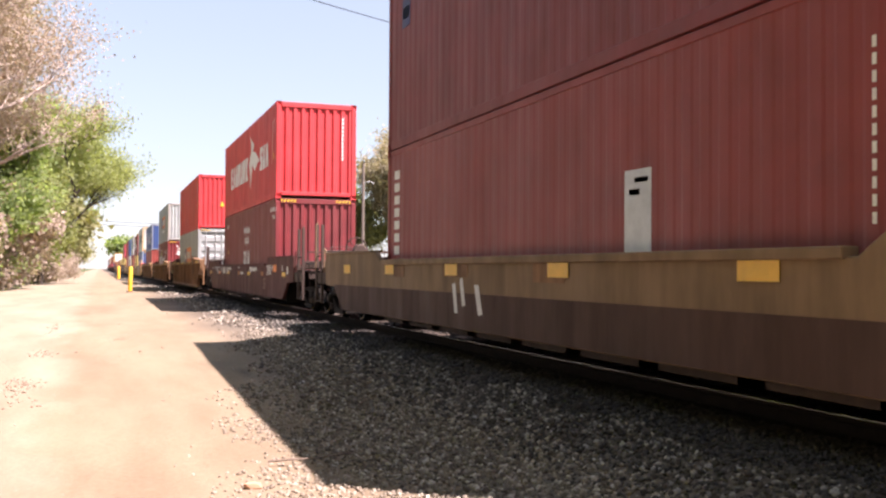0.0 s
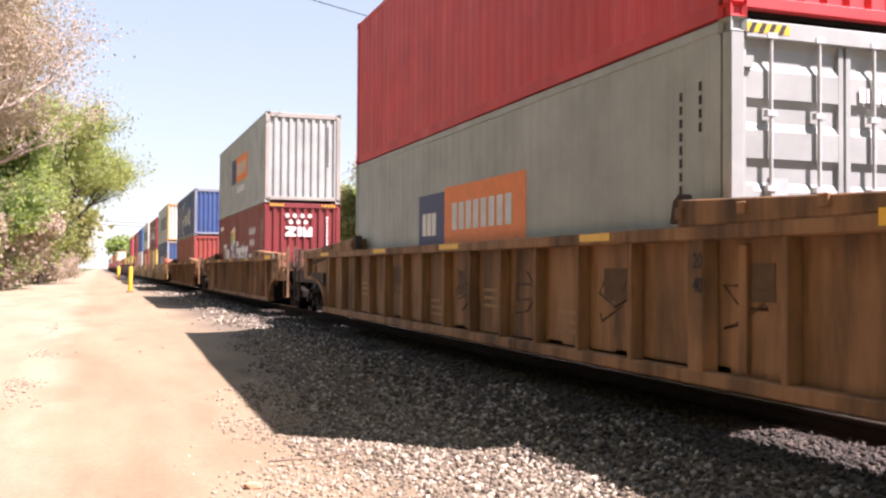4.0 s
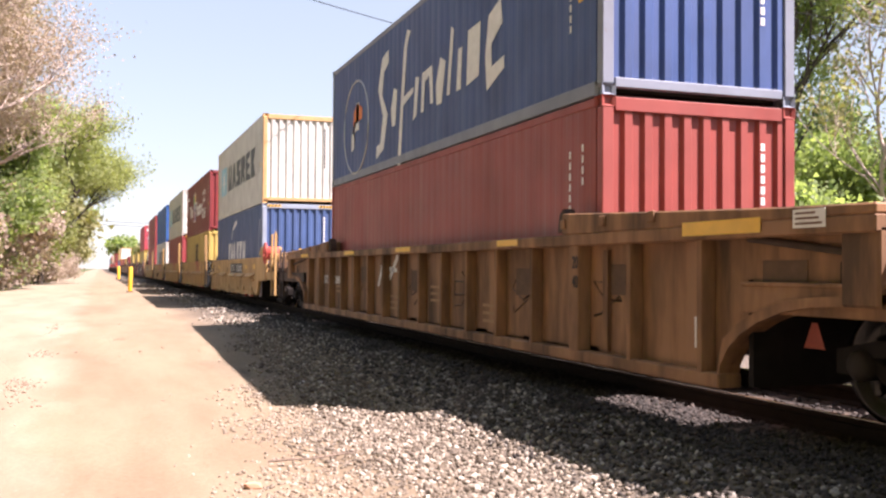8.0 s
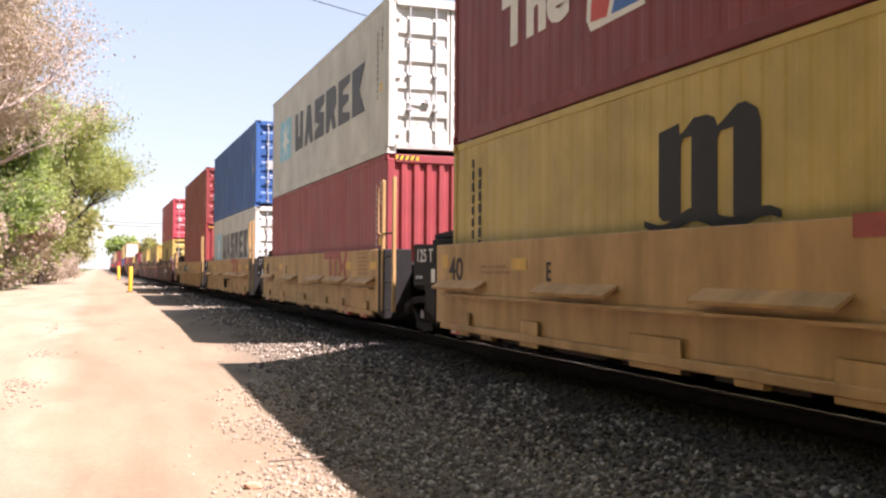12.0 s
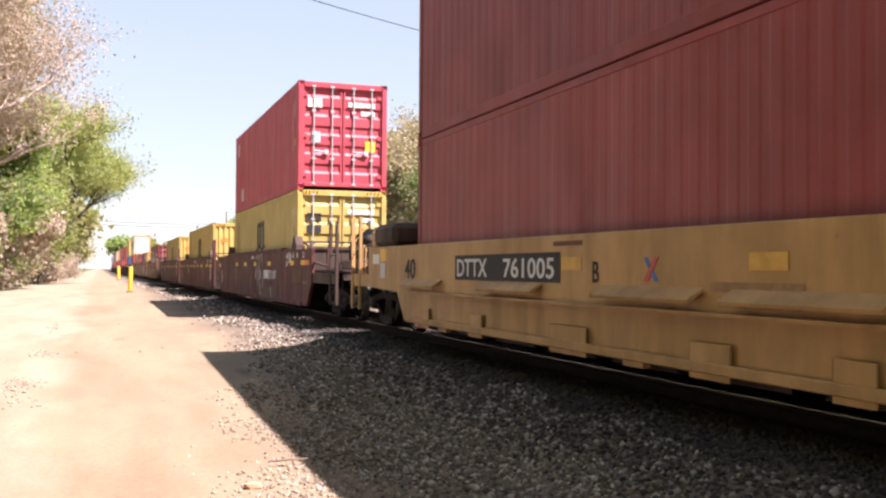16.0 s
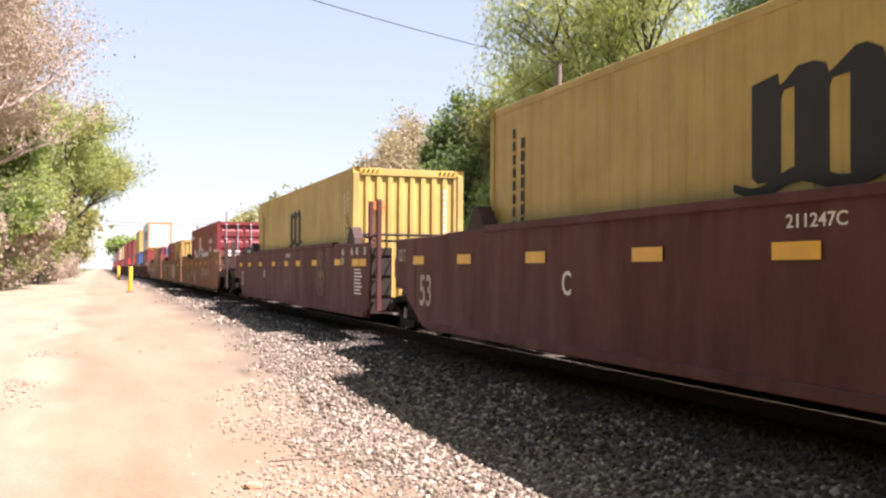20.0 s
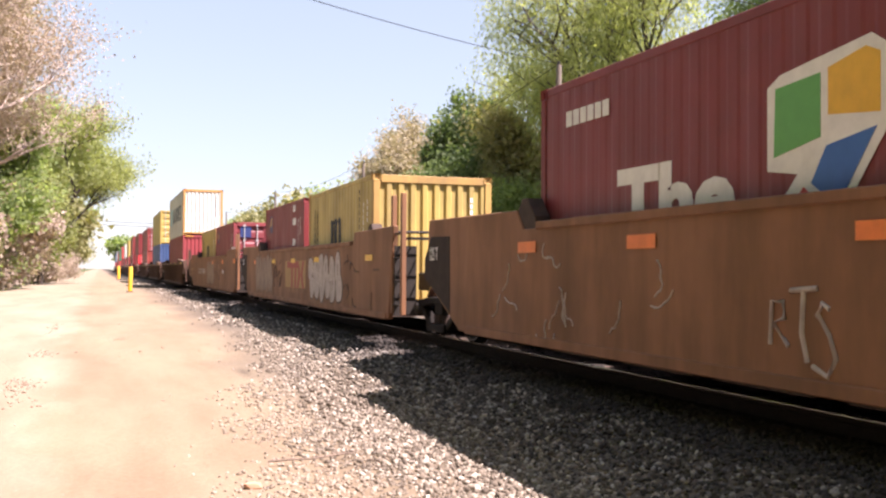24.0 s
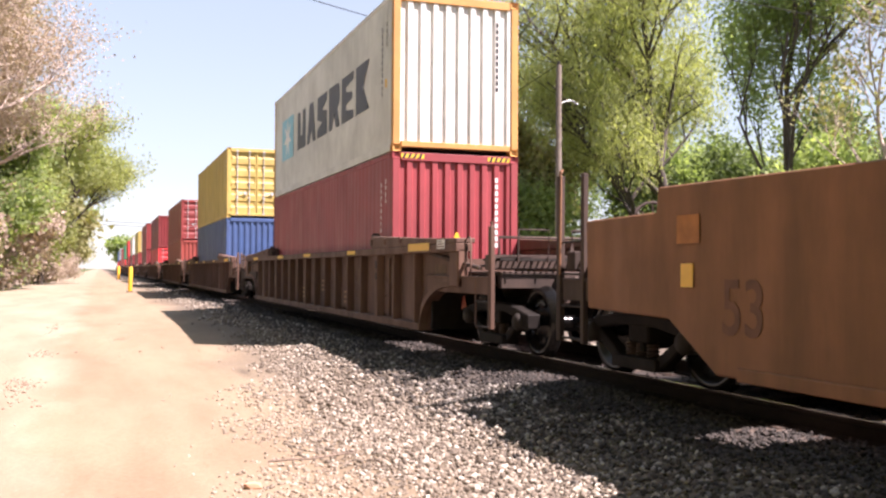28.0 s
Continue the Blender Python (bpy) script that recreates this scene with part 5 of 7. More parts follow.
def ballast():
    rng = np.random.RandomState(11)
    STONE = stone_material("grey limestone ballast", [(0.0, (0.085, 0.064, 0.044)), (0.35, (0.14, 0.11, 0.08)), (0.7, (0.225, 0.182, 0.136)), (0.88, (0.34, 0.288, 0.225)), (1.0, (0.48, 0.43, 0.36))])
    pts, sizes = [], []
    # dense near the viewer, thinner further off; sparse towards the path
    for n, ya, yb, s0, s1 in ((30000, 3.6, 11.0, 0.017, 0.04), (17000, 11.0, 24.0, 0.022, 0.045), (7000, 24.0, 45.0, 0.03, 0.058), (4000, 45.0, 95.0, 0.04, 0.08), (3000, -9.0, 3.6, 0.03, 0.05)):
        x = 0.2 + 5.6 * rng.beta(1.5, 1.0, n)
        behind = rng.uniform(0, 1, n) < 0.06
        x = np.where(behind, rng.uniform(5.8, 8.8, n), x)
        y = rng.uniform(ya, yb, n)
        s = s0 + (s1 - s0) * rng.beta(1.2, 2.2, n)
        s = s * np.where(x < 2.3, 0.75, 1.0)
        edge = np.interp(y, (6.5, 7.5, 10, 12.6, 17, 22, 34), (0.6, 0.75, 1.15, 1.6, 2.35, 2.75, 2.7)) + 0.22 * np.sin(y * 0.9) + 0.15 * np.sin(y * 2.3)
        keep = rng.uniform(0, 1, n) < np.clip((x - edge) / 0.8 + 0.1, 0.004, 1)
        for a, c, r in zip(x[keep], y[keep], s[keep]):
            hump = 0.05 * max(0.0, hnoise(a, c, 0.55))
            pts.append((a, c, ground_height(a, c) + hump * (a > 2.4) + r * rng.uniform(-0.15, 0.5)))
            sizes.append(r)
    # track stones: oily dirt and the darkness under the cars in one colour
    DIRTY_SHADED = stone_material("oily track ballast with train shade in its colour", [(0.0, (0.013, 0.01, 0.008)), (0.7, (0.03, 0.023, 0.019)), (1.0, (0.085, 0.068, 0.058))])
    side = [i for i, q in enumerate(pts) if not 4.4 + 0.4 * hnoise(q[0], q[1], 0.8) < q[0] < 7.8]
    taken = set(side)
    mid = [i for i in range(len(pts)) if i not in taken]
    verge = [i for i in side if pts[i][0] < 1.9 + 0.6 * hnoise(pts[i][0], pts[i][1], 0.6)]
    taken = set(verge)
    side = [i for i in side if i not in taken]
    DUSTY = stone_material("dusty pale stones", [(0.0, (0.16, 0.12, 0.084)), (0.5, (0.245, 0.19, 0.138)), (1.0, (0.36, 0.3, 0.23))])
    scatter_rocks("verge_stones", "dusty stones strewn along the edge of the path", [pts[i] for i in verge], [sizes[i] for i in verge], DUSTY)
    # the train's shade on the shoulder is put into these stones' darker colour
    STONE_SHADED = stone_material("grey ballast with train shade in its colour", [(0.0, (0.02, 0.015, 0.012)), (0.5, (0.052, 0.042, 0.033)), (0.8, (0.12, 0.101, 0.082)), (1.0, (0.34, 0.31, 0.27))])
    shaded = [i for i in side if 3.3 + 0.7 * rng.uniform() < pts[i][0] < 8]
    taken = set(shaded)
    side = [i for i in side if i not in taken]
    scatter_rocks("shoulder_ballast", "grey ballast on the shoulder of the track, darkened as in shade", [pts[i] for i in shaded], [sizes[i] for i in shaded], STONE_SHADED)
    scatter_rocks("ballast", "loose grey limestone ballast beside the rails", [pts[i] for i in side], [sizes[i] for i in side], STONE)
    scatter_rocks("track_ballast", "oily ballast between and beside the rails, train shade in its colour", [pts[i] for i in mid], [sizes[i] for i in mid], DIRTY_SHADED, True)
    pts, sizes = [], []
    x, y = rng.uniform(-4.5, 2.9, 9000), 3.5 + 22 * rng.uniform(0, 1, 9000) ** 1.4
    for a, c in zip(x, y):
        if rng.uniform() < 0.03 + 1.1 * max(0.0, hnoise(a, c * 0.4, 0.9) - 0.1):
            r = rng.uniform(0.004, 0.011)
            pts.append((a, c, ground_height(a, c) + r * 0.2))
            sizes.append(r)
    scatter_rocks("pebbles", "small pale pebbles scattered on the path", pts, sizes, stone_material("pale pebbles", [(0.0, (0.1443, 0.1115, 0.08502)), (1.0, (0.3931, 0.3541, 0.3081))]))


RAILSIDE = plain("dark oily rail steel", (0.016, 0.011, 0.008), 0.85, 0.0, 0.35, gloss=0.1)


def track():
    prof = [(-0.075, 0), (0.075, 0), (0.075, 0.015), (0.012, 0.035), (0.01, 0.125), (0.037, 0.14), (0.037, 0.172), (0.028, 0.18), (-0.028, 0.18), (-0.037, 0.172), (-0.037, 0.14), (-0.01, 0.125), (-0.012, 0.035), (-0.075, 0.015)]
    me = Build().prism([(x, z - 0.18) for x, z in prof], -300, 700, "y").mesh("rail")
    top = Build().prism([(-0.026, -0.002), (0.026, -0.002), (0.026, 0.003), (-0.026, 0.003)], -300, 700, "y").mesh("railtop")
    for sx in (-0.753, 0.753):
        r = tagged(part("rail", me, RAILSIDE, at=(CX + sx, 0, 0)), "rusty steel rail with bright worn head", "rail", "track rails", "structure")
        part("rail_head", top, RAILTOP, r, "polished running surface")
    WOOD = plain("weathered creosoted tie wood", (0.07, 0.048, 0.035), 0.9, 0, 0.4, 3.0)
    tie = Build().box(-1.3, 1.3, -0.115, 0.115, -0.18, 0.0).mesh("tie", 0.012)
    rng = random.Random(4)
    for k in range(150):
        y = -9 + 0.56 * k
        ob = part("railway_tie", tie, WOOD, m=pose(CX + rng.uniform(-0.04, 0.04), y, -0.178 + rng.uniform(-0.012, 0.0), 0, 0, rng.uniform(-1.2, 1.2)))
        tagged(ob, "weathered wooden railway tie under the rails", "railway tie", "railway ties", "structure")
        if y < 30:
            for sx in (-0.753, 0.753):
                part("tie_plate", box_mesh(-0.18, 0.18, -0.09, 0.09, 0, 0.008), RUSTY, ob, at=(sx, 0, 0.002))


def path_litter():
    """Ragged crusts along the edge of the paved strip, a dry stick and a reddish stone."""
    rng = np.random.RandomState(31)
    pts, sizes = [], []
    for cx, cy, n, w, h in ((-0.93, 24.0, 60, 0.09, 0.9), (-0.9, 18.3, 50, 0.12, 0.3), (-0.95, 14.2, 110, 0.13, 0.5), (-0.8, 12.6, 24, 0.12, 0.3), (-1.15, 11.2, 30, 0.12, 0.3), (0.45, 21.0, 14, 0.1, 0.3), (-0.35, 18.6, 7, 0.05, 0.08)):
        for _ in range(n):
            x, y, r = cx + rng.normal(0, w), cy + rng.normal(0, h), rng.uniform(0.008, 0.028)
            pts.append((x, y, ground_height(x, y) + r * 0.1))
            sizes.append(r)
    scatter_rocks("dirt_crust", "crumbled brown dirt and stones on the path", pts, sizes, stone_material("crumbled brown dirt", [(0.0, (0.17, 0.115, 0.08)), (0.6, (0.24, 0.175, 0.125)), (1.0, (0.34, 0.27, 0.2))]))
    DRY = plain("dry grey-brown stick wood", (0.17, 0.12, 0.09), 0.9, 0, 0.3, 8)
    st = tagged(new("stick"), "dry brown stick lying on the gravel", "stick")
    st.matrix_basis = Matrix.Translation((1.75, 8.35, ground_height(1.75, 8.35) + 0.045))
    part("stem", Build().tube([(-0.38, -0.02, 0.0), (-0.2, -0.05, 0.012), (0.0, -0.03, 0.004), (0.22, 0.02, 0.016), (0.42, 0.12, 0.01)], 0.011, 6, 0.006).mesh("stem"), DRY, st)
    part("side_twig", Build().tube([(0.1, -0.01, 0.01), (0.2, 0.09, 0.02), (0.33, 0.13, 0.012)], 0.006, 5, 0.003).mesh("side_twig"), DRY, st)
    vs, fs = rock_mesh(3)
    rock = Build().add(vs * (0.085, 0.07, 0.05), [tuple(f) for f in fs]).mesh("stone", 0.006)
    tagged(part("stone", rock, plain("reddish sandstone", (0.42, 0.24, 0.15), 0.9, 0, 0.2, 12), at=(1.13, 7.55, ground_height(1.13, 7.55) + 0.025)), "reddish flat stone lying in the gravel", "stone")


def bollards():
    YB = paint("yellow bollard paint", (0.75, 0.40, 0.02), 0.45, 0.25, 0.15)
    for x, y, r, h in ((1.56, 54.6, 0.11, 1.36), (2.09, 116.0, 0.16, 1.5)):
        me = Build().lathe([(0, r), (h - 0.06, r), (h - 0.02, r * 0.8), (h, 0.0)], 18, "z").mesh("post")
        ob = tagged(new("bollard"), "yellow painted steel bollard beside the path", "bollard", "bollards")
        ob.matrix_basis = pose(x, y, path_level(y), 0, 1.5 if y < 70 else 0, 0)
        part("post", me, YB, ob)
        part("collar", Build().lathe([(0, r * 1.7), (0.04, r * 1.7), (0.05, r), (0.05, 0)], 18, "z").mesh("collar"), RUSTY, ob)


# ---------- vegetation ----------
def blades_mesh(name, centres, us, vs):
    """Many small pointed leaves, one slender face each."""
    c, u, v = (np.asarray(a, dtype=np.float32) for a in (centres, us, vs))
    n = len(c)
    co = np.empty((n, 3, 3), np.float32)
    co[:, 0], co[:, 1], co[:, 2] = c - u * 0.5 - v * 0.2, c + u * 0.5, c + v * 0.8 - u * 0.25
    me = bpy.data.meshes.new(name)
    me.vertices.add(3 * n)
    me.vertices.foreach_set("co", co.ravel())
    me.loops.add(3 * n)
    me.loops.foreach_set("vertex_index", np.arange(3 * n, dtype=np.int32))
    me.polygons.add(n)
    me.polygons.foreach_set("loop_start", np.arange(0, 3 * n, 3, dtype=np.int32))
    me.update(calc_edges=True)
    me.materials.append(None)
    return me


def leaves_mesh(tips, per, spread, size, rng, droop=0.0, long=1.6, bush=1.0):
    """Leaves in uneven clumps around branch tips."""
    tips = np.asarray(tips)
    idx = np.repeat(np.arange(len(tips)), per)
    n = len(idx)
    off = rng.normal(0, 1, (n, 3)) * spread * rng.uniform(0.5, 1.25, len(tips))[idx][:, None]
    off[:, 2] *= bush
    if droop:
        d = np.abs(rng.normal(0, 1, n)) * droop
        off[:, 2] -= d
        off[:, :2] *= 0.6
    c = tips[idx] + off
    u = rng.normal(0, 1, (n, 3))
    if droop:
        u[:, 2] -= 2.0
    u /= np.linalg.norm(u, axis=1)[:, None]
    w = rng.normal(0, 1, (n, 3))
    v = np.cross(u, w)
    v /= np.linalg.norm(v, axis=1)[:, None] + 1e-6
    s = size * rng.uniform(0.6, 1.4, n)[:, None]
    return blades_mesh("leaves", c, u * s * long, v * s)


def grow(rng, base, height, lean, spread, levels=4, kids=4, trunk_r=0.2, first=0.3, up=0.25):
    """Skeleton of a tree: tapered limbs as lists of (points, r0, r1), and the tips of the last twigs."""
    limbs, tips = [], []

    def branch(p, d, length, r, lev):
        pts = [p]
        k = 5
        q = d.copy()
        for i in range(k):
            q = (q + np.array((rng.normal(0, 0.13), rng.normal(0, 0.13), rng.normal(0, 0.1) + up * 0.12))).astype(float)
            q /= np.linalg.norm(q)
            pts.append(pts[-1] + q * length / k)
        limbs.append((pts, r, r * 0.45, lev))
        if lev >= levels:
            tips.append(pts[-1])
            tips.append(pts[-3])
            return
        if lev >= levels - 1:
            tips.append(pts[-1])
        n = kids + (1 if lev == 0 else 0) + rng.randint(0, 2)
        for j in range(n):
            f = first + (1 - first) * (j + rng.uniform(0, 0.8)) / n if lev == 0 else rng.uniform(0.3, 1.0)
            i = min(k - 1, int(f * k))
            o = pts[i] + (pts[i + 1] - pts[i]) * (f * k - i)
            a = rng.uniform(0, 6.283)
            side = np.array((math.cos(a), math.sin(a), rng.uniform(0.0, 0.6)))
            nd = q * rng.uniform(0.25, 0.7) + side * spread
            nd[2] += up
            nd /= np.linalg.norm(nd)
            branch(o, nd, length * rng.uniform(0.48, 0.72), r * 0.5, lev + 1)

    d0 = np.array((lean[0], lean[1], 1.0))
    branch(np.array(base, float), d0 / np.linalg.norm(d0), height * 0.62, trunk_r, 0)
    return limbs, tips


def tree(label, base, height, bark, leaf, seed, per=10, leafsize=0.09, leafspread=0.35, spread=0.9, droop=0.0, lean=(0, 0), trunk_r=0.2, levels=4, kids=4, first=0.3, up=0.25, long=1.6, name="tree", fine=0.5):
    per, leafsize = max(3, round(per * fine)) if per else 0, leafsize * 1.0 / math.sqrt(fine)
    rng = np.random.RandomState(seed)
    limbs, tips = grow(rng, (0, 0, 0), height, lean, spread, levels, kids, trunk_r, first, up)
    root = tagged(new(name), label, "tree" if name == "tree" else "bush", "trees along the line")
    root.matrix_basis = Matrix.Translation(base)
    bt, bl = Build(), Build()
    twig_lev = 2 if name == "bush" and "bud" not in leaf.name else 4 if "bud" in leaf.name and fine >= 0.5 else 3 if fine > 0.3 else 2          # the finest twigs only where the crown is thin
    for pts, r0, r1, lev in limbs:
        if lev == 0:
            bt.tube(pts, max(r0, 0.012), 9, max(r1, 0.008))
        elif lev == 1 and name == "tree":
            part("limb", Build().tube(pts, max(r0, 0.012), 7, max(r1, 0.008)).mesh("limb"), bark, root)
        elif lev <= twig_lev:
            bl.tube(pts if lev < 2 else pts[::2] + [pts[-1]] if lev < 4 else [pts[0], pts[-1]], max(r0, 0.012), 4 if lev < 3 else 3, max(r1, 0.006), caps=False)
    part("trunk", bt.mesh("trunk"), bark, root)
    tagged(part("twig_work", bl.mesh("twigs"), bark, root), kind="stuff")
    if per:
        tagged(part("crown", leaves_mesh(tips, per, leafspread, leafsize, rng, droop, long), leaf, root), kind="stuff")
    return root


# ---------- trees in place ----------
BARK = plain("grey-brown bark", (0.13, 0.1, 0.08), 0.9, 0, 0.35, 5)
BARKP = plain("pale pinkish twigs", (0.42, 0.33, 0.28), 0.9, 0, 0.25, 5)
BARKD = plain("dark bark", (0.075, 0.06, 0.05), 0.9, 0, 0.35, 5)
L_WILLOW = leaf_material("yellow-green willow leaves", (0.29, 0.32, 0.13), (0.45, 0.475, 0.25), 0.66)
L_GREEN = leaf_material("fresh green leaves", (0.23, 0.3, 0.12), (0.38, 0.45, 0.22), 0.66)
L_DARK = leaf_material("deep green leaves", (0.085, 0.125, 0.05), (0.18, 0.235, 0.105), 0.6)
L_BRIGHT = leaf_material("bright spring green leaves", (0.176, 0.248, 0.048), (0.304, 0.368, 0.096), 0.5)
L_BUD = leaf_material("reddish brown buds", (0.3024, 0.2272, 0.1856), (0.468, 0.3784, 0.3232), 0.35)
L_TAN = leaf_material("tan budding twigs", (0.2752, 0.2272, 0.1512), (0.4264, 0.3576, 0.2616), 0.4)
L_OLIVE = leaf_material("olive buds and leaves", (0.2064, 0.1992, 0.0824), (0.344, 0.3232, 0.1584), 0.45)


def vegetation():
    # right of the line, behind the train
    tree("tall willow with fine yellow-green leaves and leaning limbs", (30.2, 46.0, -0.5), 20.0, BARKD, L_WILLOW, 3, per=40, leafsize=0.05, leafspread=0.55, spread=0.95, droop=0.8, lean=(-0.28, 0.05), trunk_r=0.36, kids=5, first=0.42, long=3.2, fine=0.5)
    tree("second stem of the willow with drooping fine leaves", (31.6, 49.0, -0.5), 16.0, BARKD, L_WILLOW, 33, per=40, leafsize=0.05, leafspread=0.55, spread=0.95, droop=0.8, lean=(-0.5, 0.0), trunk_r=0.27, kids=5, first=0.42, long=3.2, fine=0.5)
    tree("upright green tree beside the line", (28.4, 35.6, -0.5), 17.0, BARKD, L_GREEN, 5, per=58, leafsize=0.085, leafspread=0.5, spread=0.5, trunk_r=0.22, up=0.7)
    tree("pale half-bare tree beside the line", (29.5, 30.0, -0.5), 14.5, BARKP, L_OLIVE, 8, per=12, leafsize=0.09, leafspread=0.4, spread=0.75, trunk_r=0.2)
    tree("olive budding tree behind the poles", (25.6, 56.0, -0.5), 9.5, BARKD, L_OLIVE, 9, per=44, leafsize=0.13, leafspread=0.55, spread=0.85, trunk_r=0.25)
    tree("pale budding tree far behind", (28.6, 91.0, -0.5), 12.2, BARKP, L_TAN, 12, per=26, leafsize=0.12, leafspread=0.6, spread=0.75, trunk_r=0.25, kids=6, up=0.4)
    tree("fresh green tree behind the poles", (26.0, 69.0, -0.5), 12.4, BARK, L_DARK, 14, per=50, leafsize=0.15, leafspread=0.42, spread=0.62, trunk_r=0.22)
    tree("yellow-green young tree behind the poles", (25.5, 96.0, -0.5), 8.5, BARK, L_OLIVE, 15, per=40, leafsize=0.13, leafspread=0.5, spread=0.8, trunk_r=0.15)
    for k, (x, y, h) in enumerate(((32.5, 38, 7), (33.5, 41, 7.5), (33, 58, 9), (23, 52, 6.5), (23, 60, 7), (33.5, 31, 6), (37, 58, 11), (37, 42, 10), (27, 60, 9), (26, 66, 8))):
        tree("thick green undergrowth beside the line", (x, y, -0.6), h, BARKD, L_DARK if k % 3 else L_GREEN, 40 + k, per=60, leafsize=0.15, leafspread=0.6, spread=1.1, trunk_r=0.08, first=0.05, levels=3, kids=6, name="bush", fine=1.0)
    tree("bright spring-green bush beside the line", (20.6, 24.6, -0.6), 4.0, BARK, L_GREEN, 60, per=120, leafsize=0.09, leafspread=0.32, spread=1.1, trunk_r=0.06, first=0.05, levels=3, kids=6, name="bush")
    tree("bright spring-green bush beside the line", (17.6, 24.6, -0.6), 3.0, BARK, L_BRIGHT, 61, per=110, leafsize=0.09, leafspread=0.3, spread=1.1, trunk_r=0.05, first=0.05, levels=3, kids=6, name="bush")
    for k in range(10):
        tree("distant green tree along the line", (24 + (k * 7) % 13, 112 + 24 * k, -0.5), 9 + (k * 3) % 4, BARKD, L_GREEN if k % 2 else L_OLIVE, 70 + k, per=26, leafsize=0.3, leafspread=0.8, spread=0.9, trunk_r=0.2, levels=3, kids=5)
    # left of the path
    tree("tall bare tree with pinkish twigs and reddish buds", (-9.3, 48.0, -0.4), 20.0, BARKP, L_BUD, 21, per=64, leafsize=0.06, leafspread=0.5, spread=0.8, trunk_r=0.24, kids=5, first=0.1)
    tree("tall budding tree at the edge of the path", (-11.0, 56.0, -0.4), 21.0, BARKP, L_BUD, 22, per=56, leafsize=0.065, leafspread=0.55, spread=0.8, trunk_r=0.24, kids=5, first=0.1)
    tree("tall olive-brown tree at the edge of the path", (-8.0, 62.0, -0.4), 16.0, BARKP, L_OLIVE, 28, per=36, leafsize=0.11, leafspread=0.5, spread=0.8, trunk_r=0.24, kids=5, first=0.1)
    tree("bare tree with reddish buds at the edge of the path", (-8.6, 42.0, -0.4), 17.5, BARKP, L_BUD, 29, per=60, leafsize=0.055, leafspread=0.45, spread=0.8, trunk_r=0.2, kids=5, first=0.1)
    tree("spreading green tree that leans over the path", (-4.2, 78.0, -0.4), 12.9, BARKD, L_WILLOW, 23, per=60, leafsize=0.085, leafspread=0.55, spread=0.8, lean=(0.08, 0), trunk_r=0.24, first=0.12, droop=0.35, kids=5)
    tree("green tree at the edge of the path", (-5.5, 66.0, -0.4), 11.0, BARKD, L_GREEN, 24, per=50, leafsize=0.11, leafspread=0.5, spread=0.85, trunk_r=0.2, first=0.1)
    for k in range(11):
        tree("bright green bush at the edge of the path" if k % 3 else "brown leafless brush at the edge of the path", (-7.0 + 0.55 * (k % 4), 50 + 4.2 * k, -0.4), 4.2 + 0.6 * (k % 4), BARKP, (L_BUD, L_BRIGHT, L_GREEN)[k % 3], 80 + k, per=60, leafsize=0.095, leafspread=0.42, spread=1.1, trunk_r=0.05, first=0.03, levels=3, kids=6, name="bush", fine=0.32)
    for k in range(12):
        tree("dry brown brush at the edge of the path", (-5.9 + 0.17 * k, 53 + 6.0 * k, -0.4), 2.6 + 0.3 * (k % 3), BARKP, L_BUD, 100 + k, per=30, leafsize=0.075, leafspread=0.35, spread=1.3, trunk_r=0.035, first=0.02, levels=3, kids=7, name="bush", fine=0.4)
    for k in range(8):
        tree("distant tree beside the path", (-5.0 - (k % 3), 95 + 18 * k, -0.4), 9 + k % 4, BARKD, L_GREEN if k % 2 else L_OLIVE, 120 + k, per=26, leafsize=0.26, leafspread=0.7, spread=0.7, trunk_r=0.2, levels=3, kids=5, first=0.1)


def unseen_trees():
    """Unseen trees added beside and behind the viewer, to shade the train's side from the sky."""
    for k in range(13):
        tree("leafy tree added out of view to block sky light", (-11.5 - 1.6 * (k % 3), 18 - 7.0 * k, -0.6), 15 + 2 * (k % 4), BARKD, (L_GREEN, L_OLIVE, L_BUD)[k % 3], 180 + k, per=26, leafsize=0.46, leafspread=0.8, spread=0.75, trunk_r=0.25, levels=3, kids=6, first=0.05, fine=0.25)


def unseen_brush():
    """Thick unseen brush added under those trees, beside and behind the viewer, to cut low sky light."""
    for k in range(13):
        tree("thick leafy brush added out of view to block sky light", (-7.4 - 0.7 * (k % 2), 14 - 4.4 * k, -0.6), 7.5 + (k % 3), BARKD, (L_GREEN, L_BUD, L_OLIVE)[k % 3], 210 + k, per=24, leafsize=0.4, leafspread=0.55, spread=1.0, trunk_r=0.08, levels=3, kids=6, first=0.03, name="bush", fine=0.25)


def far_trees():
    for k in range(14):
        x = -46 + 3.4 * k if k < 9 else 14 + 9 * (k - 9)
        tree("hazy green tree at the far end of the line", (x - 4, 390 + (k * 37) % 60, -0.4), 9 + (k * 5) % 6, BARKD, L_GREEN if k % 2 else L_OLIVE, 150 + k, per=20, leafsize=0.7, leafspread=1.2, spread=0.9, trunk_r=0.25, levels=3, kids=5, first=0.1)


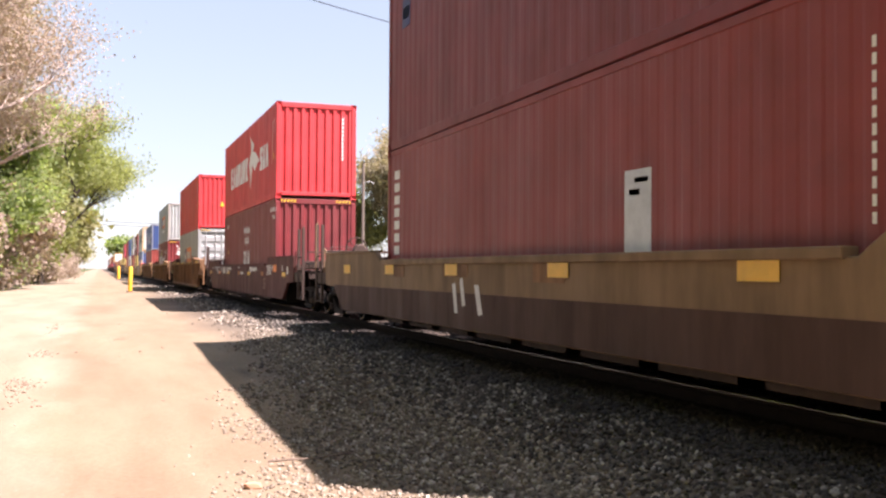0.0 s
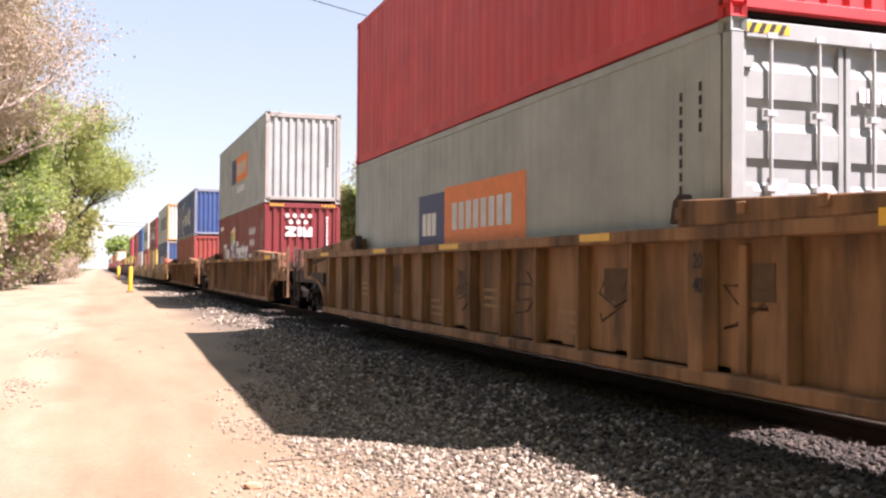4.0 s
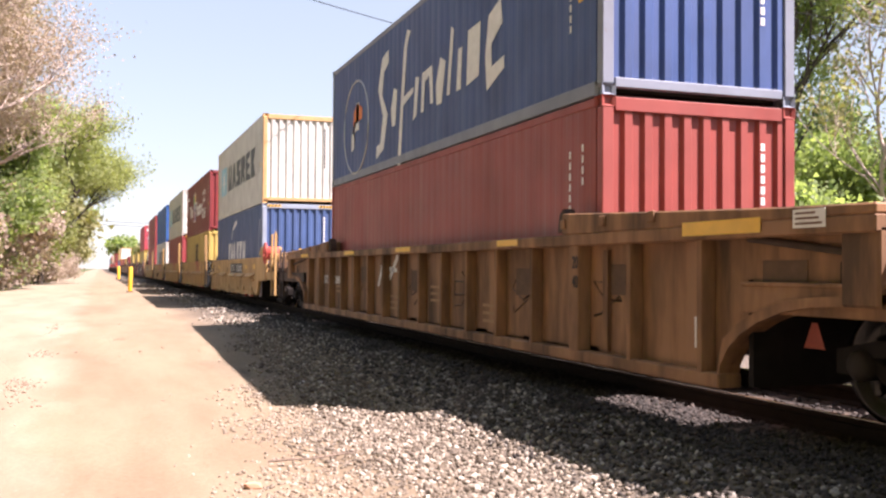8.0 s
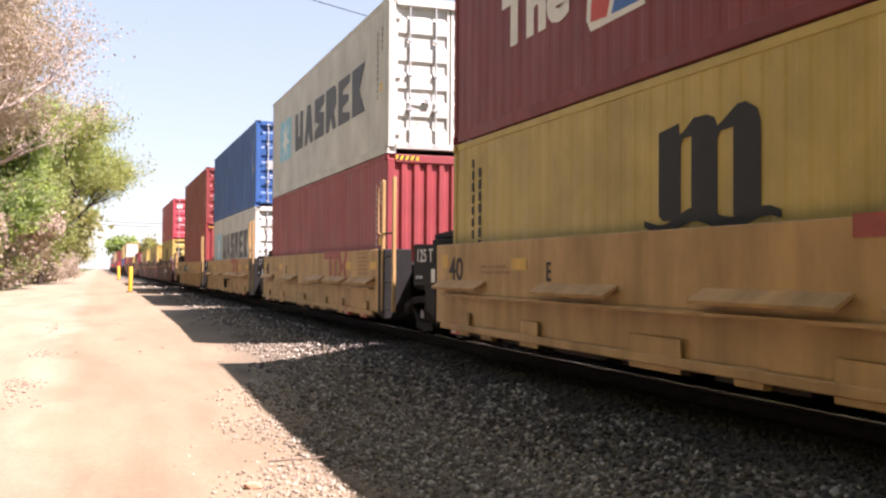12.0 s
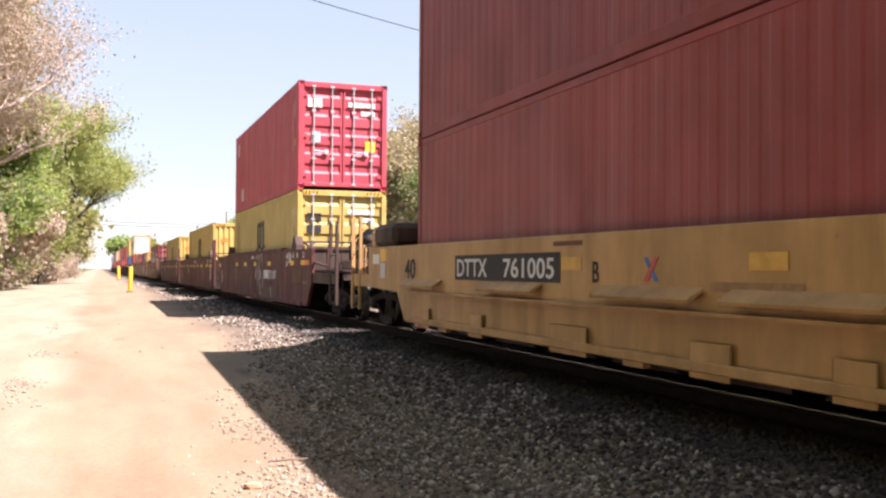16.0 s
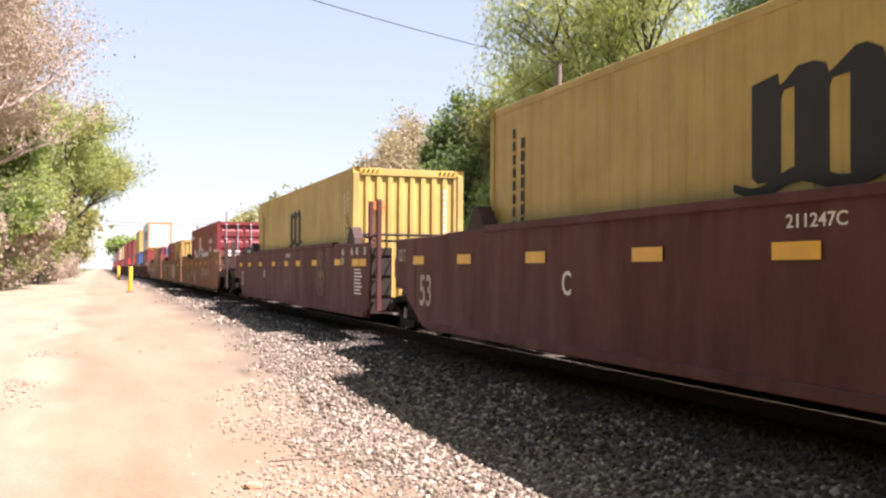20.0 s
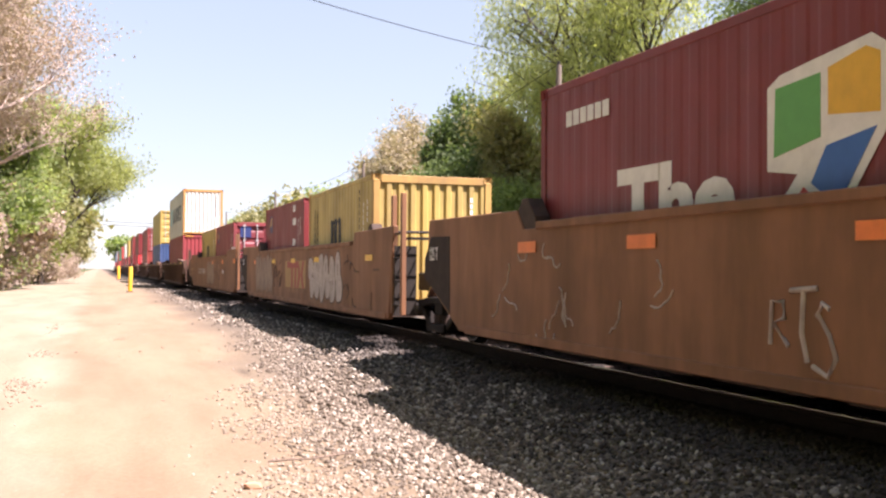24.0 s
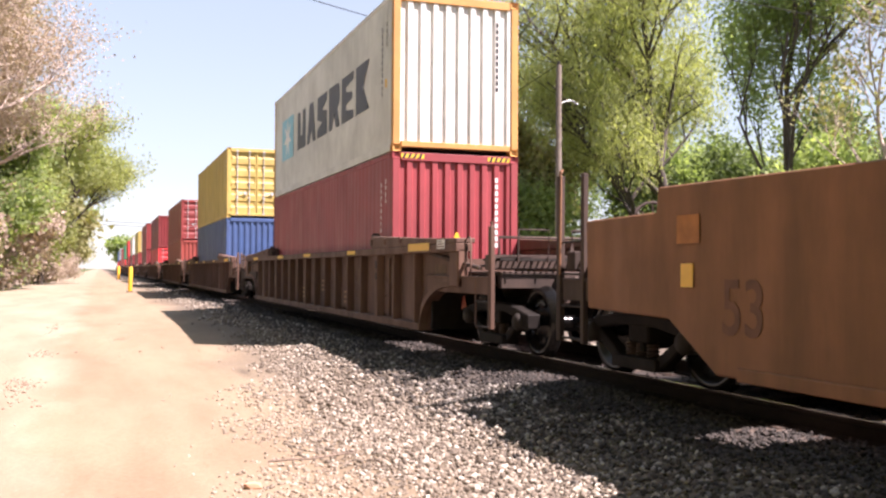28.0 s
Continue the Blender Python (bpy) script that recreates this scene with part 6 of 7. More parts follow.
def poles():
    WOODP = plain("weathered grey pole wood", (0.17, 0.135, 0.11), 0.9, 0, 0.3, 4)
    GREYM = plain("grey galvanised metal", (0.4, 0.4, 0.4), 0.5, 0.5, 0.2)
    tops = []
    for x, y, h, lamp in ((18.0, 36.8, 10.2, False), (20.0, 76.5, 10.2, False), (18.6, 110.0, 10.3, True), (18.6, 155.0, 10.4, True), (18.8, 205, 10.4, False), (16.5, -6.0, 10.2, False)):
        ob = tagged(new("utility_pole"), "weathered wooden utility pole with wires", "utility pole", "utility poles")
        ob.matrix_basis = Matrix.Translation((x, y, -0.5))
        part("pole", Build().tube([(0, 0, 0), (0, 0, h)], 0.16, 12, 0.11).mesh("pole"), WOODP, ob)
        part("insulator", Build().lathe([(0, 0.03), (0.1, 0.05), (0.15, 0.03), (0.2, 0)], 10, "z", (0.0, 0, h)).mesh("ins"), DARK, ob)
        part("bracket", Build().tube([(0.1, 0, h - 1.6), (0.5, 0, h - 1.45), (0.9, 0, h - 1.6)] if not lamp else [(0.1, 0, h - 0.5), (1.0, 0, h - 0.3), (1.8, 0, h - 0.3)], 0.035, 6).mesh("bracket"), GREYM, ob)
        if lamp:
            part("lamp_head", Build().lathe([(-0.25, 0), (-0.2, 0.08), (0.1, 0.12), (0.3, 0.05), (0.32, 0)], 10, "x", (1.95, 0, h - 0.32)).mesh("lamp"), GREYM, ob)
        tops.append(Vector((x, y, h - 0.45)))

    def wire(a, b, sag, r=0.014):
        pts = [a.lerp(b, k / 24) - Vector((0, 0, sag * 4 * (k / 24) * (1 - k / 24))) for k in range(25)]
        tagged(part("overhead_wire", Build().tube(pts, r, 5).mesh("wire"), BLACKIRON), "thin dark overhead wire", "wire", "overhead wires")
    wire(tops[0], Vector((-8.0, 20.0, 9.7)), 0.5)
    wire(Vector((-5.1, 16.0, 7.39)), Vector((33.5, 27.0, 9.2)), 0.02, 0.013)
    for i in range(4):
        wire(tops[i], tops[i + 1], 0.7)
    for z in (8.6, 8.1):
        wire(Vector((-9, 150, z)), Vector((18.6, 155, z - 0.4)), 0.5, 0.03)


def parked_truck():
    """White work truck with a ladder rack, mostly hidden behind the train."""
    WH = paint("white vehicle paint", (0.7, 0.7, 0.68), 0.35, 0.15, 0.05)
    GL = plain("dark window glass", (0.02, 0.025, 0.03), 0.08, 0, 0.1)
    ob = tagged(new("work_truck"), "white work truck with a ladder rack beyond the line", "truck")
    ob.matrix_basis = pose(12.2, 31.4, -0.55, 0, 0, -25)
    part("body", Build().prism([(0, 0.45), (5.2, 0.45), (5.2, 1.05), (4.0, 1.15), (3.5, 1.75), (2.2, 1.8), (2.0, 1.15), (0, 1.15)], -0.9, 0.9, "y").mesh("body", 0.05), WH, ob)
    part("side_window", box_mesh(2.35, 3.4, -0.915, 0.915, 1.2, 1.65, 0.02), GL, ob)
    rack = new("rack")
    rack.parent = ob
    for x in (0.2, 1.9, 3.6):
        for y in (-0.85, 0.85):
            part("rack_post", box_mesh(-0.03, 0.03, -0.03, 0.03, 0, 1.15 if x < 2 else 0.6), WH, ob, at=(x, y, 1.13 if x < 2 else 1.7))
    for y in (-0.85, -0.3, 0.3, 0.85):
        part("rack_rail", box_mesh(0, 3.9, -0.035, 0.035, 2.25, 2.36, 0.01), WH, ob, at=(0, y, 0))
    for k in range(9):
        part("rack_rung", box_mesh(-0.03, 0.03, -0.85, 0.85, 2.28, 2.33), WH, ob, at=(0.1 + 0.45 * k, 0, 0))
    tyre = Build().lathe([(-0.11, 0.0), (-0.11, 0.3), (-0.07, 0.36), (0.07, 0.36), (0.11, 0.3), (0.11, 0.0)], 20, "y").mesh("tyre")
    for x in (1.0, 4.2):
        for y in (-0.85, 0.85):
            part("tyre", tyre, BLACKIRON, ob, at=(x, y, 0.36))
    bpy.data.objects.remove(rack)


ground()
track()
ballast()
path_litter()
bollards()
vegetation()
unseen_trees()
unseen_brush()
far_trees()
poles()
parked_truck()


# ---------- the train ----------
MAROON, BROWNRED, RED, BRICK = (0.188, 0.025, 0.027), (0.24, 0.036, 0.034), (0.56, 0.04, 0.043), (0.28, 0.054, 0.042)
YELLOW, OFFWHITE, GREY, NAVYB, BLUE, DBLUE = (0.455, 0.325, 0.09), (0.53, 0.515, 0.47), (0.33, 0.345, 0.335), (0.045, 0.085, 0.2), (0.02, 0.09, 0.28), (0.038, 0.075, 0.205)
PINKRED, GREENC = (0.42, 0.05, 0.07), (0.03, 0.2, 0.1)
TAN = paint("dusty tan car paint", (0.285, 0.138, 0.058), 0.7, 0.85, 0.6, grimec=(0.04, 0.026, 0.018))
TANB = paint("dark dusty tan car paint", (0.225, 0.135, 0.068), 0.7, 0.5, 0.4)
CARYEL = paint("yellow car paint", (0.46, 0.27, 0.1), 0.6, 0.35, 0.4)
FECB = paint("dark brown car paint", (0.09, 0.022, 0.016), 0.7, 0.4, 0.25, grimec=(0.035, 0.017, 0.013))
BNB = paint("red-brown car paint", (0.093, 0.024, 0.019), 0.7, 0.4, 0.25, grimec=(0.045, 0.017, 0.013))
ORB = paint("faded orange-brown car paint", (0.225, 0.096, 0.04), 0.7, 0.45, 0.4)
LOWB = paint("dark brown lower wall paint", (0.07, 0.03, 0.019), 0.75, 0.4, 0.4, grimec=(0.03, 0.017, 0.012))
BRN = paint("brown ribbed car paint", (0.125, 0.062, 0.04), 0.75, 0.5, 0.4, grimec=(0.04, 0.024, 0.017))

MOVING = []


def ride(ob, Y, z=0.0):
    """Put a car or a box at its place on the train; Y is its place along the line when the clip is half over."""
    ob.matrix_basis = pose(CX, Y, z)
    MOVING.append((ob, Y, z))
    return ob


def stack(Y, lower, upper=None):
    """Boxes at one well: each a tuple of label, colour and options."""
    lab, col, opt = lower
    opt = {"H": HC, **opt}
    Y += 0.1
    ride(container(lab, col, **opt), Y, FLOOR)
    if upper:
        lab2, col2, opt2 = upper
        opt2 = {"H": HC, **opt2}
        ride(container(lab2, col2, **opt2), Y, FLOOR + opt["H"] + 0.004)


def fdec(polys, key, mat, lab, x, z, y=0.026):
    return ("emblem", cached(key, lambda: plate_mesh(polys)), mat, lab, on_front(x, y, z))


def emblem_disc():
    """Ring round a thick cross in a disc, with small gaps that stand for a ring of letters."""
    b = Build()
    n = 28
    for r0, r1, y in ((0.505, 0.55, -0.003), (0.29, 0.36, -0.003)):
        v = [(0.55 + r * math.cos(2 * math.pi * k / n), y, 0.55 + r * math.sin(2 * math.pi * k / n)) for k in range(n) for r in (r0, r1)]
        b.add(v, [(2 * k, 2 * k + 1, (2 * k + 3) % (2 * n), (2 * k + 2) % (2 * n)) for k in range(n)])
    for k in range(40):
        a0 = 2 * math.pi * k / 40
        if k % 10 not in (0, 5):
            b.prism([(0.55 + r * math.cos(a0 + q), 0.55 + r * math.sin(a0 + q)) for r, q in ((0.39, 0), (0.47, 0), (0.47, 0.09), (0.39, 0.09))], -0.003, 0, "y")
    b.prism([(0.47, 0.25), (0.63, 0.25), (0.63, 0.47), (0.85, 0.47), (0.85, 0.63), (0.63, 0.63), (0.63, 0.85), (0.47, 0.85), (0.47, 0.63), (0.25, 0.63), (0.25, 0.47), (0.47, 0.47)], -0.003, 0, "y")
    return b.mesh("disc")


CODE6 = [left("code_marking", "codeblk", letters(0, 0, 1.05, 0.12, 11, 0.45) + letters(0.4, -0.23, 0.36, 0.11, 4, 0.45), WHITE, "white code characters, illegible", 1.1, 2.5)]
DOORMARK = [("code_marking", cached("dm", lambda: plate_mesh(letters(0, 0, 0.75, 0.13, 9) + letters(0.35, -0.22, 0.4, 0.12, 4))), WHITE, "white code characters, illegible", on_front(0.15, 0.045, 2.25)),
            ("data_plate", cached("dp", lambda: plate_mesh([rect(0, 0, 0.24, 0.3)])), SILVER, "pale data plate", on_front(-0.85, 0.045, 1.25)),
            ("warning_sign", cached("dw", lambda: plate_mesh([rect(0, 0, 0.28, 0.3)])), YEL, "yellow warning plate", on_front(0.62, 0.045, 1.05))]

DULLORG = plain("faded orange reflector", (0.36, 0.13, 0.02), 0.6, 0, 0.3)

# leading cars
stack(-181.8, ("maroon corrugated container in a well car", MAROON, {}), ("dull red container stacked on another", BROWNRED, {}))
ride(smooth_car("dusty tan and brown smooth-sided well car", TANB, lower=LOWB), -181.8)
stack(-158.1, ("maroon corrugated container with white code letters", BROWNRED, {"decals": [left("code_marking", "colcode", [rect(0, -0.22 * i, 0.3, 0.15) for i in range(7)], WHITE, "column of white code letters", 12.25, 2.35),
      left("patch", "wpatch", [rect(0, 0, 0.5, 1.0)], SILVER, "faded white patch", 4.2, 0.75), left("patch_mark", "wpm", [rect(0, 0, 0.2, 0.06), rect(0.1, 0.12, 0.25, 0.05)], DARK, "dark scuff", 4.11, 1.5)]}),
      ("maroon container stacked on another", MAROON, {"decals": [left("emblem", "bao", [rect(0, 0, 0.45, 0.5)], NAVY, "small dark blue label", 11.85, 2.05), left("code_marking", "baot", letters(0.05, 0.15, 0.36, 0.2, 3), WHITE, "white label letters, illegible", 11.85, 2.05)]}))
c = ride(smooth_car("dusty tan smooth-sided well car with a brown lower wall", TANB, lower=LOWB), -157.7)
reflectors(c, (-3.2, -1.5, 1.6, 5.0, 8.4, 11.5, 14.5), 1.02)
part("patch", cached("tanpatch", lambda: plate_mesh([rect(0, 0, 0.6, 0.3), rect(2.5, 0.02, 1.0, 0.26), rect(5.6, -0.02, 0.8, 0.3)])), TAN, c, "paler repainted patches", m=on_left(-HW - 0.004, 11.0, 0.98))
part("graffiti", cached("gr1", lambda: plate_mesh([[(0, 0), (0.12, 0), (0.02, 0.42), (-0.1, 0.4)], [(0.3, 0.1), (0.42, 0.12), (0.3, 0.5), (0.2, 0.45)], [(0.9, 0), (1.05, 0.02), (0.9, 0.4), (0.75, 0.4)]])), SILVER, c, "faint pale graffiti strokes", m=on_left(-HW - 0.005, 8.0, 0.5))
# cars that pass the viewer
stack(-133.6, ("maroon container with white stars and a wordmark", MAROON, {"stripes": True, "detail": False, "decals": zim_side(6.85, 0.92, 0.83) + CODE6 + [left("code_marking", "wwwbars", letters(0, 0, 0.75, 0.13, 4, 0.65), WHITE, "small white web address, illegible", 11.78, 2.39), left("warning_sign", "tri4", [[(-0.09, 0), (0.09, 0), (0.0, 0.17)]], YEL, "yellow warning triangle", 11.33, 1.38)]}),
      ("bright red container with a white wordmark", RED, {"decals": word(WHITE, "EAVPUPK", 10.66, 1.0, 4.75, 0.82, "white block of a wordmark") + word(WHITE, "SUA", 3.3, 1.08, 1.8, 0.75, "white block of a wordmark") + [left("emblem", "flag", [[(0, 0.55), (0.45, 0.95), (0.5, 1.1), (0.2, 1.5), (0.7, 1.25), (1.1, 1.15), (0.9, 0.9), (1.5, 0.8), (2.3, 0.45), (1.9, 0.4), (1.3, 0.2), (0.8, 0.45), (0.35, -0.35), (0.2, 0.2)]], WHITE, "white flag shape", 5.75, 1.0)]}))
c = ride(smooth_car("dark brown smooth-sided well car with white markings", FECB), -133.6)
reflectors(c, (-2.48, 4.06, 9.35, 15.5), 0.9, YEL, 0.53, 0.11)
reflectors(c, (1.17, 6.4), 0.9, DULLORG, 0.5, 0.12)
reflectors(c, (-1.08,), 1.02, ORG, 0.53, 0.2)
part("data_plate", cached(("refl", 0.18, 0.2), lambda: plate_mesh([rect(0, 0, 0.18, 0.2)])), WHITE, c, "white data plate", m=on_left(-HW - 0.006, -3.17, 0.96))
part("lettering", text_fit("71692", 1.1, 0.24), WHITE, c, "painted number 71692", m=on_left(-HW - 0.006, 9.98, 0.93))
for n, me, mt, lb, m in word(WHITE, "III", 10.87, 0.93, 0.75, 0.25, "plain white block of a wordmark", -HW - 0.006, 0.8):
    part(n, me, mt, c, lb, m=m)
mark(c, "53", 0.46, 0.72, 0.51, FADEPINK)
mark(c, "40", 0.2, 0.08, 1.08)
mark(c, "20", 0.2, 0.08, 0.91)
for yy, s in ((-0.8, "45"), (-1.25, "48"), (-2.4, "53")):
    mark(c, s, 0.2, yy, 1.06)
part("notice", bars(6, 0.5, 0.025, 0.045), WHITE, c, "illegible stencilled notice", m=on_left(-HW - 0.006, -0.22, 1.18))
for yy, s in ((14.94, "53"), (13.8, "45"), (13.3, "48")):
    mark(c, s, 0.2, yy, 1.06)
mark(c, "40", 0.2, 12.47, 1.08)
mark(c, "20", 0.2, 12.45, 0.91)
part("notice", bars(6, 0.5, 0.025, 0.045), WHITE, c, "illegible stencilled notice", m=on_left(-HW - 0.006, 13.03, 1.17))
part("notice", bars(1, 0.6, 0.04, 0.1), WHITE, c, "illegible stencilled notice", m=on_left(-HW - 0.006, 12.1, 1.17))
reflectors(c, (12.14,), 0.9, ORG, 0.5, 0.12)
part("emblem", cached("fecdisc", lambda: emblem_disc()), WHITE, c, "small round emblem with a cross", m=on_left(-HW - 0.006, 11.44, 0.95) @ Matrix.Diagonal((0.25, 1, 0.25, 1)))
part("wordmark", cached("fecw2", lambda: plate_mesh(letters(0.3, 0.07, 1.2, 0.12, 14, 0.4) + [star(0.12, 0.15, 0.17, 8, 0.8)])), WHITE, c, "white wordmark with a round emblem", m=on_left(-HW - 0.006, 3.54, 0.96))
part("notice", bars(1, 0.65, 0.08, 0.1), WHITE, c, "illegible stencilled notice", m=on_left(-HW - 0.006, 6.48, 1.15))
part("notice", bars(1, 0.92, 0.08, 0.11), WHITE, c, "illegible stencilled notice", m=on_left(-HW - 0.006, 5.78, 0.92))
part("notice", bars(2, 0.6, 0.05, 0.06), WHITE, c, "illegible stencilled notice", m=on_left(-HW - 0.006, 8.84, 1.12))

stack(-109.5, ("pale grey container with an orange and navy panel", GREY, {"front": "door", "stripes": True, "decals": [left("emblem", "po0", [rect(0, 0, 1.25, 0.9)], NAVY, "navy panel", 8.5, 1.05), left("emblem", "po1", [rect(0, 0, 3.0, 0.85)], ORG, "orange panel", 7.25, 1.15),
      ("wordmark", cached("po2", lambda: plate_mesh(letters(0.15, 0.15, 2.3, 0.4, 8, 0.3), 0.005)), SILVER, "pale wordmark on the panel", on_left(-W / 2 + 0.006, 7.05, 1.2)), ("wordmark", cached("po3", lambda: plate_mesh(letters(0.1, 0.2, 0.7, 0.35, 3, 0.2), 0.005)), WHITE, "white wordmark on the panel", on_left(-W / 2 + 0.006, 8.4, 1.1))] + DOORMARK}),
      ("bright red corrugated container stacked on a grey one", RED, {"sign": True, "rust": 0.3}))
ride(ribbed_car("dusty tan well car with ribbed sides", TAN), -109.5)
stack(-85.3, ("maroon container with a white slogan and coloured figure", MAROON, {"stripes": True, "decals": factor_decals(HC) + zim_front(HC)}),
      ("grey container with an orange panel, rusty at the end", GREY, {"trim": (0.33, 0.3, 0.27), "rust": 0.7, "decals": [left("emblem", "po4", [rect(0, 0, 1.35, 0.95)], NAVY, "navy panel", 8.5, 1.15), left("emblem", "po5", [rect(0, 0, 3.0, 0.95)], ORG, "orange panel", 7.15, 1.15),
       ("wordmark", cached("po6", lambda: plate_mesh(letters(0.15, 0.2, 2.3, 0.45, 8, 0.3), 0.005)), SILVER, "pale wordmark on the panel", on_left(-W / 2 + 0.006, 6.95, 1.2)), left("wordmark", "po7", letters(0, 0, 2.1, 0.25, 9, 0.3), WHITE, "white web address, illegible", 6.9, 0.75)]}))
c = ride(ribbed_car("dusty tan well car with ribbed sides and a stencilled number", TAN), -85.3)
mark(c, "53", 0.42, 1.0, 0.85, BLACKP)
SCRIPT = [[(0, 0), (0.4, 0.1), (0.62, 0.55), (0.3, 0.85), (0.4, 1.15), (0.66, 1.25), (0.64, 1.42), (0.3, 1.36), (0.08, 0.95), (0.36, 0.55), (0.22, 0.2), (0, 0.17)], [(0.85, 0.35), (1.02, 0.35), (1.12, 0.8), (0.95, 0.85), (0.8, 0.6)],
          [(1.15, -0.25), (1.3, -0.2), (1.42, 0.55), (1.9, 0.65), (1.9, 0.72), (1.45, 0.66), (1.6, 1.3), (1.75, 1.45), (1.6, 1.5), (1.45, 1.3), (1.3, 0.6)], [(1.9, 0.3), (2.05, 0.35), (2.15, 0.8), (2.0, 0.82)], [(2.25, 0.35), (2.36, 0.35), (2.42, 0.7), (2.6, 0.75), (2.65, 0.4), (2.76, 0.4), (2.72, 0.85), (2.3, 0.82)],
          [(2.9, 0.35), (3.1, 0.35), (3.25, 0.8), (3.05, 0.88), (2.88, 0.6)], [(3.3, 0.4), (3.4, 0.4), (3.55, 1.1), (3.45, 1.15)], [(3.65, 0.4), (3.8, 0.4), (3.85, 0.85), (3.72, 0.85)], [(4.0, 0.4), (4.4, 0.45), (4.45, 1.0), (4.05, 0.98)],
          [(4.65, 0.25), (5.15, 0.4), (5.15, 0.52), (4.8, 0.47), (4.78, 0.7), (5.1, 0.85), (5.05, 1.1), (4.7, 1.0), (4.6, 0.6)]]
stack(-60.9, ("plain brick-red container with white code marks", BRICK, {"sign": True, "H": STD}), ("dark blue container with a white script wordmark", DBLUE, {"H": STD, "trim": (0.2, 0.22, 0.27), "rails": True, "rust": 0.35, "decals": [
      *[left("script_stroke", ("saf", i), [[(x * 1.2, z * 1.35) for x, z in q]], WHITE, "white stroke of a script wordmark", 8.95, 0.25) for i, q in enumerate(SCRIPT)],
      left("emblem", "safp", [[(0.75, 0.75), (1.35, 0.8), (1.35, 1.35), (1.1, 1.35), (1.1, 1.0), (0.95, 1.0), (0.95, 0.45), (0.75, 0.4)]], WHITE, "white part of the emblem", 11.65, 0.2), left("emblem", "safq", [[(0.9, 1.0), (1.6, 1.1), (1.6, 1.3), (1.2, 1.45), (0.9, 1.3)]], ORG, "red part of the emblem", 11.65, 0.1),
      ("emblem_ring", cached("safr", lambda: Build().tube([(1.1 + 1.0 * math.cos(a), 0.0, 0.95 + 0.95 * math.sin(a)) for a in [0.2618 * k for k in range(25)]], 0.02, 4, caps=False).mesh("ring")), SILVER, "pale ring round the emblem", on_left(-W / 2 + 0.012, 11.65, 0.12))]}))
c = ride(ribbed_car("dusty brown-tan well car with ribbed sides and white number", TAN), -60.9)
part("lettering", text_fit("620662", 0.75, 0.17), WHITE, c, "painted number 620662", m=on_left(-HW + 0.092, 11.74, 0.8))
part("lettering", text_fit("DTTX", 0.52, 0.17), WHITE, c, "painted marking DTTX", m=on_left(-HW + 0.092, 12.65, 0.8))
part("graffiti", cached("gr2", lambda: plate_mesh([[(0, 0), (0.1, 0), (0.5, 0.6), (0.4, 0.6)], [(0.4, 0.6), (0.5, 0.6), (0.7, 0.1), (0.6, 0.1)], [(0.8, 0.1), (1.3, 0.5), (1.25, 0.6), (0.75, 0.2)], [(0.2, 0.3), (1.2, 0.25), (1.2, 0.32), (0.2, 0.38)]])), WHITE, c, "white scrawled graffiti", m=on_left(-HW + 0.092, 8.2, 0.8))

U40 = "dusty yellow articulated well car unit"
TTX = ([(0, 0.5), (0.55, 0.5), (0.55, 0.0), (0.75, 0.0), (0.75, 0.5), (1.0, 0.5), (1.0, 0.0), (1.2, 0.0), (1.2, 0.5), (1.35, 0.5), (1.35, 0.66), (0, 0.66)],
       [(1.28, 0.0), (1.5, 0.0), (1.75, 0.33), (1.5, 0.66), (1.28, 0.66), (1.52, 0.33)], [(1.78, 0.33), (2.0, 0.0), (2.2, 0.0), (1.98, 0.33), (2.2, 0.66), (2.0, 0.66)])


def ttx_mark(car, y, z, mt=None):
    for i, q in enumerate(TTX):
        part("letter_block", cached(("ttx", i), lambda: plate_mesh([q])), mt or FADERED, car, "block of a faded red wordmark", m=on_left(-HW - 0.007, y, z))


def number_board(car, y, s):
    part("number_board", cached("nb", lambda: plate_mesh([rect(0, 0, 3.28, 0.335)])), BLACKP, car, "black number board", m=on_left(-HW - 0.005, y, 0.962))
    for t, a, w in (("DTTX", 0.09, 1.1), (s, 1.72, 1.42)):
        part("lettering", text_fit(t, w, 0.235), SILVER, car, "pale painted marking " + t, m=on_left(-HW - 0.009, y - a, 1.012))


stack(-38.45, ("blue container with white wordmark and swoosh", NAVYB, {"stripes": True, "sign": True, "trim": (0.26, 0.3, 0.37), "decals": [*word(WHITE, "KVA", 8.74, 0.93, 2.2, 0.83, "white block of a wordmark"), *word(WHITE, "KKV", 6.3, 0.93, 2.4, 0.85, "white block of a wordmark"),
      left("emblem", "swoosh", [[(0, 0), (0.15, 0.1), (0.35, 0.32), (0.75, 0.42), (1.5, 0.55), (1.55, 0.72), (1.05, 0.68), (0.5, 0.5), (0.15, 0.25)]], WHITE, "white swoosh", 7.9, 1.9)]}),
      ("off-white container with dark wordmark, rust at the end", OFFWHITE, {"trim": (0.5, 0.3, 0.13), "rust": 0.5, "decals": maersk_side()}))
c = ride(unit40(U40 + " with a red brake wheel", CARYEL, first=True, letter="A"), -38.45)
number_board(c, 6.12, "761005")
stack(-22.35, ("yellow container with a large dark emblem", YELLOW, {"H": STD, "ridge": 0.008, "decals": msc_side(7.05, 1.22, 0.92)}), ("maroon container with slogan and coloured figure", MAROON, {"decals": factor_decals(STD) + zim_front(STD)}))
c = ride(unit40(U40 + " and faded red wordmark", CARYEL, letter="E"), -22.35)
ttx_mark(c, 4.25, 0.82)
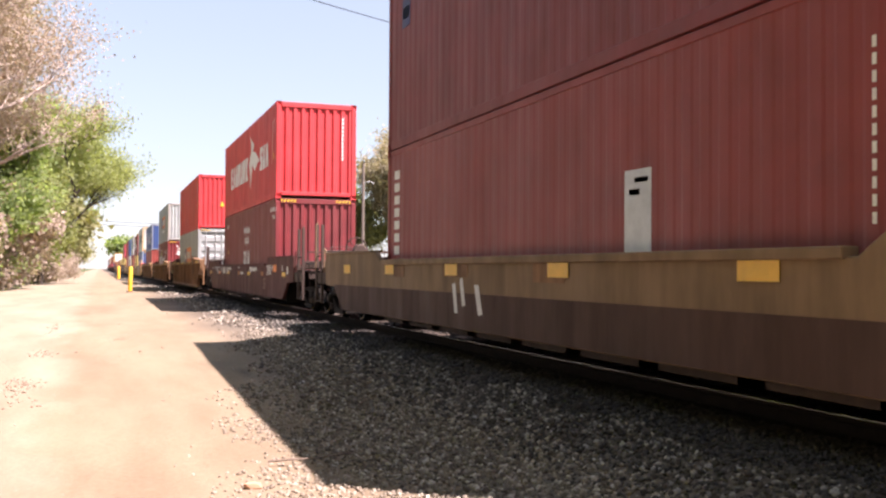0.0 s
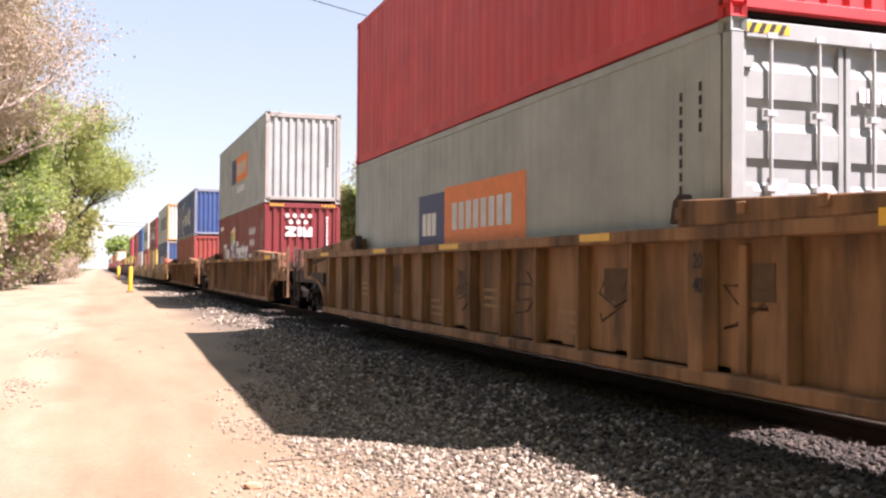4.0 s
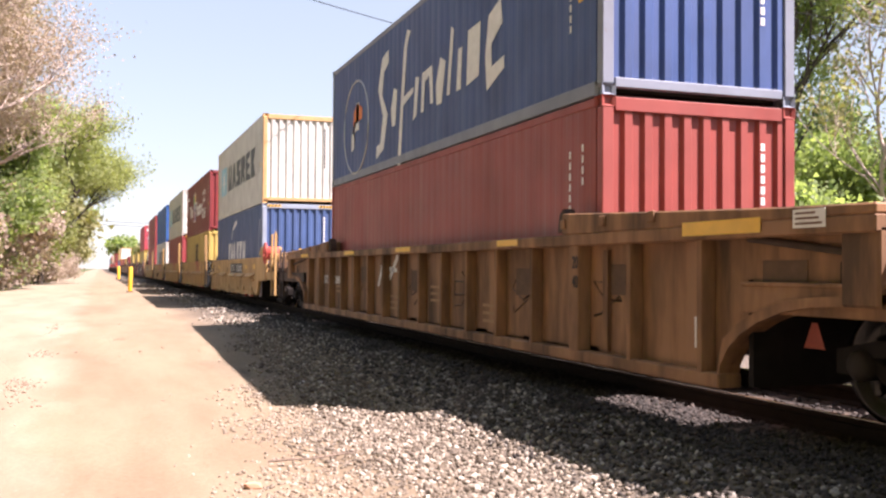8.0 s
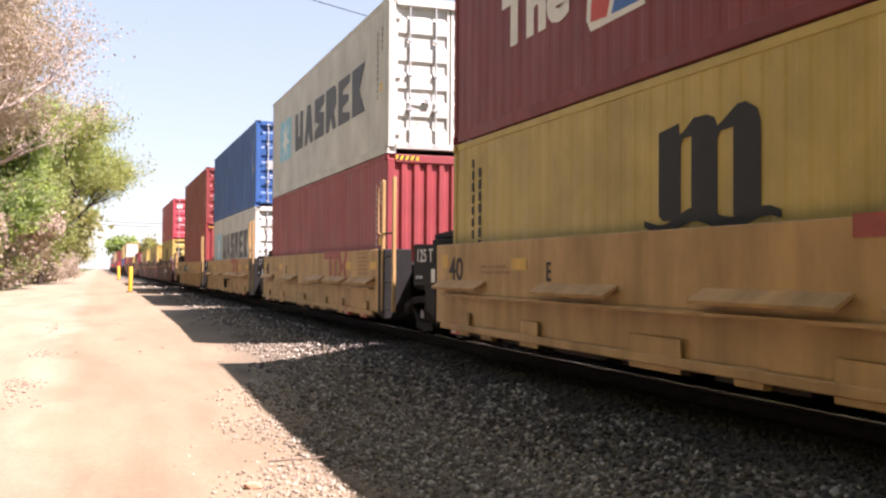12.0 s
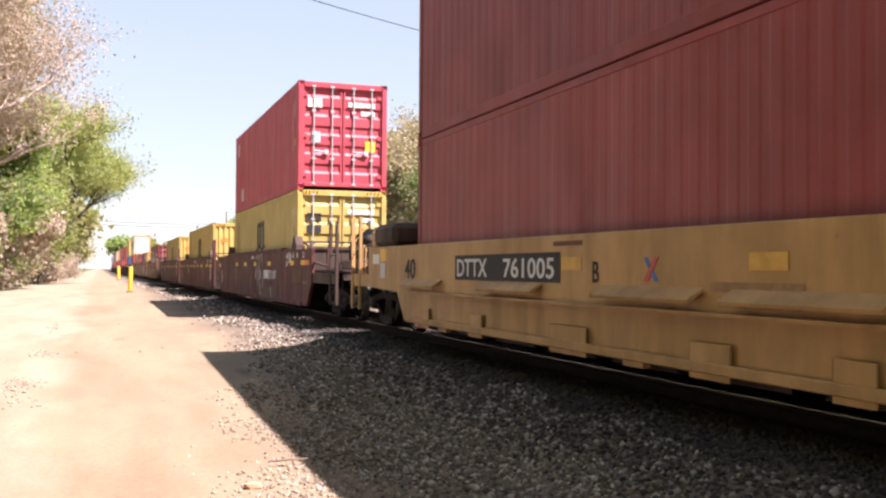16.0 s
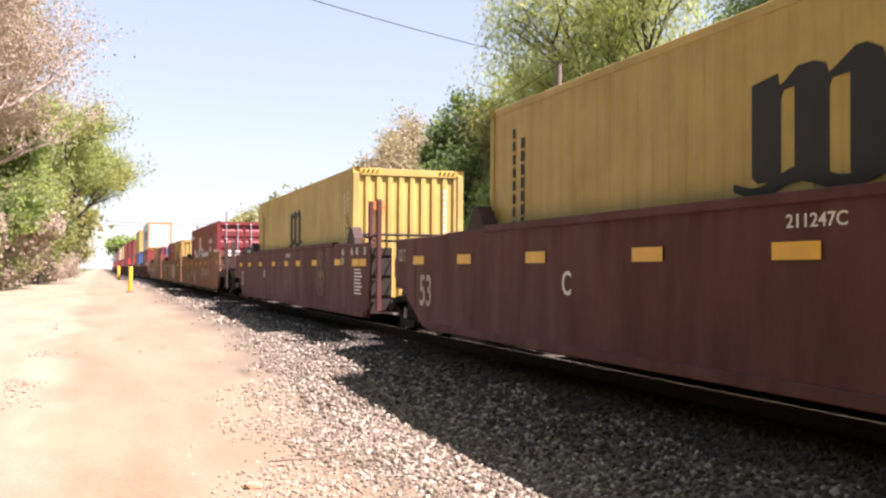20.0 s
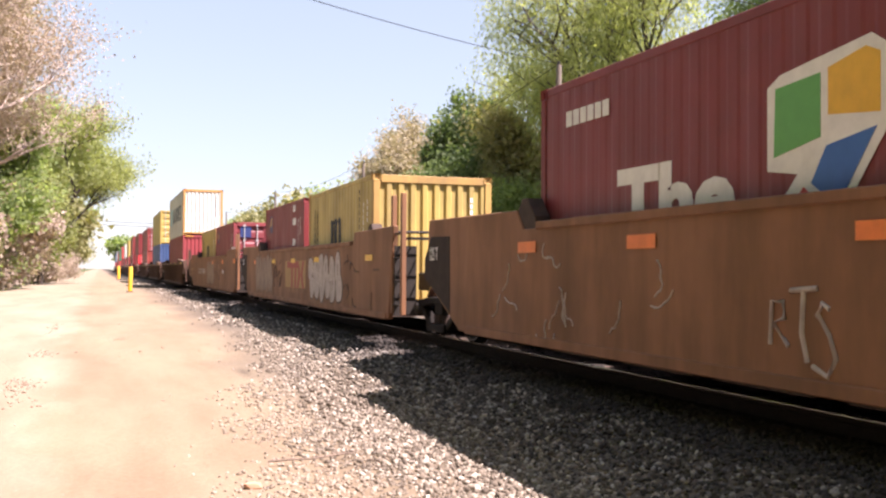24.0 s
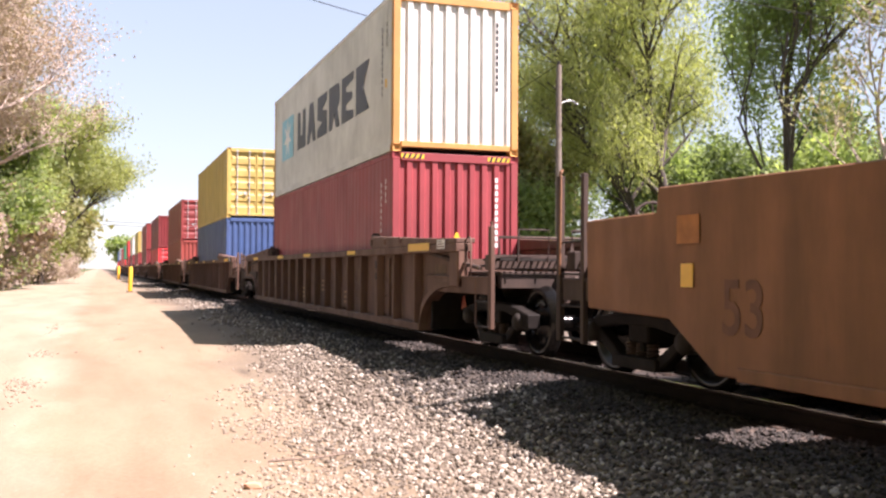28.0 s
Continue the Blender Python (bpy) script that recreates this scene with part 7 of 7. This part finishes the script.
stack(-6.3, ("brownish red corrugated container", (0.28, 0.045, 0.05), {"stripes": True, "sign": True}), ("off-white container with dark wordmark and rusty doors", OFFWHITE, {"front": "door", "rust": 0.6, "decals": maersk_side()}))
c = ride(unit40(U40 + " and faded red wordmark", CARYEL, letter="D"), -6.3)
ttx_mark(c, 4.25, 0.82)
stack(9.7, ("off-white container with large dark wordmark", OFFWHITE, {"front": "door", "H": HC, "decals": maersk_side(1.19)}), ("deep blue corrugated container", BLUE, {"front": "door", "decals": DOORMARK}))
c = ride(unit40(U40 + " and faded red wordmark", CARYEL, letter="C"), 9.7)
ttx_mark(c, 4.4, 0.82)
part("hose_loop", cached("hl", lambda: Build().tube([(0, 0.5, 0.72), (-0.04, 0.2, 0.7), (-0.06, 0.1, 0.5), (-0.05, -0.15, 0.4), (-0.06, -0.5, 0.68), (0, -0.8, 0.72)], 0.03, 6).mesh("hl")), BLACKIRON, c, "black sagging hose", at=(-HW - 0.05, 5.3, 0))
stack(25.85, ("brick-red container with yellow tag and white codes", (0.27, 0.04, 0.04), {"stripes": True, "sign": True, "decals": [fdec([rect(0, 0, 0.26, 0.55)], "ytag", YEL, "yellow tag", -0.78, 1.75)]}), ("dull red container with doors closed", BROWNRED, {"front": "door", "decals": DOORMARK}))
c = ride(unit40(U40 + ", trailing end", CARYEL, last=True, letter="B"), 25.85)
number_board(c, 10.17, "761005")
for k, mt in ((1, REDM), (-1, BLUEM)):
    part("emblem_bar", cached(("xbar", k), lambda: plate_mesh([[(-0.13, -0.11 * k), (-0.06, -0.11 * k), (0.13, 0.11 * k), (0.06, 0.11 * k)]], 0.003 + 0.001 * k)), mt, c, "bar of a small crossed emblem", m=on_left(-HW - 0.006, 5.05, 1.11))
part("notice", bars(1, 0.9, 0.05, 0.1), FADEDARK, c, "illegible stencilled notice", m=on_left(-HW - 0.006, 7.05, 1.36))
part("notice", bars(1, 1.5, 0.08, 0.1), FADERUST, c, "illegible stencilled notice", m=on_left(-HW - 0.006, 4.15, 0.93))
part("notice", bars(1, 1.33, 0.05, 0.1), FADERUST, c, "illegible stencilled notice", m=on_left(-HW - 0.006, 4.04, 0.81))

def scribble(car, seed, n, ys, zs, mat):
    """Thin loose spray strokes on the wall."""
    r = random.Random(seed)
    for k in range(n):
        y, z, a = r.uniform(*ys), r.uniform(*zs), r.uniform(0, 6.28)
        pts = [(-HW - 0.002, y, z)]
        for i in range(7):
            a += r.uniform(-0.9, 0.9)
            y, z = y + 0.06 * math.cos(a), min(zs[1] + 0.1, max(zs[0] - 0.08, z + 0.06 * math.sin(a)))
            pts.append((-HW - 0.002, y, z))
        part("graffiti_stroke", Build().tube(pts, 0.012, 4).mesh("stroke"), mat, car, "thin spray-paint stroke")


GRAFTAN = plain("dull tan spray paint", (0.27, 0.18, 0.125), 0.7, 0, 0.3)
FADETAN = plain("faded tan spray paint", (0.17, 0.1, 0.065), 0.7, 0, 0.3)
U53 = "red-brown well car unit with white markings"
stack(48.75, ("yellow container with a dark emblem and doors", YELLOW, {"front": "door", "stripes": True, "ridge": 0.008, "decals": msc_side() + DOORMARK[:1] + [fdec([rect(0, 0.28, 0.08, 0.2), rect(0.15, 0.28, 0.08, 0.2), rect(0.3, 0.28, 0.08, 0.2), rect(0, 0.44, 0.38, 0.07), rect(0, 0, 0.17, 0.2), rect(0.21, 0, 0.17, 0.2)], "mscf", BLACKP, "small dark emblem", -0.95, 1.75, 0.045)]}),
      ("crimson container with white doors marks", PINKRED, {"front": "door", "decals": DOORMARK + [fdec(letters(0, 0, 0.4, 0.24, 3), "cai", WHITE, "white wordmark", -0.95, 2.2, 0.045), left("emblem", "cais", [rect(0, 0, 0.25, 0.45)], WHITE, "white mark", 11.9, 2.1), left("patch", "caip", [rect(0, 0, 0.6, 0.45)], (SILVER), "pale patch", 11.0, 0.35)]}))
c = ride(unit53(U53 + " and white graffiti", BNB, first=True), 48.75)
part("lettering", text_fit("211247", 1.1, 0.25), WHITE, c, "painted number 211247", m=on_left(-HW - 0.006, 3.02, 0.82))
for n, me, mt, lb, m in word(WHITE, "IIII", 4.0, 0.82, 0.92, 0.25, "plain white block of a wordmark", -HW - 0.006, 0.8):
    part(n, me, mt, c, lb, m=m)
mark(c, "B", 0.34, 4.84, 0.82)
mark(c, "53", 0.66, 14.9, 0.56, FADEWHITE)
mark(c, "125 T", 0.27, 16.02, 1.24, FADEWHITE, 0.62, 0.012)
reflectors(c, (15.4,), 1.18, YEL, 0.5, 0.14)
reflectors(c, (15.75,), 0.98, FADEYEL, 0.12, 0.15)
part("emblem", cached("bn_em2", lambda: emblem_disc()), FADEWHITE, c, "faded round emblem with a cross", m=on_left(-HW - 0.006, 5.73, 0.76) @ Matrix.Diagonal((0.33, 1, 0.33, 1)))
part("lettering", text_fit("211247B", 0.62, 0.1), WHITE, c, "painted number 211247B", m=on_left(-HW - 0.006, 6.62, 1.42))
reflectors(c, (-1.71, -0.29, 3.29, 6.03, 8.22, 10.3), 1.2, YEL, 0.53, 0.12)
reflectors(c, (-2.26,), 1.2, ORG, 0.45, 0.12)
scr_unit = c
part("emblem", cached("bn_em", lambda: emblem_disc()), FADETAN, c, "faded round emblem with a cross", m=on_left(-HW - 0.006, 10.83, 0.53) @ Matrix.Diagonal((0.88, 1, 0.88, 1)))
part("graffiti", cached("gr3", lambda: plate_mesh([[(0.3 * i, 0.02 * (i % 3)), (0.3 * i + 0.07, 0), (0.3 * i + 0.22, 0.45 - 0.1 * (i % 2)), (0.3 * i + 0.14, 0.47 - 0.1 * (i % 2))] for i in range(7)] + [[(0.3 * i + 0.15, 0.4), (0.3 * i + 0.22, 0.45), (0.3 * i + 0.3, 0.05), (0.3 * i + 0.24, 0.0)] for i in range(7)] + [rect(2.3, 0.0, 0.9, 0.06), [(3.2, 0), (3.3, 0.4), (3.22, 0.42), (3.1, 0.05)]])), FADETAN, c, "faded scrawled graffiti", m=on_left(-HW - 0.006, -0.5, 0.75) @ Matrix.Diagonal((0.62, 1, 0.9, 1)))
for yy, s in ((-0.58, "45"), (-1.1, "48"), (-1.9, "53")):
    mark(c, s, 0.2, yy, 1.38)
mark(c, "40", 0.2, 0.28, 1.36)
mark(c, "20", 0.2, 0.28, 1.18)
part("notice", bars(6, 0.45, 0.025, 0.045), WHITE, c, "illegible stencilled notice", m=on_left(-HW - 0.006, -0.02, 1.5))


YS = ("plain yellow container with a large dark emblem", YELLOW, {"stripes": True, "ridge": 0.008, "decals": msc_side() + [fdec([rect(0, 0, 0.34, 0.07), rect(0.03, 0.1, 0.28, 0.06)], "omk", ORG, "orange lettering, illegible", -0.85, 2.02)]})
for Y, let in ((69.1, "C"), (89.15, "A")):
    stack(Y, YS)
    c = ride(unit53(U53 + " and a round emblem", BNB, last=(let == "A")), Y)
    part("lettering", text_fit("211247" + let, 0.62, 0.1), WHITE, c, "painted number 211247" + let, m=on_left(-HW - 0.006, 6.35, 1.41))
    mark(c, let, 0.36, 9.98, 0.84)
    mark(c, "53", 0.66, 14.9, 0.56, FADEWHITE)
    if let == "C":
        mark(c, "125 T", 0.27, 16.02, 1.24, FADEWHITE, 0.62, 0.012)
    reflectors(c, (0.61, 2.92, 4.88, 6.5, 8.5, 10.9, 13.2, 15.2), 1.18, YEL, 0.52, 0.13)
    reflectors(c, (-0.9, -1.45), 1.16, YEL, 0.5, 0.14)
    part("emblem", cached("bn_em", lambda: emblem_disc()), FADETAN, c, "faded round emblem with a cross", m=on_left(-HW - 0.006, 2.5, 0.5) @ Matrix.Diagonal((0.9, 1, 0.9, 1)))
    for yy, s in ((-0.75, "45"), (-1.15, "48"), (-1.75, "53")):
        mark(c, s, 0.2, yy, 1.38)
    mark(c, "40", 0.2, 0.02, 1.38)
    mark(c, "20", 0.2, 0.02, 1.2)
    part("notice", bars(8, 0.6, 0.03, 0.065), WHITE, c, "illegible stencilled notice", m=on_left(-HW - 0.006, -1.05, 1.08))



def blotch(car, y, z, w, h, seed, mat):
    """A ragged patch of faded spray paint."""
    r = random.Random(seed)
    pts = []
    for k in range(34):
        a = 2 * math.pi * k / 34
        q = 0.82 + 0.18 * r.random()
        pts.append((w / 2 + math.copysign(abs(math.cos(a)) ** 0.6, math.cos(a)) * w / 2 * q, h / 2 + math.copysign(abs(math.sin(a)) ** 0.6, math.sin(a)) * h / 2 * q))
    part("graffiti_patch", plate_mesh([pts], 0.0012), mat, car, "faded patch of spray paint", m=on_left(-HW - 0.0015, y, z))


GREYTAN = plain("greyed tan spray paint", (0.1, 0.058, 0.04), 0.8, 0, 0.45, 5)
blotch(scr_unit, 5.35, 0.35, 0.5, 1.15, 2, GREYTAN)
blotch(scr_unit, 4.62, 0.75, 0.62, 0.82, 3, GREYTAN)
blotch(scr_unit, 4.3, 0.24, 2.6, 0.36, 4, GREYTAN)
blotch(scr_unit, 5.75, 1.38, 0.7, 0.17, 5, GRAFTAN)
for k, q in enumerate(([(4.9, 1.5), (4.98, 1.3), (4.9, 1.1), (4.82, 1.0)], [(4.85, 0.9), (4.78, 0.56), (4.62, 0.36), (4.47, 0.24)], [(4.7, 1.45), (4.55, 1.56), (4.38, 1.45), (4.45, 1.3)], [(4.35, 0.95), (4.22, 0.72), (4.36, 0.55), (4.5, 0.6)], [(2.78, 0.6), (2.72, 0.38), (2.5, 0.27)], [(5.2, 1.2), (5.1, 0.9), (5.2, 0.6)])):
    part("graffiti_stroke", Build().tube([(-HW - 0.001, a, b) for a, b in q], 0.02, 5).mesh("stroke"), FADEWHITE, scr_unit, "pale spray-paint curl")
scribble(scr_unit, 12, 5, (6.2, 8.5), (0.4, 1.3), FADETAN)
BLACKE = plain("worn brown-black end paint", (0.032, 0.021, 0.017), 0.75, 0, 0.35, gloss=0.2)
D53 = "faded orange-brown well car unit with graffiti"
stack(113.85, ("maroon container with slogan, figure and stars", MAROON, {"front": "door", "decals": factor_decals(HC) + [fdec([rect(0, 0, 0.5, 0.4)], "zdoor", WHITE, "white mark", -0.7, 1.2, 0.045)]}))
c = ride(unit53(D53, ORB, first=True, kind="dttx", end_mat=BLACKE), 113.85)
part("lettering", text_fit("724680", 1.72, 0.27), FADEWHITE, c, "painted number 724680", m=on_left(-HW - 0.006, 2.95, 0.83))
part("lettering", text_fit("DTTX", 1.1, 0.27), FADEWHITE, c, "worn white marking DTTX", m=on_left(-HW - 0.006, 4.31, 0.83))


def graffiti(car, y, z, w, h, seed, mat, n=8, label="bubble-letter graffiti, pale with dark edges"):
    """Two crowded rows of fat leaning letter shapes, each with a dark edge behind and a dark fold inside."""
    r = random.Random(seed)
    p = w / n
    for row, (zc, hh0) in enumerate(((0.7, 0.27), (0.27, 0.26))):
        for i in range(n):
            cx, cz = (i + 0.5 + 0.25 * row) * p + r.uniform(-0.04, 0.04), h * (zc + r.uniform(-0.03, 0.03))
            hw, hh, lean = p * r.uniform(0.42, 0.52), h * hh0 * r.uniform(0.9, 1.15), r.uniform(-0.45, 0.1)
            taper, ph = r.uniform(0.1, 0.3) * (1 if row else -0.5), r.uniform(0, 6)
            pts = []
            for k in range(18):
                a = 2 * math.pi * k / 18
                q = 1 + 0.08 * math.sin(3 * a + ph)
                v = math.copysign(abs(math.sin(a)) ** 0.8, math.sin(a)) * hh * q
                u = math.copysign(abs(math.cos(a)) ** 0.75, math.cos(a)) * hw * q * (1 + taper * v / hh)
                pts.append((cx + u - lean * v * 0.5, cz + v))
            edge = [(cx + (a - cx) * 1.16 + 0.008, cz + (b - cz) * 1.1 - 0.008) for a, b in pts]
            k0 = 0.0004 * (i % 4) + 0.0016 * (1 - row)
            part("graffiti_outline", plate_mesh([edge], 0.0012), FADEBLACK, car, "dark graffiti outline", m=on_left(-HW - 0.002 - k0, y, z))
            part("graffiti_letter", plate_mesh([pts], 0.0012), mat, car, label, m=on_left(-HW - 0.0045 - k0, y, z))
            if (i + row) % 2:
                x0, z0 = cx - hw * r.uniform(-0.3, 0.3), cz - hh * r.uniform(0.0, 0.6)
                fold = [(x0, z0), (x0 + 0.025, z0), (x0 + 0.04 - lean * hh * 0.3, z0 + hh * 0.7), (x0 + 0.015 - lean * hh * 0.3, z0 + hh * 0.72)]
                part("graffiti_fold", plate_mesh([fold], 0.0012), FADEBLACK, car, "dark inner line of a letter", m=on_left(-HW - 0.0075 - k0, y, z))


for q in ([(0.0, 0.1), (0.02, 0.42), (0.14, 0.42), (0.16, 0.3), (0.03, 0.26), (0.2, 0.1)], [(0.22, 0.5), (0.5, 0.52)], [(0.36, 0.5), (0.34, 0.2), (0.4, 0.0)], [(0.62, 0.38), (0.55, 0.42), (0.5, 0.34), (0.62, 0.2), (0.68, 0.05), (0.6, -0.08), (0.45, -0.02)]):
    part("graffiti_letter", Build().tube([(-HW - 0.001, 8.12 - a, 0.46 + b) for a, b in q], 0.022, 5).mesh("spray"), FADEWHITE, c, "thin white spray-painted letter")
scribble(c, 3, 16, (8.6, 13.3), (0.35, 1.3), FADEWHITE)
scribble(c, 4, 8, (1.0, 7.2), (0.45, 1.3), FADEWHITE)
reflectors(c, (-1.9, 2.5, 5.0, 7.25, 10.19, 12.72), 1.3, ORG, 0.5, 0.13)
mark(c, "125 T", 0.27, 16.02, 1.24, WHITE, 0.62, 0.012)
# two half-length boxes in each of the next wells
c = ride(unit53("orange-brown well car unit with silver bubble-letter graffiti", ORB, kind="dttx", end_mat=BLACKE), 134.0)
graffiti(c, 4.85, 0.42, 3.25, 1.03, 7, FADEWHITE, 6)
graffiti(c, 13.08, 0.42, 3.05, 1.08, 8, GRAFTAN, 8)
scribble(c, 15, 16, (8.55, 9.65), (0.7, 1.25), FADEBLACK)
scribble(c, 5, 9, (-2.0, 1.4), (0.4, 1.3), FADEBLACK)
ttx_mark(c, 7.57, 0.63, plain("dull red marking", (0.3, 0.05, 0.035), 0.65, 0, 0.2))
part("patch", cached("yelp", lambda: plate_mesh([rect(0, 0, 2.7, 0.68)], 0.002)), plain("pale yellow panel paint", (0.34, 0.2, 0.075), 0.7, 0, 0.2), c, "pale yellow painted panel", m=on_left(-HW - 0.003, 7.9, 0.63))
part("cover_plate", box_mesh(-0.012, 0.0, -0.9, 0.9, -0.085, 0.085, 0.004), ORB, c, at=(-HW, 6.4, 0.42))
mark(c, "53", 0.5, 14.73, 0.56, FADEDARK)
mark(c, "125 T", 0.27, 16.02, 1.24, WHITE, 0.62, 0.012)
reflectors(c, (-0.4, 4.2, 7.04, 9.97), 1.26, YEL, 0.5, 0.11)
reflectors(c, (13.4,), 1.26, ORG, 0.3, 0.11)
L20 = 6.058
MSC20 = [("code_marking", cached("sp20", lambda: plate_mesh([rect(0, -0.14 * i, 0.07, 0.1) for i in range(7)])), BLACKP, "column of dark letters", on_left(-W / 2 + 0.008, 5.39, 2.1)), ("code_marking", cached("sp20", lambda: None), BLACKP, "column of dark letters", on_left(-W / 2 + 0.008, 5.11, 1.98)), ("code_marking", cached("sp21", lambda: plate_mesh([rect(0, -0.14 * i, 0.05, 0.1) for i in range(9)])), BLACKP, "column of dark letters", on_left(-W / 2 + 0.008, 1.1, 2.27))]
ride(container("short yellow container with a dark emblem", YELLOW, L=L20, H=STD, rust=0.6, grime=0.4, trim=(0.4, 0.24, 0.07), ridge=0.012, decals=msc_side(3.64, 1.29, 0.61)[:2] + MSC20), 134.0, FLOOR)
FLOR = [left("emblem", "flor", [rect(0, 0, 0.4, 0.5)], NAVY, "navy and yellow label", 5.2, 1.85), ("emblem_stripe", cached("flor2", lambda: plate_mesh([[(0.07, 0.17), (0.33, 0.28), (0.33, 0.34), (0.07, 0.24)], [(0.07, 0.31), (0.33, 0.4), (0.33, 0.46), (0.07, 0.38)]], 0.005)), YEL, "yellow stripes", on_left(-W / 2 + 0.006, 5.2, 1.85))]
ride(container("short maroon container with a label and white codes", MAROON, L=L20, H=STD, decals=FLOR + [left("code_marking", "c20", letters(0, 0, 0.35, 0.18, 2) + letters(-0.05, -0.35, 0.5, 0.18, 4) + letters(0, -0.9, 0.4, 0.18, 2), WHITE, "white code characters, illegible", 1.5, 2.3)]), 134.0 + 6.72, FLOOR)
c = ride(unit53(D53 + " and a white number", ORB, last=True, kind="dttx", end_mat=BLACKE), 154.2)
part("lettering", text_fit("724680", 1.72, 0.27), FADEWHITE, c, "painted number 724680", m=on_left(-HW - 0.006, 10.35, 0.86))
part("lettering", text_fit("DTTX", 1.1, 0.27), FADEWHITE, c, "worn white marking DTTX", m=on_left(-HW - 0.006, 11.75, 0.86))
graffiti(c, 7.8, 0.44, 2.8, 1.0, 9, GRAFTAN, 6)
scribble(c, 6, 10, (-0.5, 4.7), (0.5, 1.3), FADEBLACK)
reflectors(c, (1.8,), 0.92, SILVER, 0.45, 0.12)
reflectors(c, (-1.6, 2.0, 5.5), 1.3, ORG, 0.5, 0.16)
mark(c, "53", 0.62, 14.72, 0.6, FADEDARK)
reflectors(c, (15.28,), 0.96, YEL, 0.18, 0.2)
reflectors(c, (15.34,), 1.33, DULLORG, 0.33, 0.24)
ride(container("short maroon container with doors and a label", (0.22, 0.035, 0.04), L=L20, H=STD, front="door", decals=FLOR + DOORMARK[:1] + [fdec([rect(0, 0, 0.42, 0.5)], "florf", NAVY, "navy label", -0.95, 2.0, 0.045)]), 154.2 + 0.37, FLOOR)
ride(container("short yellow container with a dark emblem", YELLOW, L=L20, H=STD, rust=0.6, grime=0.4, trim=(0.4, 0.24, 0.07), ridge=0.012, decals=msc_side(3.64, 1.29, 0.61)[:2] + MSC20), 154.2 + 6.72, FLOOR)

stack(178.95, ("crimson corrugated container with white codes", (0.27, 0.04, 0.045), {"stripes": True, "sign": True}), ("off-white container with dark wordmark, rusty corner posts", (0.6, 0.585, 0.545), {"trim": (0.5, 0.25, 0.07), "rust": 0.7, "decals": maersk_side()}))
ride(ribbed_car("brown well car with ribbed sides", BRN), 178.95)
# far cars that stay in the distance
FAR = [(203.1, (NAVYB, "wall"), (YELLOW, "door")), (226.8, (BRICK, "wall"), (BROWNRED, "door")), (252.4, (RED, "door"), (MAROON, "wall")), (275.4, (MAROON, "wall"), (BROWNRED, "wall")), (299.5, (BROWNRED, "wall"), (YELLOW, "door")),
       (323.6, (MAROON, "door"), (OFFWHITE, "door")), (347.7, (BROWNRED, "wall"), (RED, "wall")), (371.8, (RED, "door"), (GREENC, "door")), (395.9, (BRICK, "wall"), (BROWNRED, "wall")), (420, (MAROON, "wall"), (GREY, "wall")), (444.1, (RED, "wall"), (NAVYB, "wall"))]
NAMES = {NAVYB: "blue", YELLOW: "yellow", BRICK: "brick-red", BROWNRED: "dull red", RED: "bright red", MAROON: "maroon", OFFWHITE: "off-white", GREENC: "green", GREY: "grey"}
for Y, (c1, f1), (c2, f2) in FAR:
    stack(Y, (NAMES[c1] + " container in the well of a car", c1, {"front": f1, "H": STD if c1 in (BRICK, RED) else HC}), (NAMES[c2] + " container stacked on a " + NAMES[c1] + " one", c2, {"front": f2, "H": STD if c1 == BRICK else HC}))
    ride(ribbed_car("brown well car with ribbed sides", BRN, far=Y > 230), Y)


def motions():
    """The train runs past at a steady pace; its wheels turn."""
    for ob, Y, z in MOVING:
        walk(ob, [(t, pose(CX, Y - d, z)) for t, d in TRAIN])
    per = 11.6 / 0.432 / FPS
    for k, sy in ((0, -0.89), (1, 0.89)):
        ws = WHEELS[k]
        walk(ws[0], [(i / FPS, pose(0, sy, 0.435) @ Matrix.Rotation(per * i, 4, "X")) for i in range(28 * FPS + 1)])
        act, slot = ws[0].animation_data.action, ws[0].animation_data.action_slot
        for w in ws[1:]:
            w.rotation_mode = "QUATERNION"
            w.animation_data_create()
            w.animation_data.action = act
            w.animation_data.action_slot = slot


motions()
